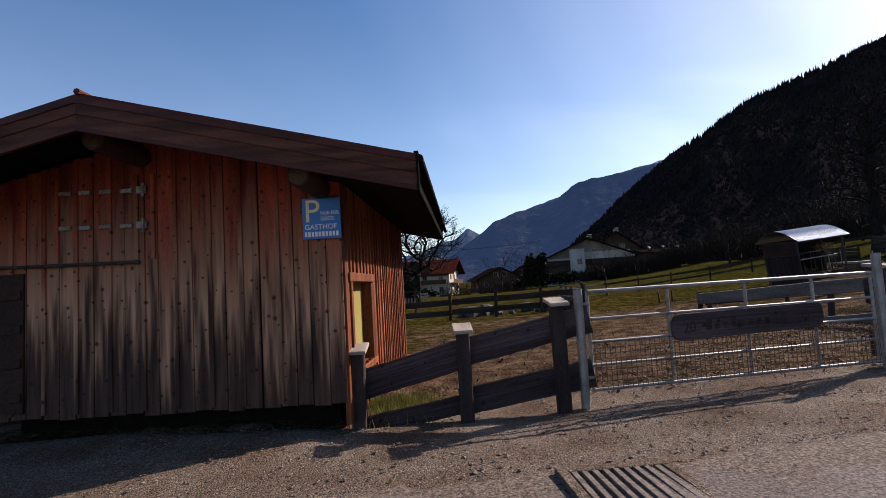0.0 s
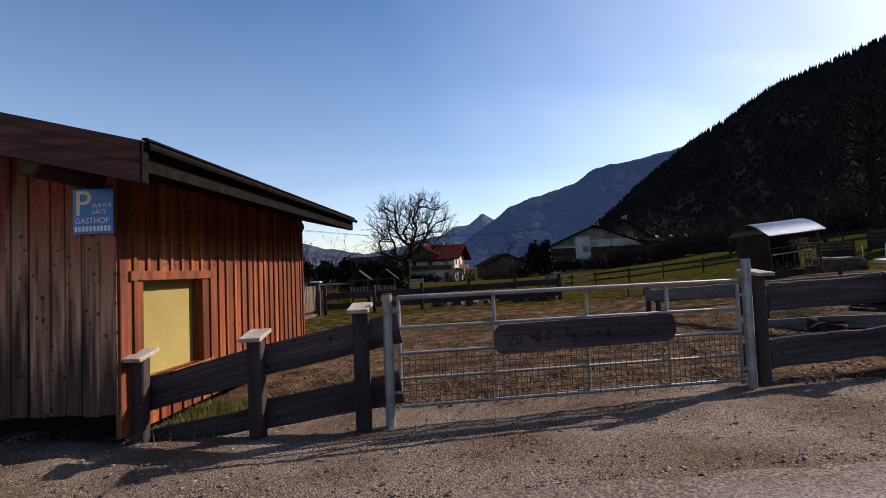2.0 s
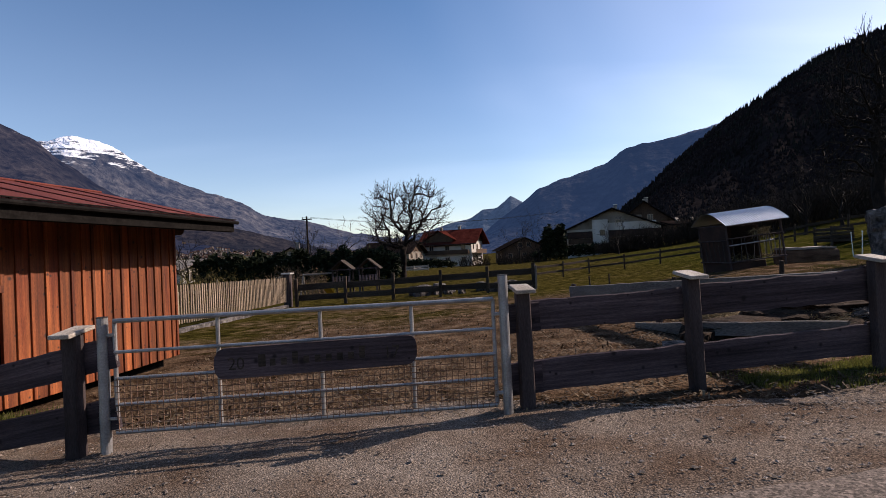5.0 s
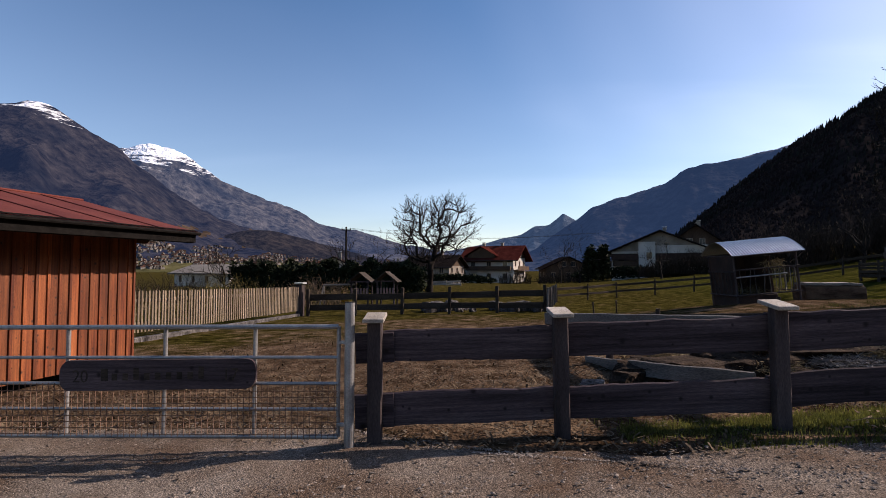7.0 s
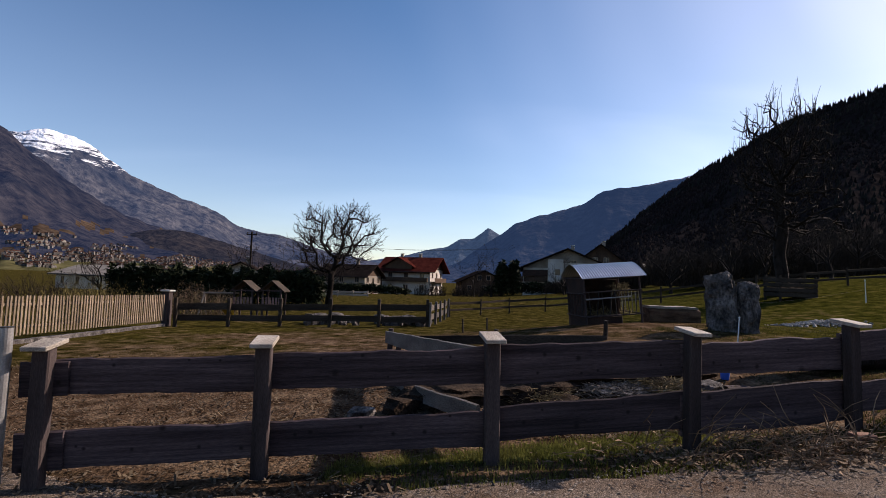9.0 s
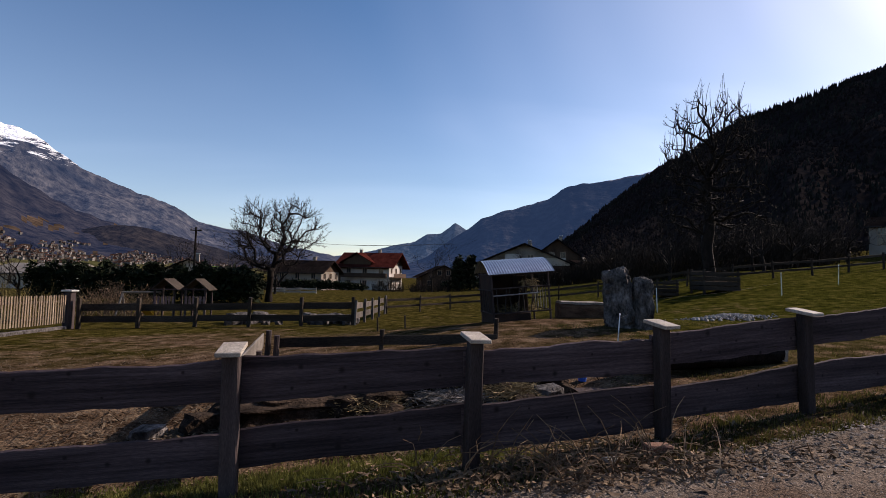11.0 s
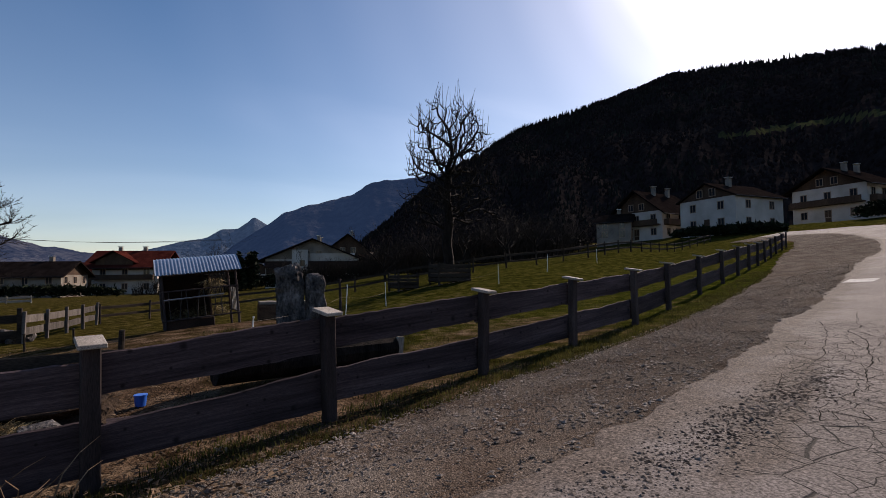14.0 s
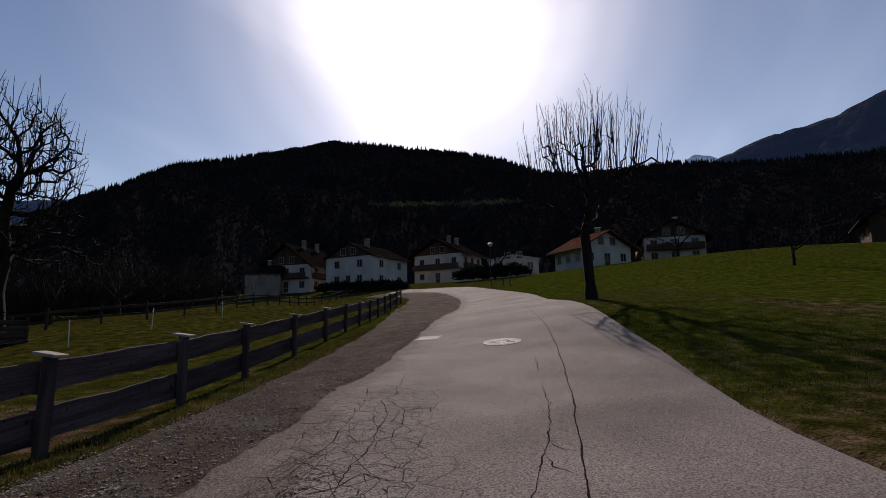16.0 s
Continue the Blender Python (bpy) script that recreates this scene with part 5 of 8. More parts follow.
def build_main_fence():
    f = thing("plank_fence", 0, 0, 0, label="weathered grey plank fence with capped posts beside the lane", category="fence")
    for i, (x, y) in enumerate(MAIN):
        a = MAIN[max(i - 1, 0)]
        b = MAIN[min(i + 1, len(MAIN) - 1)]
        yaw = math.degrees(math.atan2(b[1] - a[1], b[0] - a[0]))
        plank_post(f, x, y, 1.28, (rnd.uniform(-1, 1), rnd.uniform(-1.5, 1.5) + (1 if i == 0 else 0)), yaw=yaw)
    for i in range(len(MAIN) - 1):
        (x0, y0), (x1, y1) = MAIN[i], MAIN[i + 1]
        n = Vector((-(y1 - y0), x1 - x0)).normalized() * 0.08
        z0, z1 = land1(x0, y0), land1(x1, y1)
        low, high = BOARDS[i] if i < len(BOARDS) else ((0.17, 0.15, 0.40, 0.02), (0.78, 0.78, 0.37, 0.01))
        for k, (la, lb, hh, grow_by) in enumerate((low, high)):
            plank_between(f, (x0 + n.x, y0 + n.y, z0 + la), (x1 + n.x, y1 + n.y, z1 + lb), hh, i * 2 + k + 1.3, taper=grow_by, amp=0.028 if k else 0.022)
    # short ends towards the gate post
    for lo, hh, s in ((0.13, 0.34, 71.0), (0.78, 0.31, 72.0)):
        z = land1(5.8, 6.4)
        plank_between(f, (5.68, 6.4, z + lo), (5.95, 6.45, z + lo + 0.01), hh, s, amp=0.01)
    return f


build_main_fence()


def build_short_fence():
    f = thing("plank_fence", 0, 0, 0, label="weathered grey plank fence that climbs from barn to gate", category="fence")
    posts = ((-0.71, 5.5, 0.8), (0.45, 5.54, 0.95), (1.5, 5.53, 1.18))
    for x, y, top in posts:
        plank_post(f, x, y, top - land1(x, y), (rnd.uniform(-1, 1), rnd.uniform(-1, 1)), yaw=2, tilt=9)
    for (x0, z0), (x1, z1), hh in (((-0.71, 0.18), (0.45, 0.47), 0.33), ((0.45, 0.5), (1.85, 0.78), 0.3), ((-0.71, -0.2), (0.45, 0.0), 0.2), ((0.45, -0.03), (1.85, 0.2), 0.3)):
        plank_between(f, (x0, 5.6, z0), (x1, 5.6, z1), hh, x0 * 3 + z0 * 7 + 20, amp=0.012, over=0.04)


build_short_fence()


def build_gate():
    ax, ay, bx, by = 1.75, 5.6, 5.62, 6.22
    yaw = math.degrees(math.atan2(by - ay, bx - ax))
    g = thing("field_gate", ax, ay, 0, yaw, "closed galvanised tube gate with wire mesh and a wooden name board", "gate")
    L = math.hypot(bx - ax, by - ay)
    for x, z0, z1, nm in ((0, -0.4, 1.27, "gate_post"), (L, -0.3, 1.49, "gate_post")):
        bm = bmesh.new()
        tube(bm, (x, 0, z0), (x, 0, z1), 0.05, n=16)
        p = part(nm, bm, M_GALV, g, soft=False)
        bm = bmesh.new()
        tube(bm, (x, 0, z1), (x, 0, z1 + 0.008), 0.052, n=16)
        part("post_cap", bm, M_IRON, p)
    x0, x1 = 0.11, L - 0.11
    for z, r in ((1.235, 0.024), (0.935, 0.017), (0.68, 0.017), (0.43, 0.017), (0.165, 0.022)):
        bm = bmesh.new()
        tube(bm, (x0, -0.01, z), (x1, -0.01, z + 0.02), r, n=10)
        part("rail", bm, M_GALV, g, soft=False)
    for s in (0.0, 0.262, 0.53, 0.775, 1.0):
        bm = bmesh.new()
        x = x0 + (x1 - x0) * s
        tube(bm, (x, 0.005, 0.165 + 0.02 * s), (x, 0.005, 1.235 + 0.02 * s), 0.02, n=10)
        part("stile", bm, M_GALV, g, soft=False)
    bm = bmesh.new()
    n = 62
    for i in range(n):
        x = x0 + (x1 - x0) * (i + 0.5) / n
        tube(bm, (x, -0.03, 0.17), (x, -0.03, 0.69), 0.0042, n=3, cap=False)
    for i in range(9):
        z = 0.19 + i * 0.06
        tube(bm, (x0, -0.03, z), (x1, -0.03, z + 0.02), 0.0042, n=3, cap=False)
    part("wire_mesh", bm, M_WIRE, g, "welded wire mesh")
    for zz in (0.3, 1.1):
        for x in (0.06, L - 0.06):
            bm = bmesh.new()
            box(bm, x - 0.06, x + 0.06, -0.02, 0.02, zz - 0.015, zz + 0.015, bevel=0.004)
            part("hinge", bm, M_GALV, g)
    # name board with rounded ends
    bm = bmesh.new()
    bx0, bx1, bz, hh = x0 + (x1 - x0) * 0.262 - 0.02, x0 + (x1 - x0) * 0.775 + 0.04, 0.77, 0.145
    ring = []
    for i in range(48):
        a = 2 * math.pi * i / 48
        cx = bx1 - 0.12 if math.cos(a) > 0 else bx0 + 0.12
        px = cx + 0.12 * math.copysign(abs(math.cos(a)) ** 0.8, math.cos(a))
        pz = hh * math.copysign(abs(math.sin(a)) ** 0.7, math.sin(a)) + bz + 0.012 * noise.noise((px * 2, a, 1.0)) + 0.02 * (px - bx0)
        ring.append((px, pz))
    f = [bm.verts.new((x, -0.075, z)) for x, z in ring]
    b = [bm.verts.new((x, -0.035, z)) for x, z in ring]
    bm.faces.new(f)
    bm.faces.new(b[::-1])
    for i in range(48):
        bm.faces.new((f[i], b[i], b[(i + 1) % 48], f[(i + 1) % 48]))
    bmesh.ops.recalc_face_normals(bm, faces=bm.faces)
    board = part("name_board", bm, M_RAILWOOD, g, "grey wooden board with burnt-in writing")
    words("20", 0.17, M_BLACKFENCE, board, bx0 + 0.13, -0.0765, bz - 0.06, stretch=0.95)
    words("17", 0.17, M_BLACKFENCE, board, bx1 - 0.33, -0.0765, bz - 0.03, stretch=0.95)
    for i in range(10):
        x = bx0 + 0.42 + i * 0.108
        tall = i in (0, 3, 9)
        bm = bmesh.new()
        box(bm, x, x + (0.07 if i == 0 else 0.055), -0.0775, -0.0745, bz - 0.045 + 0.003 * i, bz + (0.075 if tall else 0.025) + 0.003 * i, bevel=0.0005)
        box(bm, x + 0.014, x + (0.056 if i == 0 else 0.041), -0.0785, -0.0775, bz - 0.03 + 0.003 * i, bz + (0.06 if tall else 0.01) + 0.003 * i)
        part("name_bar", bm, M_BLACKFENCE, board)


build_gate()


# ---- the paddock ----
def tubes(segs, sides):
    """Tapered tubes from rows of (start, end, radius, radius), as vertices and faces."""
    s = np.array([[*a, *b, r, q] for a, b, r, q in segs], float)
    a, b, ra, rb = s[:, :3], s[:, 3:6], s[:, 6], s[:, 7]
    d = b - a
    d /= np.linalg.norm(d, axis=1, keepdims=True) + 1e-9
    ref = np.where(np.abs(d[:, 2:3]) > 0.9, np.array([[1.0, 0, 0]]), np.array([[0, 0, 1.0]]))
    u = np.cross(d, ref)
    u /= np.linalg.norm(u, axis=1, keepdims=True) + 1e-9
    v = np.cross(d, u)
    ang = 2 * np.pi * np.arange(sides) / sides
    ring = np.cos(ang)[None, :, None] * u[:, None] + np.sin(ang)[None, :, None] * v[:, None]
    verts = np.concatenate([a[:, None] + ring * ra[:, None, None], b[:, None] + ring * rb[:, None, None]], 1).reshape(-1, 3)
    base = np.arange(len(s))[:, None] * 2 * sides
    k = np.arange(sides)
    faces = np.stack([base + k, base + (k + 1) % sides, base + sides + (k + 1) % sides, base + sides + k], -1).reshape(-1, 4)
    return verts, faces


def build_rails(name, pts, label, category, mat, h=1.15, rails=((0.45, 0.16), (0.9, 0.18)), post=0.1, step=2.6, group="", thick=0.04, post_mat=None, jitter=0.03):
    """A fence of posts and boards along a line on the ground."""
    f = thing(name, 0, 0, 0, label=label, category=category, group=group)
    p = np.array(pts, float)
    d = np.r_[0, np.cumsum(np.hypot(*np.diff(p, axis=0).T))]
    n = max(1, round(d[-1] / step))
    q = [(float(np.interp(t, d, p[:, 0])), float(np.interp(t, d, p[:, 1]))) for t in np.linspace(0, d[-1], n + 1)]
    bm = bmesh.new()
    box(bm, -post / 2, post / 2, -post / 2, post / 2, -0.3, h, bevel=0.01)
    me = None
    for i, (x, y) in enumerate(q):
        if me is None:
            ob = part("post", bm, post_mat or mat, f)
            me = ob.data
        else:
            ob = part_mesh("post", me, f)
        ob.matrix_basis = pose(x, y, land1(x, y), rnd.uniform(-2, 2), rnd.uniform(-2, 2), rnd.uniform(-8, 8))
    for i, ((x0, y0), (x1, y1)) in enumerate(zip(q, q[1:])):
        off = Vector((-(y1 - y0), x1 - x0)).normalized() * (post / 2)
        for k, (lo, hh) in enumerate(rails):
            plank_between(f, (x0 + off.x, y0 + off.y, land1(x0, y0) + lo + rnd.uniform(-jitter, jitter)), (x1 + off.x, y1 + off.y, land1(x1, y1) + lo + rnd.uniform(-jitter, jitter)),
                          hh, i * 3.3 + k + x0, mat, "rail", thick, 0.05, 0.012)
    return f


build_rails("paddock_fence", ((-4.4, 26.0), (1.0, 26.9), (5.8, 27.1), (7.8, 27.6)), "dark weathered board fence across the paddock", "fence", M_BLACKFENCE, 1.4, ((0.25, 0.3), (0.8, 0.32)), 0.15, 2.4)
build_rails("corner_fence", ((7.9, 27.6), (8.15, 30.4), (8.4, 33.4), (8.6, 36.2)), "weathered grey board fence beside a heap of stones", "fence", M_GREYBOARD, 1.25, ((0.3, 0.3), (0.78, 0.3)), 0.12, 2.1)
build_rails("back_fence", ((8.7, 36.5), (13, 40), (18, 41), (24, 37.5), (30, 34.6), (36, 35), (43, 36), (52, 40), (64, 46), (76, 51)), "dark rail fence along the back of the pasture", "fence", M_BLACKFENCE, 1.15, ((0.38, 0.14), (0.85, 0.16)), 0.1, 2.8)

build_rails("garden_fence", ((-7.2, 61.5), (-4.6, 62.3), (-2.0, 63.0)), "low whitewashed board fence beyond the old tree", "fence", M_CAPWOOD, 0.75, ((0.12, 0.22), (0.45, 0.22)), 0.1, 1.6)


def build_pen_fence():
    f = thing("pen_fence", 0, 0, 0, label="pale sawn boards sagging between the pen posts", category="fence")
    plank_between(f, (9.78, 7.45, 1.02), (7.66, 14.7, 0.42), 0.3, 3.3, M_PALEWOOD, "board", 0.04, 0.02, 0.012)
    plank_between(f, (9.74, 7.45, 0.5), (8.35, 11.2, 0.0), 0.22, 5.3, M_PALEWOOD, "board", 0.04, 0.02, 0.012)
    for x, y, h in ((7.72, 14.8, 0.78), (7.95, 14.7, 0.68), (8.72, 11.1, 0.85)):
        bm = bmesh.new()
        tube(bm, (0, 0, -0.3), (0, 0, h - land1(x, y)), 0.07, 0.065, 10)
        p = part("post", bm, M_POSTWOOD, f)
        p.matrix_basis = pose(x, y, land1(x, y), 1, 2)
    for x0, z0, x1, z1, y in ((7.95, 0.36, 10.4, 0.47, 14.85), (10.4, 0.47, 13.2, 0.55, 14.95)):
        plank_between(f, (x0, y, z0), (x1, y + 0.05, z1), 0.23, x0, M_BLACKFENCE, "board", 0.04, 0.03, 0.012)
        bm = bmesh.new()
        tube(bm, (0, 0, -0.3), (0, 0, 0.5), 0.06, 0.055, 10)
        p = part("post", bm, M_BLACKFENCE, f)
        p.matrix_basis = pose(x1, y + 0.12, land1(x1, y), 1, 2)


build_pen_fence()


def build_picket():
    f = thing("picket_fence", 0, 0, 0, label="brown wooden picket fence on a low concrete kerb", category="fence")
    a, b = Vector((-4.3, 13.5)), Vector((-4.85, 25.8))
    n = 84
    pts = [(-0.034, 0), (0.034, 0), (0.034, 1.2), (0.02, 1.25), (-0.02, 1.25), (-0.034, 1.2)]
    bm = bmesh.new()
    fr = [bm.verts.new((0.012, x, z)) for x, z in pts]
    bk = [bm.verts.new((-0.012, x, z)) for x, z in pts]
    bm.faces.new(fr)
    bm.faces.new(bk[::-1])
    for i in range(6):
        bm.faces.new((fr[i], bk[i], bk[(i + 1) % 6], fr[(i + 1) % 6]))
    bmesh.ops.recalc_face_normals(bm, faces=bm.faces)
    me = None
    yaw = math.degrees(math.atan2(b.y - a.y, b.x - a.x)) - 90
    for i in range(n):
        p = a.lerp(b, (i + 0.5) / n)
        z = land1(p.x, p.y) + 0.28 + rnd.uniform(-0.012, 0.012)
        if me is None:
            ob = part("picket", bm, M_PICKET, f)
            me = ob.data
        else:
            ob = part_mesh("picket", me, f)
        ob.matrix_basis = pose(p.x, p.y, z, rnd.uniform(-1.2, 1.2), rnd.uniform(-0.5, 0.5), yaw)
    for lo in (0.5, 1.2):
        plank_between(f, (a.x - 0.03, a.y, land1(a.x, a.y) + lo), (b.x - 0.03, b.y, land1(b.x, b.y) + lo), 0.09, lo, M_PICKET, "rail", 0.03, 0, 0.004)
    bm = bmesh.new()
    box(bm, 0, (b - a).length, -0.12, 0.12, -0.3, 0.14, bevel=0.02)
    k = part("kerb", bm, M_STONE, f, "low grey kerb")
    k.matrix_basis = frame_x((a.x, a.y, land1(a.x, a.y)), (b.x, b.y, land1(b.x, b.y)))
    bm = bmesh.new()
    z = land1(-4.8, 26)
    box(bm, -0.17, 0.17, -0.17, 0.17, -0.2, 1.68, bevel=0.02)
    p = part("end_post", bm, M_POSTWOOD, f, "square grey pillar")
    p.matrix_basis = pose(-4.85, 26.0, z)
    bm = bmesh.new()
    box(bm, -0.25, 0.25, -0.25, 0.25, 1.68, 1.76, bevel=0.02)
    part("pillar_cap", bm, M_CONCRETE, p)


build_picket()


def build_shelter():
    x0, y0 = 13.62, 18.7
    z = 0.555
    s = thing("hay_feeder", x0, y0, z, 7.0, "hay feeder with a curved corrugated zinc roof on steel posts", "hay feeder")
    s.matrix_basis = pose(x0, y0, z, 0, -5.2, 7)
    W, D, H = 2.0, 1.75, 1.73
    for x in (0.05, W - 0.05):
        for y in (0.05, D - 0.05):
            bm = bmesh.new()
            tube(bm, (x, y, -0.2), (x, y, H + (0.0 if y < 1 else 0.05)), 0.035, n=8)
            part("post", bm, M_POSTWOOD, s, "grey steel post")
    # arched corrugated sheet
    verts, faces, nx, na = [], [], 100, 14
    for layer in (0, 1):
        for i in range(nx + 1):
            x = -0.1 + (W + 0.2) * i / nx
            r = 0.012 * math.cos(i * math.pi / 2.0)
            for j in range(na + 1):
                t = j / na
                y = -0.2 + (D + 0.4) * t
                verts.append((x, y, H - 0.04 + 0.5 * math.sin(math.pi * (0.02 + 0.92 * t)) + r - layer * 0.012))
    k = (nx + 1) * (na + 1)
    for i in range(nx):
        for j in range(na):
            a = i * (na + 1) + j
            faces.append((a, a + na + 1, a + na + 2, a + 1))
            faces.append((k + a, k + a + 1, k + a + na + 2, k + a + na + 1))
    part_mesh("roof_sheet", mesh_of("roof_sheet", verts, faces, M_ZINCROOF, soft=True), s, "blue-grey corrugated zinc sheet")
    for (a, b) in (((0, 0.05, H - 0.05), (W, 0.05, H - 0.05)), ((0, D - 0.05, H), (W, D - 0.05, H)), ((0.05, 0, H - 0.02), (0.05, D, H)), ((W - 0.05, 0, H - 0.02), (W - 0.05, D, H)),
                   ((0, 0.02, 1.25), (W, 0.02, 1.25)), ((0, 0.02, 0.45), (W, 0.02, 0.45)), ((0, D, 1.25), (W, D, 1.25)), ((0.0, 0.0, 1.2), (0.0, D, 1.2)), ((W, 0, 1.2), (W, D, 1.2)), ((0, 0, 0.45), (0, D, 0.45)), ((W, 0, 0.45), (W, D, 0.45))):
        bm = bmesh.new()
        tube(bm, a, b, 0.022, n=8)
        part("rail", bm, M_POSTWOOD, s)
    for i in range(8):
        x = 0.2 + i * 0.22
        bm = bmesh.new()
        tube(bm, (x, 0.02, 0.45), (x + (0.1 if i % 2 else -0.02), 0.02, 1.25), 0.014, n=6)
        part("feed_bar", bm, M_IRON, s)
    for i in range(6):
        y = 0.25 + i * 0.27
        for x in (0.0, W):
            bm = bmesh.new()
            tube(bm, (x, y, 0.45), (x, y, 1.2), 0.014, n=6)
            part("feed_bar", bm, M_IRON if x == 0 else M_GALV, s)
    bm = bmesh.new()
    box(bm, 0.06, 1.3, 0.08, D - 0.08, 0.0, 0.42, bevel=0.02)
    part("trough", bm, M_DARKWOOD, s, "dark board trough")
    bm = bmesh.new()
    box(bm, 0.04, 1.26, D - 0.1, D - 0.06, 0.4, 1.7)
    part("back_panel", bm, M_DARKWOOD, s, "dark back panel")
    bm = bmesh.new()
    box(bm, 0.05, 0.09, 0.1, D - 0.1, 0.4, 1.7)
    part("side_panel", bm, M_DARKWOOD, s, "dark side panel")
    # added divider: blocks the sun so that the left part stays dark
    bm = bmesh.new()
    box(bm, 1.22, 1.26, 0.2, D - 0.1, 0.4, 1.62)
    part("side_panel", bm, M_DARKWOOD, s, "dark side panel")
    bm = bmesh.new()
    tube(bm, (0.06, 0.0, 1.02), (W - 0.4, 0.0, 1.04), 0.024, n=8)
    part("rail", bm, M_GALV, s, "bright front bar")
    segs = []
    for i in range(260):
        p = (rng.uniform(0.2, W - 0.2), rng.uniform(0.2, D - 0.2), 0.42 + abs(rng.normal(0, 0.1)))
        d = rng.normal(0, 0.13, 3)
        segs.append((p, (p[0] + d[0], p[1] + d[1], p[2] + abs(d[2]) * 0.7), 0.008, 0.004))
    for i in range(160):
        p = (rng.uniform(1.1, 1.6), rng.uniform(0.0, 0.4), rng.uniform(1.25, 1.5))
        d = rng.normal(0, 0.1, 3)
        segs.append((p, (p[0] + d[0], p[1] + d[1], p[2] + d[2] - 0.1), 0.008, 0.004))
    v, f = tubes(segs, 3)
    tagged(part_mesh("hay", mesh_of("hay", v, f, M_HAY), s, "loose hay"), kind="stuff")


build_shelter()


def rock_mesh(name, sx, sy, sz, seed, mat, rough=0.16, sub=3, chips=0.0):
    bm = bmesh.new()
    bmesh.ops.create_icosphere(bm, subdivisions=sub, radius=1.0)
    for v in bm.verts:
        c = v.co.normalized()
        p = Vector([math.copysign(abs(q) ** 0.5, q) for q in c])
        k = 1 + rough * noise.fractal((c.x * 1.6 + seed, c.y * 1.6, c.z * 1.6), 1.0, 2.0, 4)
        q = Vector((p.x * sx * k, p.y * sy * k, p.z * sz * k))
        if chips:
            q += c * chips * (noise.fractal(q * 3.5 + Vector((seed, 0, 0)), 0.8, 2.0, 5) - 0.6 * abs(noise.noise(q * 7.0 + Vector((0, seed, 0)))))
        v.co = q
    me = bpy.data.meshes.new(name)
    bm.to_mesh(me)
    bm.free()
    me.materials.append(mat)
    return me


def boulder(name, x, y, sx, sy, sz, seed, mat, rz, label, category, group="", sink=0.06, sub=3, tilt=(0, 0), rough=0.16, chips=0.0):
    ob = new(name, rock_mesh(name, sx, sy, sz, seed, mat, rough, sub, chips))
    ob.matrix_basis = pose(x, y, land1(x, y) + sz * 0.82 - sink, tilt[0], tilt[1], rz)
    return tagged(ob, label, category, group)


boulder("standing_stone", 16.62, 16.12, 0.42, 0.19, 0.9, 3.0, M_STONE, -52, "tall rough dark grey standing stone in the pasture", "stone", "standing stones", 0.08, 5, (0, -6), 0.12, 0.075)
boulder("standing_stone", 17.2, 15.84, 0.22, 0.25, 0.77, 9.0, M_STONE, 8, "shorter squared pale grey standing stone", "stone", "standing stones", 0.05, 5, rough=0.08, chips=0.06)


def build_timber():
    """A thick squared trunk that lies behind the stones."""
    t = thing("timber_block", 16.12, 20.4, land1(16.9, 20.3), 0, "reddish brown squared timber trunk lying on the grass", "timber")
    bm = bmesh.new()
    n, k = 22, 16
    rings = []
    for i in range(n + 1):
        x = 1.75 * i / n
        ring = []
        for j in range(k):
            a = 2 * math.pi * j / k
            sy, sz = (math.copysign(abs(math.cos(a)) ** 0.45, math.cos(a)), math.copysign(abs(math.sin(a)) ** 0.45, math.sin(a)))
            w = 1 + 0.08 * noise.noise((x * 2, sy * 2, sz * 2))
            ring.append(bm.verts.new((x + 0.06 * noise.noise((sy * 3, sz * 3, i * 0.02)), 0.45 * sy * w, 0.24 + 0.28 * sz * w)))
        rings.append(ring)
    for a, b in zip(rings, rings[1:]):
        for j in range(k):
            bm.faces.new((a[j], a[(j + 1) % k], b[(j + 1) % k], b[j]))
    bm.faces.new(rings[0][::-1])
    bm.faces.new(rings[-1])
    bmesh.ops.recalc_face_normals(bm, faces=bm.faces)
    part("trunk", bm, M_LOGBARK, t)
    bm = bmesh.new()
    wavy_board(bm, 1.66, 0.1, 0.84, 4.4, 0.03, 12)
    p = part("bleached_top", bm, M_PALEWOOD, t, "sun-bleached top face")
    p.matrix_basis = pose(0.02, -0.42, 0.5)


build_timber()


def build_log():
    l = thing("lying_log", 15.0, 11.1, land1(16.5, 11.5) + 0.26, 15.5, "dark lying log with a pale sawn end", "log")
    bm = bmesh.new()
    n, k = 18, 14
    rings = []
    for i in range(n + 1):
        x = 3.05 * i / n
        rings.append([bm.verts.new((x, (0.27 + 0.025 * noise.noise((x, j, 2.0))) * math.cos(2 * math.pi * j / k), (0.27 + 0.025 * noise.noise((x, j, 7.0))) * math.sin(2 * math.pi * j / k))) for j in range(k)])
    for a, b in zip(rings, rings[1:]):
        for j in range(k):
            bm.faces.new((a[j], a[(j + 1) % k], b[(j + 1) % k], b[j]))
    bm.faces.new(rings[0][::-1])
    bm.faces.new(rings[-1])
    part("bark", bm, M_BARK, l, soft=False)
    bm = bmesh.new()
    tube(bm, (3.05, 0, 0), (3.09, 0, 0.0), 0.255, n=14)
    part("sawn_end", bm, M_CAPWOOD, l, "pale sawn end")


build_log()


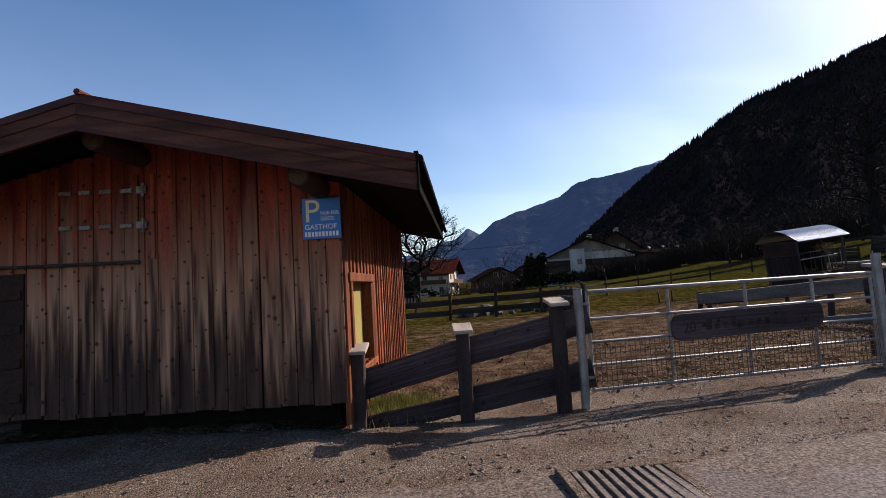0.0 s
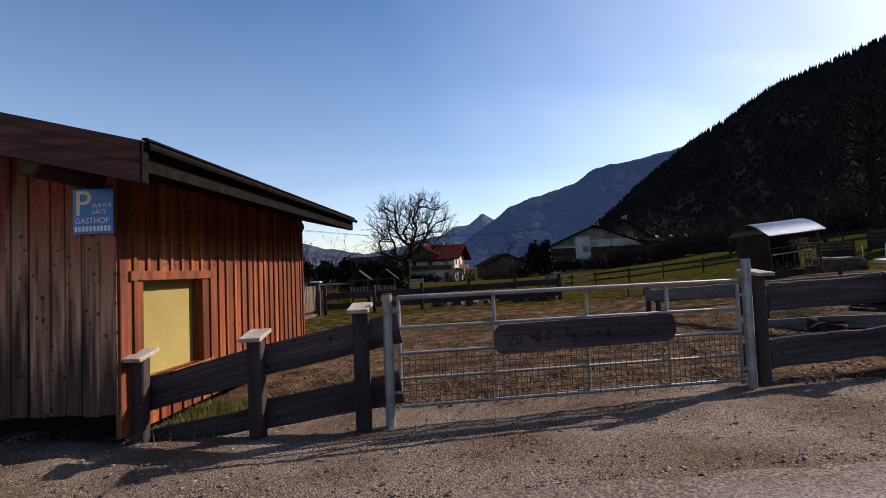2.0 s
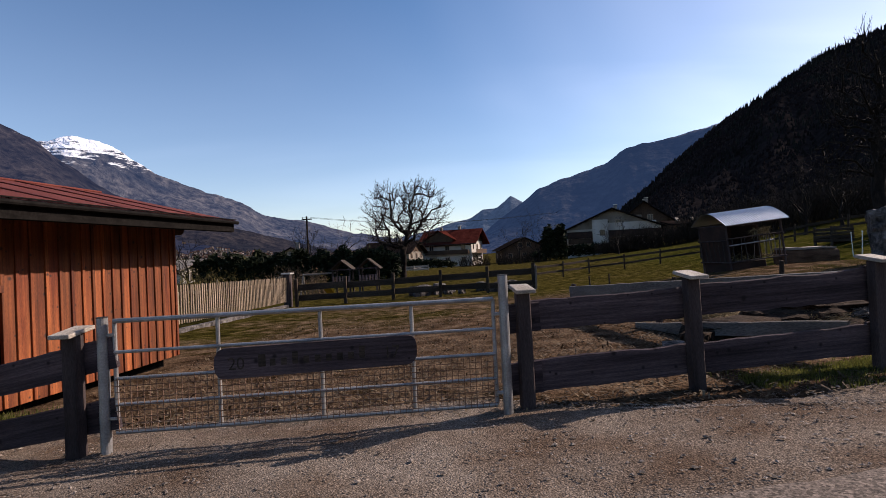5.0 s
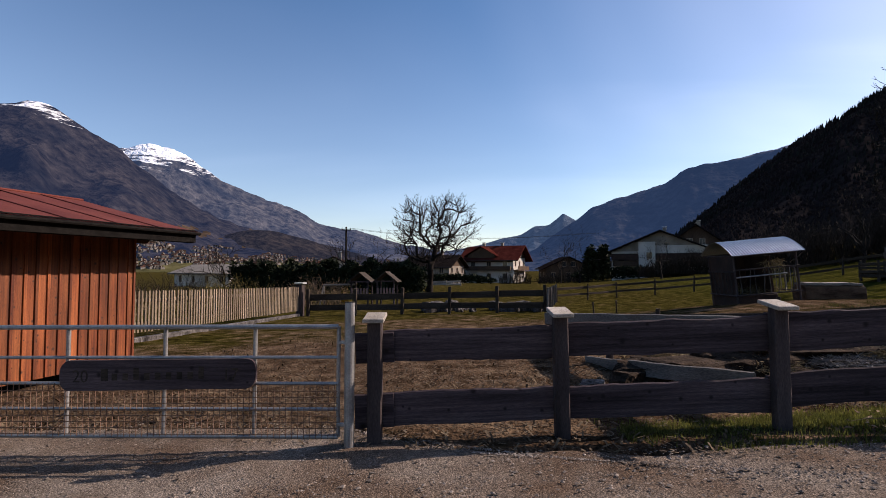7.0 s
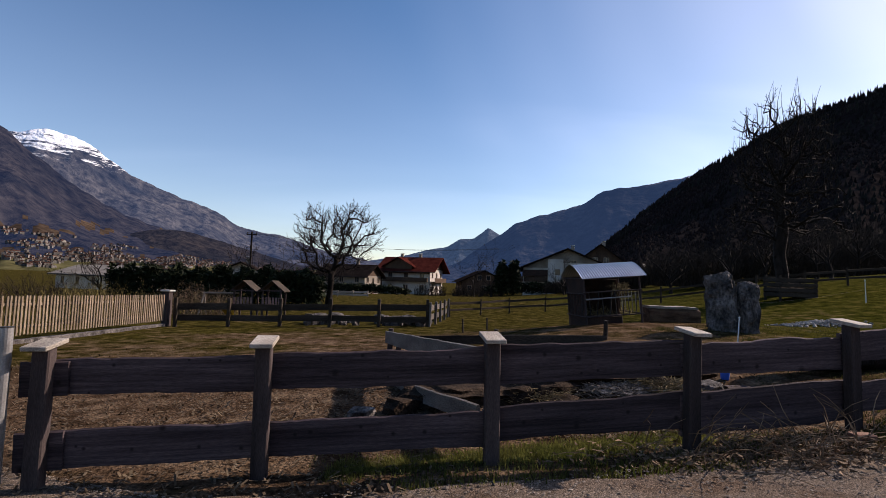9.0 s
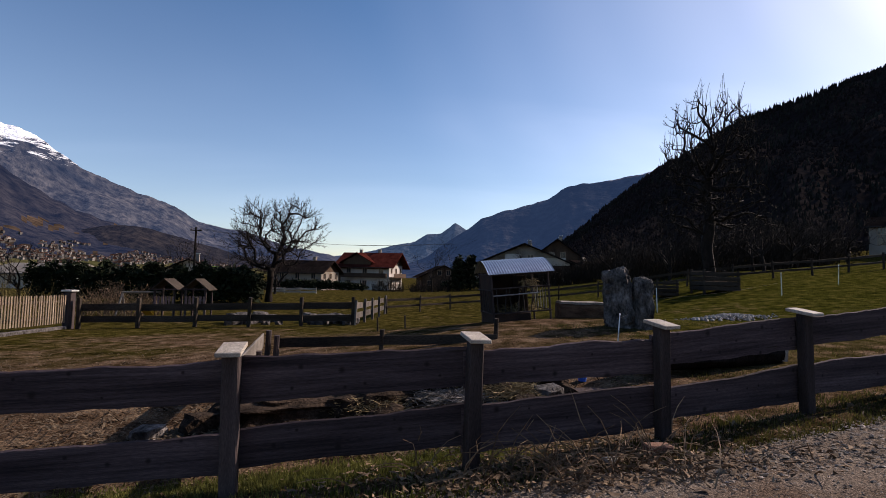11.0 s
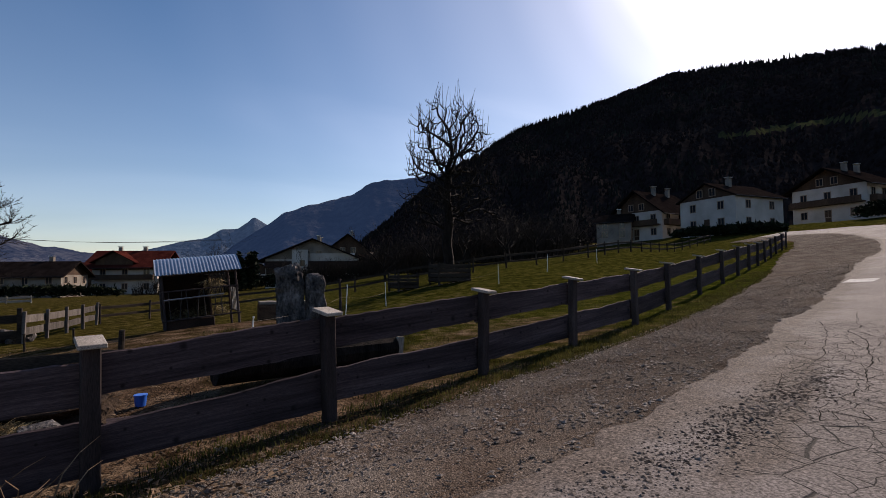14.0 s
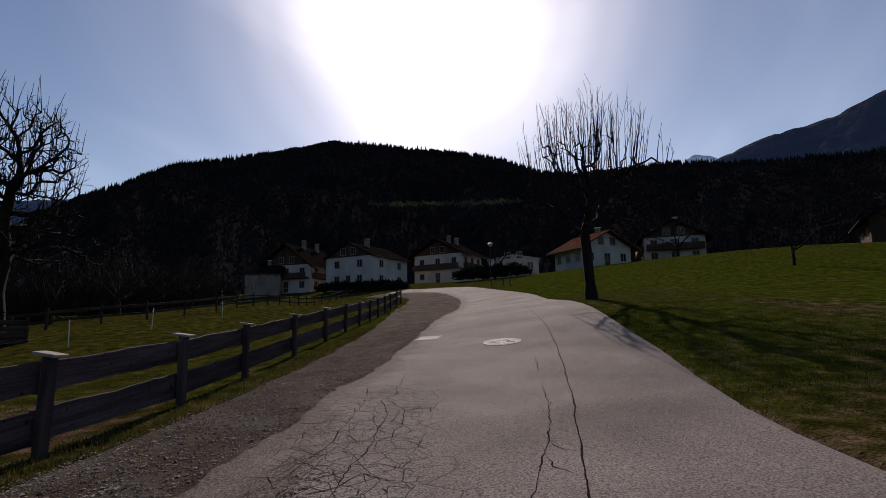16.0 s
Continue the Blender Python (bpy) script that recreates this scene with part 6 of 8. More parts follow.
def build_pen_litter():
    """Slabs, stones, boards and muck behind the fence."""
    spots = ((10.6, 9.9, 0.5, 0.35, 0.16), (11.3, 10.2, 0.42, 0.3, 0.14), (10.2, 10.4, 0.3, 0.28, 0.16), (12.0, 10.4, 0.45, 0.3, 0.12), (9.6, 9.6, 0.26, 0.2, 0.12), (12.6, 10.1, 0.24, 0.2, 0.18), (13.3, 9.9, 0.2, 0.18, 0.15), (11.0, 9.4, 0.22, 0.2, 0.1), (8.7, 9.2, 0.24, 0.2, 0.12), (12.9, 9.6, 0.16, 0.14, 0.12), (9.2, 10.4, 0.2, 0.24, 0.13), (8.2, 8.9, 0.18, 0.16, 0.09))
    for i, (x, y, a, b, c) in enumerate(spots):
        boulder("field_stone", x, y, a, b, c, i * 2.7 + 1, M_STONE if i % 5 == 1 else M_MUCK, rnd.uniform(0, 180), "muddy field stone lying in the pen", "stone", "stones in the pen", 0.03, 2, (rnd.uniform(-8, 8), rnd.uniform(-8, 8)), 0.3)
    for i, (x, y, a, b, c) in enumerate(((11.9, 9.9, 0.8, 0.5, 0.2), (12.75, 10.0, 0.7, 0.5, 0.22), (10.8, 9.8, 0.6, 0.5, 0.2), (9.7, 11.3, 0.8, 0.6, 0.14), (12.4, 10.2, 0.7, 0.45, 0.26))):
        z = land1(x, y)
        segs = []
        for k in range(1100):
            u, w = rng.normal(0, 0.42, 2)
            h = max(0.0, c * (1 - u * u * 0.8 - w * w * 0.8))
            p = (u * a, w * b, h)
            d = rng.normal(0, 0.13, 3)
            segs.append((p, (p[0] + d[0], p[1] + d[1], p[2] + 0.35 * abs(d[2])), 0.006, 0.003))
        v, f = tubes(segs, 3)
        ob = new("straw_heap", mesh_of("straw_heap", v, f, M_OLDHAY if i == 0 else M_HAY))
        ob.matrix_basis = pose(x, y, z)
        tagged(ob, "loose heap of old straw on the ground", "straw", "straw heaps", "stuff")
    for i, (x, y, rz, ln, dz) in enumerate(((12.9, 9.4, -24, 1.3, 0.25), (9.0, 8.6, 35, 1.1, 0.04), (13.5, 10.3, 10, 0.9, 0.05))):
        bm = bmesh.new()
        wavy_board(bm, ln, 0.14, 0.03, i + 5.0, 0.008, 8)
        ob = lone("loose_board", bm, M_RAILWOOD if i else M_PALEWOOD, pose(x, y, land1(x, y) + 0.03, -70, dz * 30, rz), "loose grey board lying in the pen", "board", "loose boards")
    for i, (x, y, a, b, c, rz) in enumerate(((11.6, 10.5, 1.25, 0.7, 0.24, 15), (9.7, 9.9, 0.9, 0.55, 0.17, 30), (13.0, 10.8, 0.8, 0.6, 0.2, 5))):
        boulder("earth_mound", x, y, a, b, c, i * 5.3 + 2, M_MUCK, rz, "dark trodden mound of muck and earth in the pen", "mound", "mounds in the pen", 0.08, 4, rough=0.35)
    bm = bmesh.new()
    wavy_board(bm, 0.34, 0.15, 0.07, 3.0, 0.012, 6)
    lone("wood_offcut", bm, M_CAPWOOD, pose(18.1, 11.72, land1(18.1, 11.72) + 0.02, 0, -84, 20), "pale sawn offcut standing at the end of the log", "offcut")
    bk = thing("bucket", 14.1, 11.0, land1(14.1, 11.0), 0, "blue plastic bucket standing in the pen", "bucket")
    bm = bmesh.new()
    tube(bm, (0, 0, 0), (0, 0, 0.15), 0.065, 0.08, 20)
    part("bucket_body", bm, M_BUCKET, bk)
    bm = bmesh.new()
    tube(bm, (0, 0, 0.138), (0, 0, 0.155), 0.086, 0.086, 20)
    part("rim", bm, M_BUCKET, bk)
    bm = bmesh.new()
    for i in range(10):
        a, b = math.pi * i / 10, math.pi * (i + 1) / 10
        tube(bm, (0.083 * math.cos(a), -0.03 * math.sin(a), 0.15 - 0.07 * math.sin(a)), (0.083 * math.cos(b), -0.03 * math.sin(b), 0.15 - 0.07 * math.sin(b)), 0.003, n=5)
    part("handle", bm, M_IRON, bk, "thin wire handle")


build_pen_litter()


def build_rack(x, y, rz, w, h):
    c = thing("hay_rack", x, y, land1(x, y), rz, "dark weathered board hay rack standing on the pasture", "hay rack", "hay racks")
    for px in (-w / 2, w / 2):
        for py in (-0.5, 0.5):
            bm = bmesh.new()
            box(bm, px - 0.05, px + 0.05, py - 0.05, py + 0.05, -0.1, h + 0.08, bevel=0.008)
            part("post", bm, M_BLACKFENCE, c)
    for k in range(4):
        z = 0.12 + k * (h - 0.1) / 4
        for py in (-0.56, 0.53):
            bm = bmesh.new()
            wavy_board(bm, w + 0.16, (h - 0.1) / 4 - 0.06, 0.03, k + x, 0.01, 8)
            p = part("side_board", bm, M_BLACKFENCE, c)
            p.matrix_basis = pose(-w / 2 - 0.08, py, z)
        for px in (-w / 2 - 0.03, w / 2 + 0.06):
            bm = bmesh.new()
            wavy_board(bm, 1.06, (h - 0.1) / 4 - 0.06, 0.03, k + y, 0.01, 6)
            p = part("end_board", bm, M_BLACKFENCE, c)
            p.matrix_basis = pose(px, -0.53, z, 0, 0, 90)
    bm = bmesh.new()
    box(bm, -w / 2 + 0.02, w / 2 - 0.02, -0.5, 0.5, 0.1, h * 0.55, bevel=0.05)
    part("old_hay", bm, M_MUCK, c, "dark old hay")


build_rack(27.1, 29.6, 10, 2.1, 1.15)
build_rack(24.6, 30.6, 14, 1.3, 0.9)


def stake(x, y, h, group, label, mat, r=0.015):
    bm = bmesh.new()
    tube(bm, (0, 0, -0.15), (0, 0, h), r, r * 0.8, 8)
    tube(bm, (0, 0, h), (0, 0, h + 0.03), r * 1.5, r, 8)
    lone("fence_stake", bm, mat, pose(x, y, land1(x, y), rnd.uniform(-4, 4), rnd.uniform(-4, 4)), label, "stake", group)


for x, y in ((19.0, 20.5), (21.9, 25.2), (28.6, 26.5), (33.5, 29.0), (40.0, 32.0)):
    stake(x, y, 1.05, "electric fence stakes", "thin white plastic electric fence stake", M_WHITEPAINT, 0.02)
for x, y in ((9.6, 22.0), (10.6, 23.0)):
    stake(x, y, 0.5, "short stakes", "short dark wooden stake in the grass", M_BLACKFENCE, 0.035)
stake(15.6, 13.4, 0.7, "electric fence stakes", "thin white plastic electric fence stake", M_WHITEPAINT, 0.016)
stake(18.6, 19.4, 1.2, "wooden stakes", "grey wooden stake in the pasture", M_POSTWOOD, 0.05)


# ---- road furniture ----
def build_drain():
    z = land1(1.45, 3.7) + 0.02
    d = thing("drain_grate", 1.45, 3.4, z, 4, "iron slotted drain grate in a concrete surround", "drain")
    bm = bmesh.new()
    for a, b, c, e in ((-0.42, 0.42, 0.3, 0.4), (-0.42, 0.42, -0.4, -0.3), (-0.42, -0.34, -0.3, 0.3), (0.34, 0.42, -0.3, 0.3)):
        box(bm, a, b, c, e, -0.1, 0.022, bevel=0.006)
    part("surround", bm, M_GRAVEL, d, "concrete surround")
    bm = bmesh.new()
    box(bm, -0.34, 0.34, -0.3, 0.3, -0.1, -0.06)
    part("sump", bm, M_BLACK, d, "black sump")
    for i in range(9):
        x = -0.33 + i * 0.076
        bm = bmesh.new()
        box(bm, x, x + 0.044, -0.3, 0.3, -0.05, 0.02, bevel=0.004)
        part("bar", bm, M_RUST, d)


build_drain()


def build_manhole():
    x, y = 31.0, 8.55
    gx, gy = (land1(x + 0.5, y) - land1(x - 0.5, y)), (land1(x, y + 0.5) - land1(x, y - 0.5))
    h = thing("manhole_cover", x, y, land1(x, y) + 0.03, 0, "round worn iron manhole cover in the lane", "manhole")
    h.matrix_basis = Matrix.Translation((x, y, land1(x, y) + 0.028)) @ Vector((-gx, -gy, 1)).to_track_quat("Z", "Y").to_matrix().to_4x4()
    bm = bmesh.new()
    tube(bm, (0, 0, -0.06), (0, 0, 0.008), 0.54, 0.54, 40)
    part("frame_ring", bm, M_CASTIRON, h, "worn bright ring")
    bm = bmesh.new()
    tube(bm, (0, 0, 0.008), (0, 0, 0.012), 0.43, 0.43, 40)
    lid = part("lid", bm, M_CASTIRON, h, "worn bright lid")
    for i in range(8):
        bm = bmesh.new()
        a = i * math.pi / 4
        box(bm, 0.13, 0.39, -0.025, 0.025, 0.012, 0.02, Matrix.Rotation(a, 4, "Z"), bevel=0.004)
        part("rib", bm, M_IRON, lid)
    x, y = 31.9, 11.45
    gx, gy = (land1(x + 0.5, y) - land1(x - 0.5, y)), (land1(x, y + 0.5) - land1(x, y - 0.5))
    bm = bmesh.new()
    box(bm, -0.36, 0.36, -0.36, 0.36, -0.08, -0.002, bevel=0.004)
    lone("drain_slab", bm, M_CONCRETE, Matrix.Translation((x, y, land1(x, y) + 0.03)) @ Vector((-gx, -gy, 1)).to_track_quat("Z", "Y").to_matrix().to_4x4() @ Matrix.Rotation(0.4, 4, "Z"),
         "pale square concrete slab at the edge of the lane", "slab")


build_manhole()


def crack(pts, steps, width, wander, seed, taper=0.3):
    """A narrow strip along a line on the lane, uneven in course and width: vertices and faces."""
    p = np.array(pts, float)
    d = np.r_[0, np.cumsum(np.hypot(*np.diff(p, axis=0).T))]
    t = np.linspace(0, d[-1], steps)
    x, y = np.interp(t, d, p[:, 0]), np.interp(t, d, p[:, 1])
    tx, ty = np.gradient(x), np.gradient(y)
    k = np.hypot(tx, ty) + 1e-9
    nx, ny = -ty / k, tx / k
    off = wander * (fuzz(x, y, 0.6, seed) + 0.5 * fuzz(x, y, 3.0, seed + 1) + 0.3 * fuzz(x, y, 9.0, seed + 2))
    w = width * np.clip(0.7 + 0.9 * fuzz(x, y, 2.1, seed + 3), 0.35, 1.2) * np.clip(np.minimum(t, d[-1] - t) / taper, 0.15, 1)
    verts, faces = [], []
    for i in range(steps):
        for s in (-1, 1):
            px, py = x[i] + nx[i] * (off[i] + s * w[i]), y[i] + ny[i] * (off[i] + s * w[i])
            verts.append((px, py, land1(px, py) + 0.022 + 0.0006 * max(0, px - 20)))
    for i in range(steps - 1):
        faces.append((2 * i, 2 * i + 2, 2 * i + 3, 2 * i + 1))
    return verts, faces


def build_seam():
    """The long seam down the lane, and the open cracks that branch from it."""
    v, f = crack(((17.5, 2.6), (20, 3.45), (21.88, 4.15), (23.0, 4.48), (24.4, 4.87), (26.1, 5.38), (28.0, 6.0), (30.7, 6.92), (33.9, 8.19), (44, 12.8), (53.8, 17.2), (60, 21.5)), 420, 0.0115, 0.045, 1.0)
    tagged(new("road_seam", mesh_of("road_seam", v, f, M_TAR_AND_SHADE)), "long dark tar seam along the lane", "crack", kind="structure")
    lines = (((26.4, 5.95), (25.58, 5.66), (24.7, 5.3), (24.05, 5.08), (23.29, 4.9), (22.89, 4.81), (22.4, 4.72), (21.9, 4.6), (21.1, 4.5)), ((23.29, 4.9), (23.04, 4.66), (23.01, 4.48)), ((22.84, 4.79), (22.53, 4.57), (22.35, 4.33)),
             ((29.0, 6.9), (28.1, 6.6), (27.2, 6.3)), ((20.3, 5.9), (20.55, 5.43), (20.71, 5.18), (20.78, 4.97), (21.06, 4.67), (21.07, 4.47), (21.15, 4.18), (21.23, 3.91)), ((21.22, 4.2), (21.47, 4.17), (21.71, 4.03)),
             ((20.87, 5.01), (20.71, 4.56), (20.59, 4.13), (20.69, 3.81)), ((26.9, 9.05), (24.96, 8.0), (24.51, 7.97), (23.72, 7.37), (23.07, 7.0), (22.46, 6.66), (21.6, 6.3), (20.7, 5.8)),
             ((24.51, 7.97), (24.51, 7.71), (24.11, 7.26), (23.28, 6.79), (22.8, 6.63), (22.46, 6.66)), ((25.4, 8.9), (24.2, 8.1), (23.2, 7.6), (22.2, 7.1), (21.2, 6.7)))
    verts, faces = [], []
    for i, line in enumerate(lines):
        v, f = crack(line, 70, 0.0085, 0.09, 20.0 + i * 4)
        n0 = len(verts)
        verts += v
        faces += [tuple(q + n0 for q in g) for g in f]
    # the worn net of cells where the edge has sunk
    rs = random.Random(31)
    node = {}
    for i in range(-7, 9):
        for j in range(-3, 4):
            u, v = 0.34 * (i + 0.5 * (j % 2)) + rs.uniform(-0.12, 0.12), 0.24 * j + rs.uniform(-0.09, 0.09)
            node[i, j] = (21.7 + 0.88 * u - 0.47 * v, 6.4 + 0.47 * u + 0.88 * v)
    for (i, j), p in node.items():
        for q in ((i + 1, j), (i, j + 1), (i + (1 if j % 2 else -1), j + 1)):
            if q in node and rs.random() < 0.55 - 0.06 * abs(j):
                v, f = crack((p, node[q]), 12, rs.uniform(0.0035, 0.0065), 0.05, rs.uniform(0, 90), 0.03)
                n0 = len(verts)
                verts += v
                faces += [tuple(k + n0 for k in g) for g in f]
    tagged(new("road_cracks", mesh_of("road_cracks", verts, faces, M_TAR_AND_SHADE)), "open branching cracks in the worn asphalt", "crack", kind="structure")


build_seam()


# ---- trees ----
def grow(out, p, d, length, r, depth, rs, up=0.12, spread=0.6, kids=(2, 3), crook=0.25, shoots=0.0, thin=0.012):
    n = 4 if depth > 1 else 3
    step = length / n
    pts = []
    for i in range(n):
        d = (d + Vector((rs.gauss(0, crook), rs.gauss(0, crook), rs.gauss(0, crook) + up))).normalized()
        q = p + d * step
        r2 = max(r * (1 - 0.42 * (i + 1) / n), thin * 0.5)
        out.append((tuple(p), tuple(q), max(r * (1 - 0.42 * i / n), thin * 0.5), r2))
        p = q
        pts.append((p.copy(), d.copy(), r2))
    if depth == 0:
        return
    for k in range(rs.randint(*kids)):
        q, e, rr = pts[-1] if k < 2 else pts[rs.randint(1, n - 1)]
        side = Vector((rs.gauss(0, 1), rs.gauss(0, 1), rs.gauss(0, 0.6)))
        side -= e * side.dot(e)
        nd = (e + side.normalized() * rs.uniform(0.5, 1.2) * spread).normalized()
        grow(out, q, nd, length * rs.uniform(0.58, 0.85), rr * rs.uniform(0.6, 0.85), depth - 1, rs, up, spread, kids, crook, shoots, thin)
    if shoots:
        for q, e, rr in pts:
            for _ in range(int(shoots) + (rs.random() < shoots % 1)):
                ln = rs.uniform(0.5, 1.4) * (1.2 if depth > 1 else 0.7)
                a = q
                dd = Vector((rs.gauss(0, 0.18), rs.gauss(0, 0.18), 1)).normalized()
                for i in range(2):
                    b = a + dd * ln / 2
                    out.append((tuple(a), tuple(b), thin * (1 - 0.4 * i), thin * (0.6 - 0.3 * i)))
                    a, dd = b, (dd + Vector((rs.gauss(0, 0.08), rs.gauss(0, 0.08), 0.05))).normalized()


def tree_parts(t, segs, limit, bark=None, twig=None):
    big = [s for s in segs if s[2] >= limit]
    small = [s for s in segs if s[2] < limit]
    v, f = tubes(big, 7)
    part_mesh("trunk", mesh_of("trunk", v, f, bark or M_BARK, soft=True), t, "dark bare trunk and limbs")
    v, f = tubes(small, 3)
    part_mesh("crown", mesh_of("crown", v, f, twig or M_TWIG), t, "leafless twigs")


def bare_tree(x, y, height, seed, label, trunk=0.28, r=0.28, limbs=5, depth=4, spread=0.75, up=0.1, crook=0.22, shoots=0.4, scale_xy=1.0, group="", kids=(2, 3), thin=0.016, lean=(0, 0), turn=None, stout=1.0):
    rs = random.Random(seed)
    t = thing("tree", x, y, land1(x, y) - 0.1, rs.uniform(0, 360) if turn is None else turn, label, "tree", group)
    segs, p = [], Vector((0, 0, 0))
    n = 6
    d = Vector((lean[0], lean[1], 1)).normalized()
    rings = []
    for i in range(n):
        d = (d + Vector((rs.gauss(0, 0.06), rs.gauss(0, 0.06), 0.1))).normalized()
        q = p + d * height * trunk / n
        k = 1.35 if i == 0 else 1.0
        segs.append((tuple(p), tuple(q), r * (1 - 0.05 * i) * k, r * (1 - 0.05 * (i + 1))))
        p = q
        rings.append(p.copy())
    for k in range(limbs):
        a = 2 * math.pi * k / limbs + rs.uniform(-0.4, 0.4)
        tilt = rs.uniform(0.35, 1.0) * spread if k else 0.12
        nd = Vector((math.cos(a) * tilt, math.sin(a) * tilt, 1 - 0.45 * tilt)).normalized()
        s = rings[-1] if k < 3 else rings[rs.randint(n - 3, n - 1)]
        grow(segs, s, nd, height * (0.36 if k else 0.42) * rs.uniform(0.8, 1.1), r * rs.uniform(0.4, 0.6) * stout, depth, rs, up, 0.75, kids, crook, shoots, thin)
    if scale_xy != 1.0:
        segs = [((a[0] * scale_xy, a[1] * scale_xy, a[2]), (b[0] * scale_xy, b[1] * scale_xy, b[2]), c, e) for a, b, c, e in segs]
    top = max(s[1][2] for s in segs)
    k = height / top
    segs = [((a[0], a[1], a[2] * k), (b[0], b[1], b[2] * k), c, e) for a, b, c, e in segs]
    tree_parts(t, segs, 0.045)
    return t


def colonise(goals, trunk, step, kill, reach, rs, up=0.0):
    """A branching skeleton that grows from a trunk towards scattered goals, each of which is spent once it is reached: points and parents."""
    pts, parent = [Vector(p) for p in trunk], [i - 1 for i in range(len(trunk))]
    goals = np.array(goals, float)
    near, at, alive = np.full(len(goals), 1e9), np.zeros(len(goals), int), np.ones(len(goals), bool)
    fresh = list(range(len(pts)))
    for _ in range(90):
        for k in fresh:
            d = np.linalg.norm(goals - np.array(pts[k]), axis=1)
            m = d < near
            near[m], at[m] = d[m], k
        alive &= near > kill
        use = np.nonzero(alive & (near < reach))[0]
        if not len(use):
            break
        fresh = []
        for k in set(at[use].tolist()):
            g = goals[use[at[use] == k]] - np.array(pts[k])
            g = (g / (np.linalg.norm(g, axis=1, keepdims=True) + 1e-9)).mean(0)
            d = Vector(g.tolist()) + Vector((rs.gauss(0, 0.16), rs.gauss(0, 0.16), rs.gauss(0, 0.16) + up))
            q = pts[k] + d.normalized() * step
            if any((q - pts[j]).length < step * 0.3 for j in fresh[-6:]):
                continue
            pts.append(q)
            parent.append(k)
            fresh.append(len(pts) - 1)
    return pts, parent


def pipe(pts, parent, tip, power=2.3):
    """Radii by the rule that a limb is as thick as all its branches together."""
    r = [0.0] * len(pts)
    for i in range(len(pts) - 1, -1, -1):
        r[i] = max(r[i], tip ** power)
        if parent[i] >= 0:
            r[parent[i]] += r[i]
    return [v ** (1 / power) for v in r]


def limbs_of(pts, parent, r):
    return [(tuple(pts[q]), tuple(pts[i]), min(r[q], r[i] * 1.35), r[i]) for i, q in enumerate(parent) if q >= 0]


def twigs_at(segs, p, count, length, thin, rs, rise=0.5, centre=None, kids=2):
    """Fine shoots from a point, outwards and upwards, each with side twigs."""
    for _ in range(count):
        d = Vector((rs.gauss(0, 0.7), rs.gauss(0, 0.7), rs.gauss(0, 0.5) + rise))
        if centre is not None:
            d += (p - centre).normalized() * 0.5
        d.normalize()
        a, ln = p, length * rs.uniform(0.45, 1.2)
        for i in range(4):
            b = a + d * ln / 4
            segs.append((tuple(a), tuple(b), thin * (1 - i / 5), thin * (1 - (i + 1) / 5)))
            for _ in range(kids if i else 0):
                e = (d + Vector((rs.gauss(0, 0.55), rs.gauss(0, 0.55), rs.gauss(0.15, 0.4)))).normalized() * ln * rs.uniform(0.12, 0.35)
                segs.append((tuple(b), tuple(b + e), thin * 0.55, thin * 0.3))
            a, d = b, (d + Vector((rs.gauss(0, 0.14), rs.gauss(0, 0.14), 0.12))).normalized()


def goals_in(rs, count, centre, radii, keep=None, shell=0.0):
    out = []
    while len(out) < count:
        u = Vector((rs.uniform(-1, 1), rs.uniform(-1, 1), rs.uniform(-1, 1)))
        if u.length > 1 or u.length < shell * rs.random():
            continue
        p = Vector((centre[0] + u.x * radii[0], centre[1] + u.y * radii[1], centre[2] + u.z * radii[2]))
        if keep is None or keep(p):
            out.append(tuple(p))
    return out


def old_fruit_tree(x, y, seed, label):
    """A short leaning trunk under a broad round crown of crooked limbs."""
    rs = random.Random(seed)
    t = thing("tree", x, y, land1(x, y) - 0.1, 0, label, "tree")
    crown = Vector((0.2, 0, 5.0))
    goals = goals_in(rs, 130, (0.25, 0, 5.9), (3.7, 3.4, 2.9), None, 0.85) + goals_in(rs, 9, (-2.5, 0.4, 3.4), (1.2, 1.2, 0.8)) + goals_in(rs, 8, (2.5, -0.6, 3.5), (1.2, 1.2, 0.8))
    pts, par = colonise(goals, [(0.02 * i * i * 0.3, 0, 0.45 * i) for i in range(6)], 0.4, 0.75, 6.0, rs)
    bent = [p + Vector((noise.noise(p * 0.8), noise.noise(p * 0.8 + Vector((9, 0, 0))), noise.noise(p * 0.8 + Vector((0, 7, 0))))) * 0.55 * min(1.0, max(0.0, (p.z - 1.5) / 1.5)) for p in pts]
    segs = limbs_of(bent, par, [v * (1.25 if p.z < 0.5 else 1.0) for v, p in zip(pipe(pts, par, 0.05, 2.25), pts)])
    ends = set(range(len(pts))) - set(par)
    for i, p in enumerate(bent):
        if i in ends:
            twigs_at(segs, p, 8, 1.2, 0.021, rs, 0.5, crown, 4)
        elif p.z > 2.7:
            twigs_at(segs, p, 3, 1.0, 0.019, rs, 0.55, crown, 4)
    tree_parts(t, segs, 0.05)


old_fruit_tree(-2.3, 46.3, 5, "old bare fruit tree with a broad crooked crown")


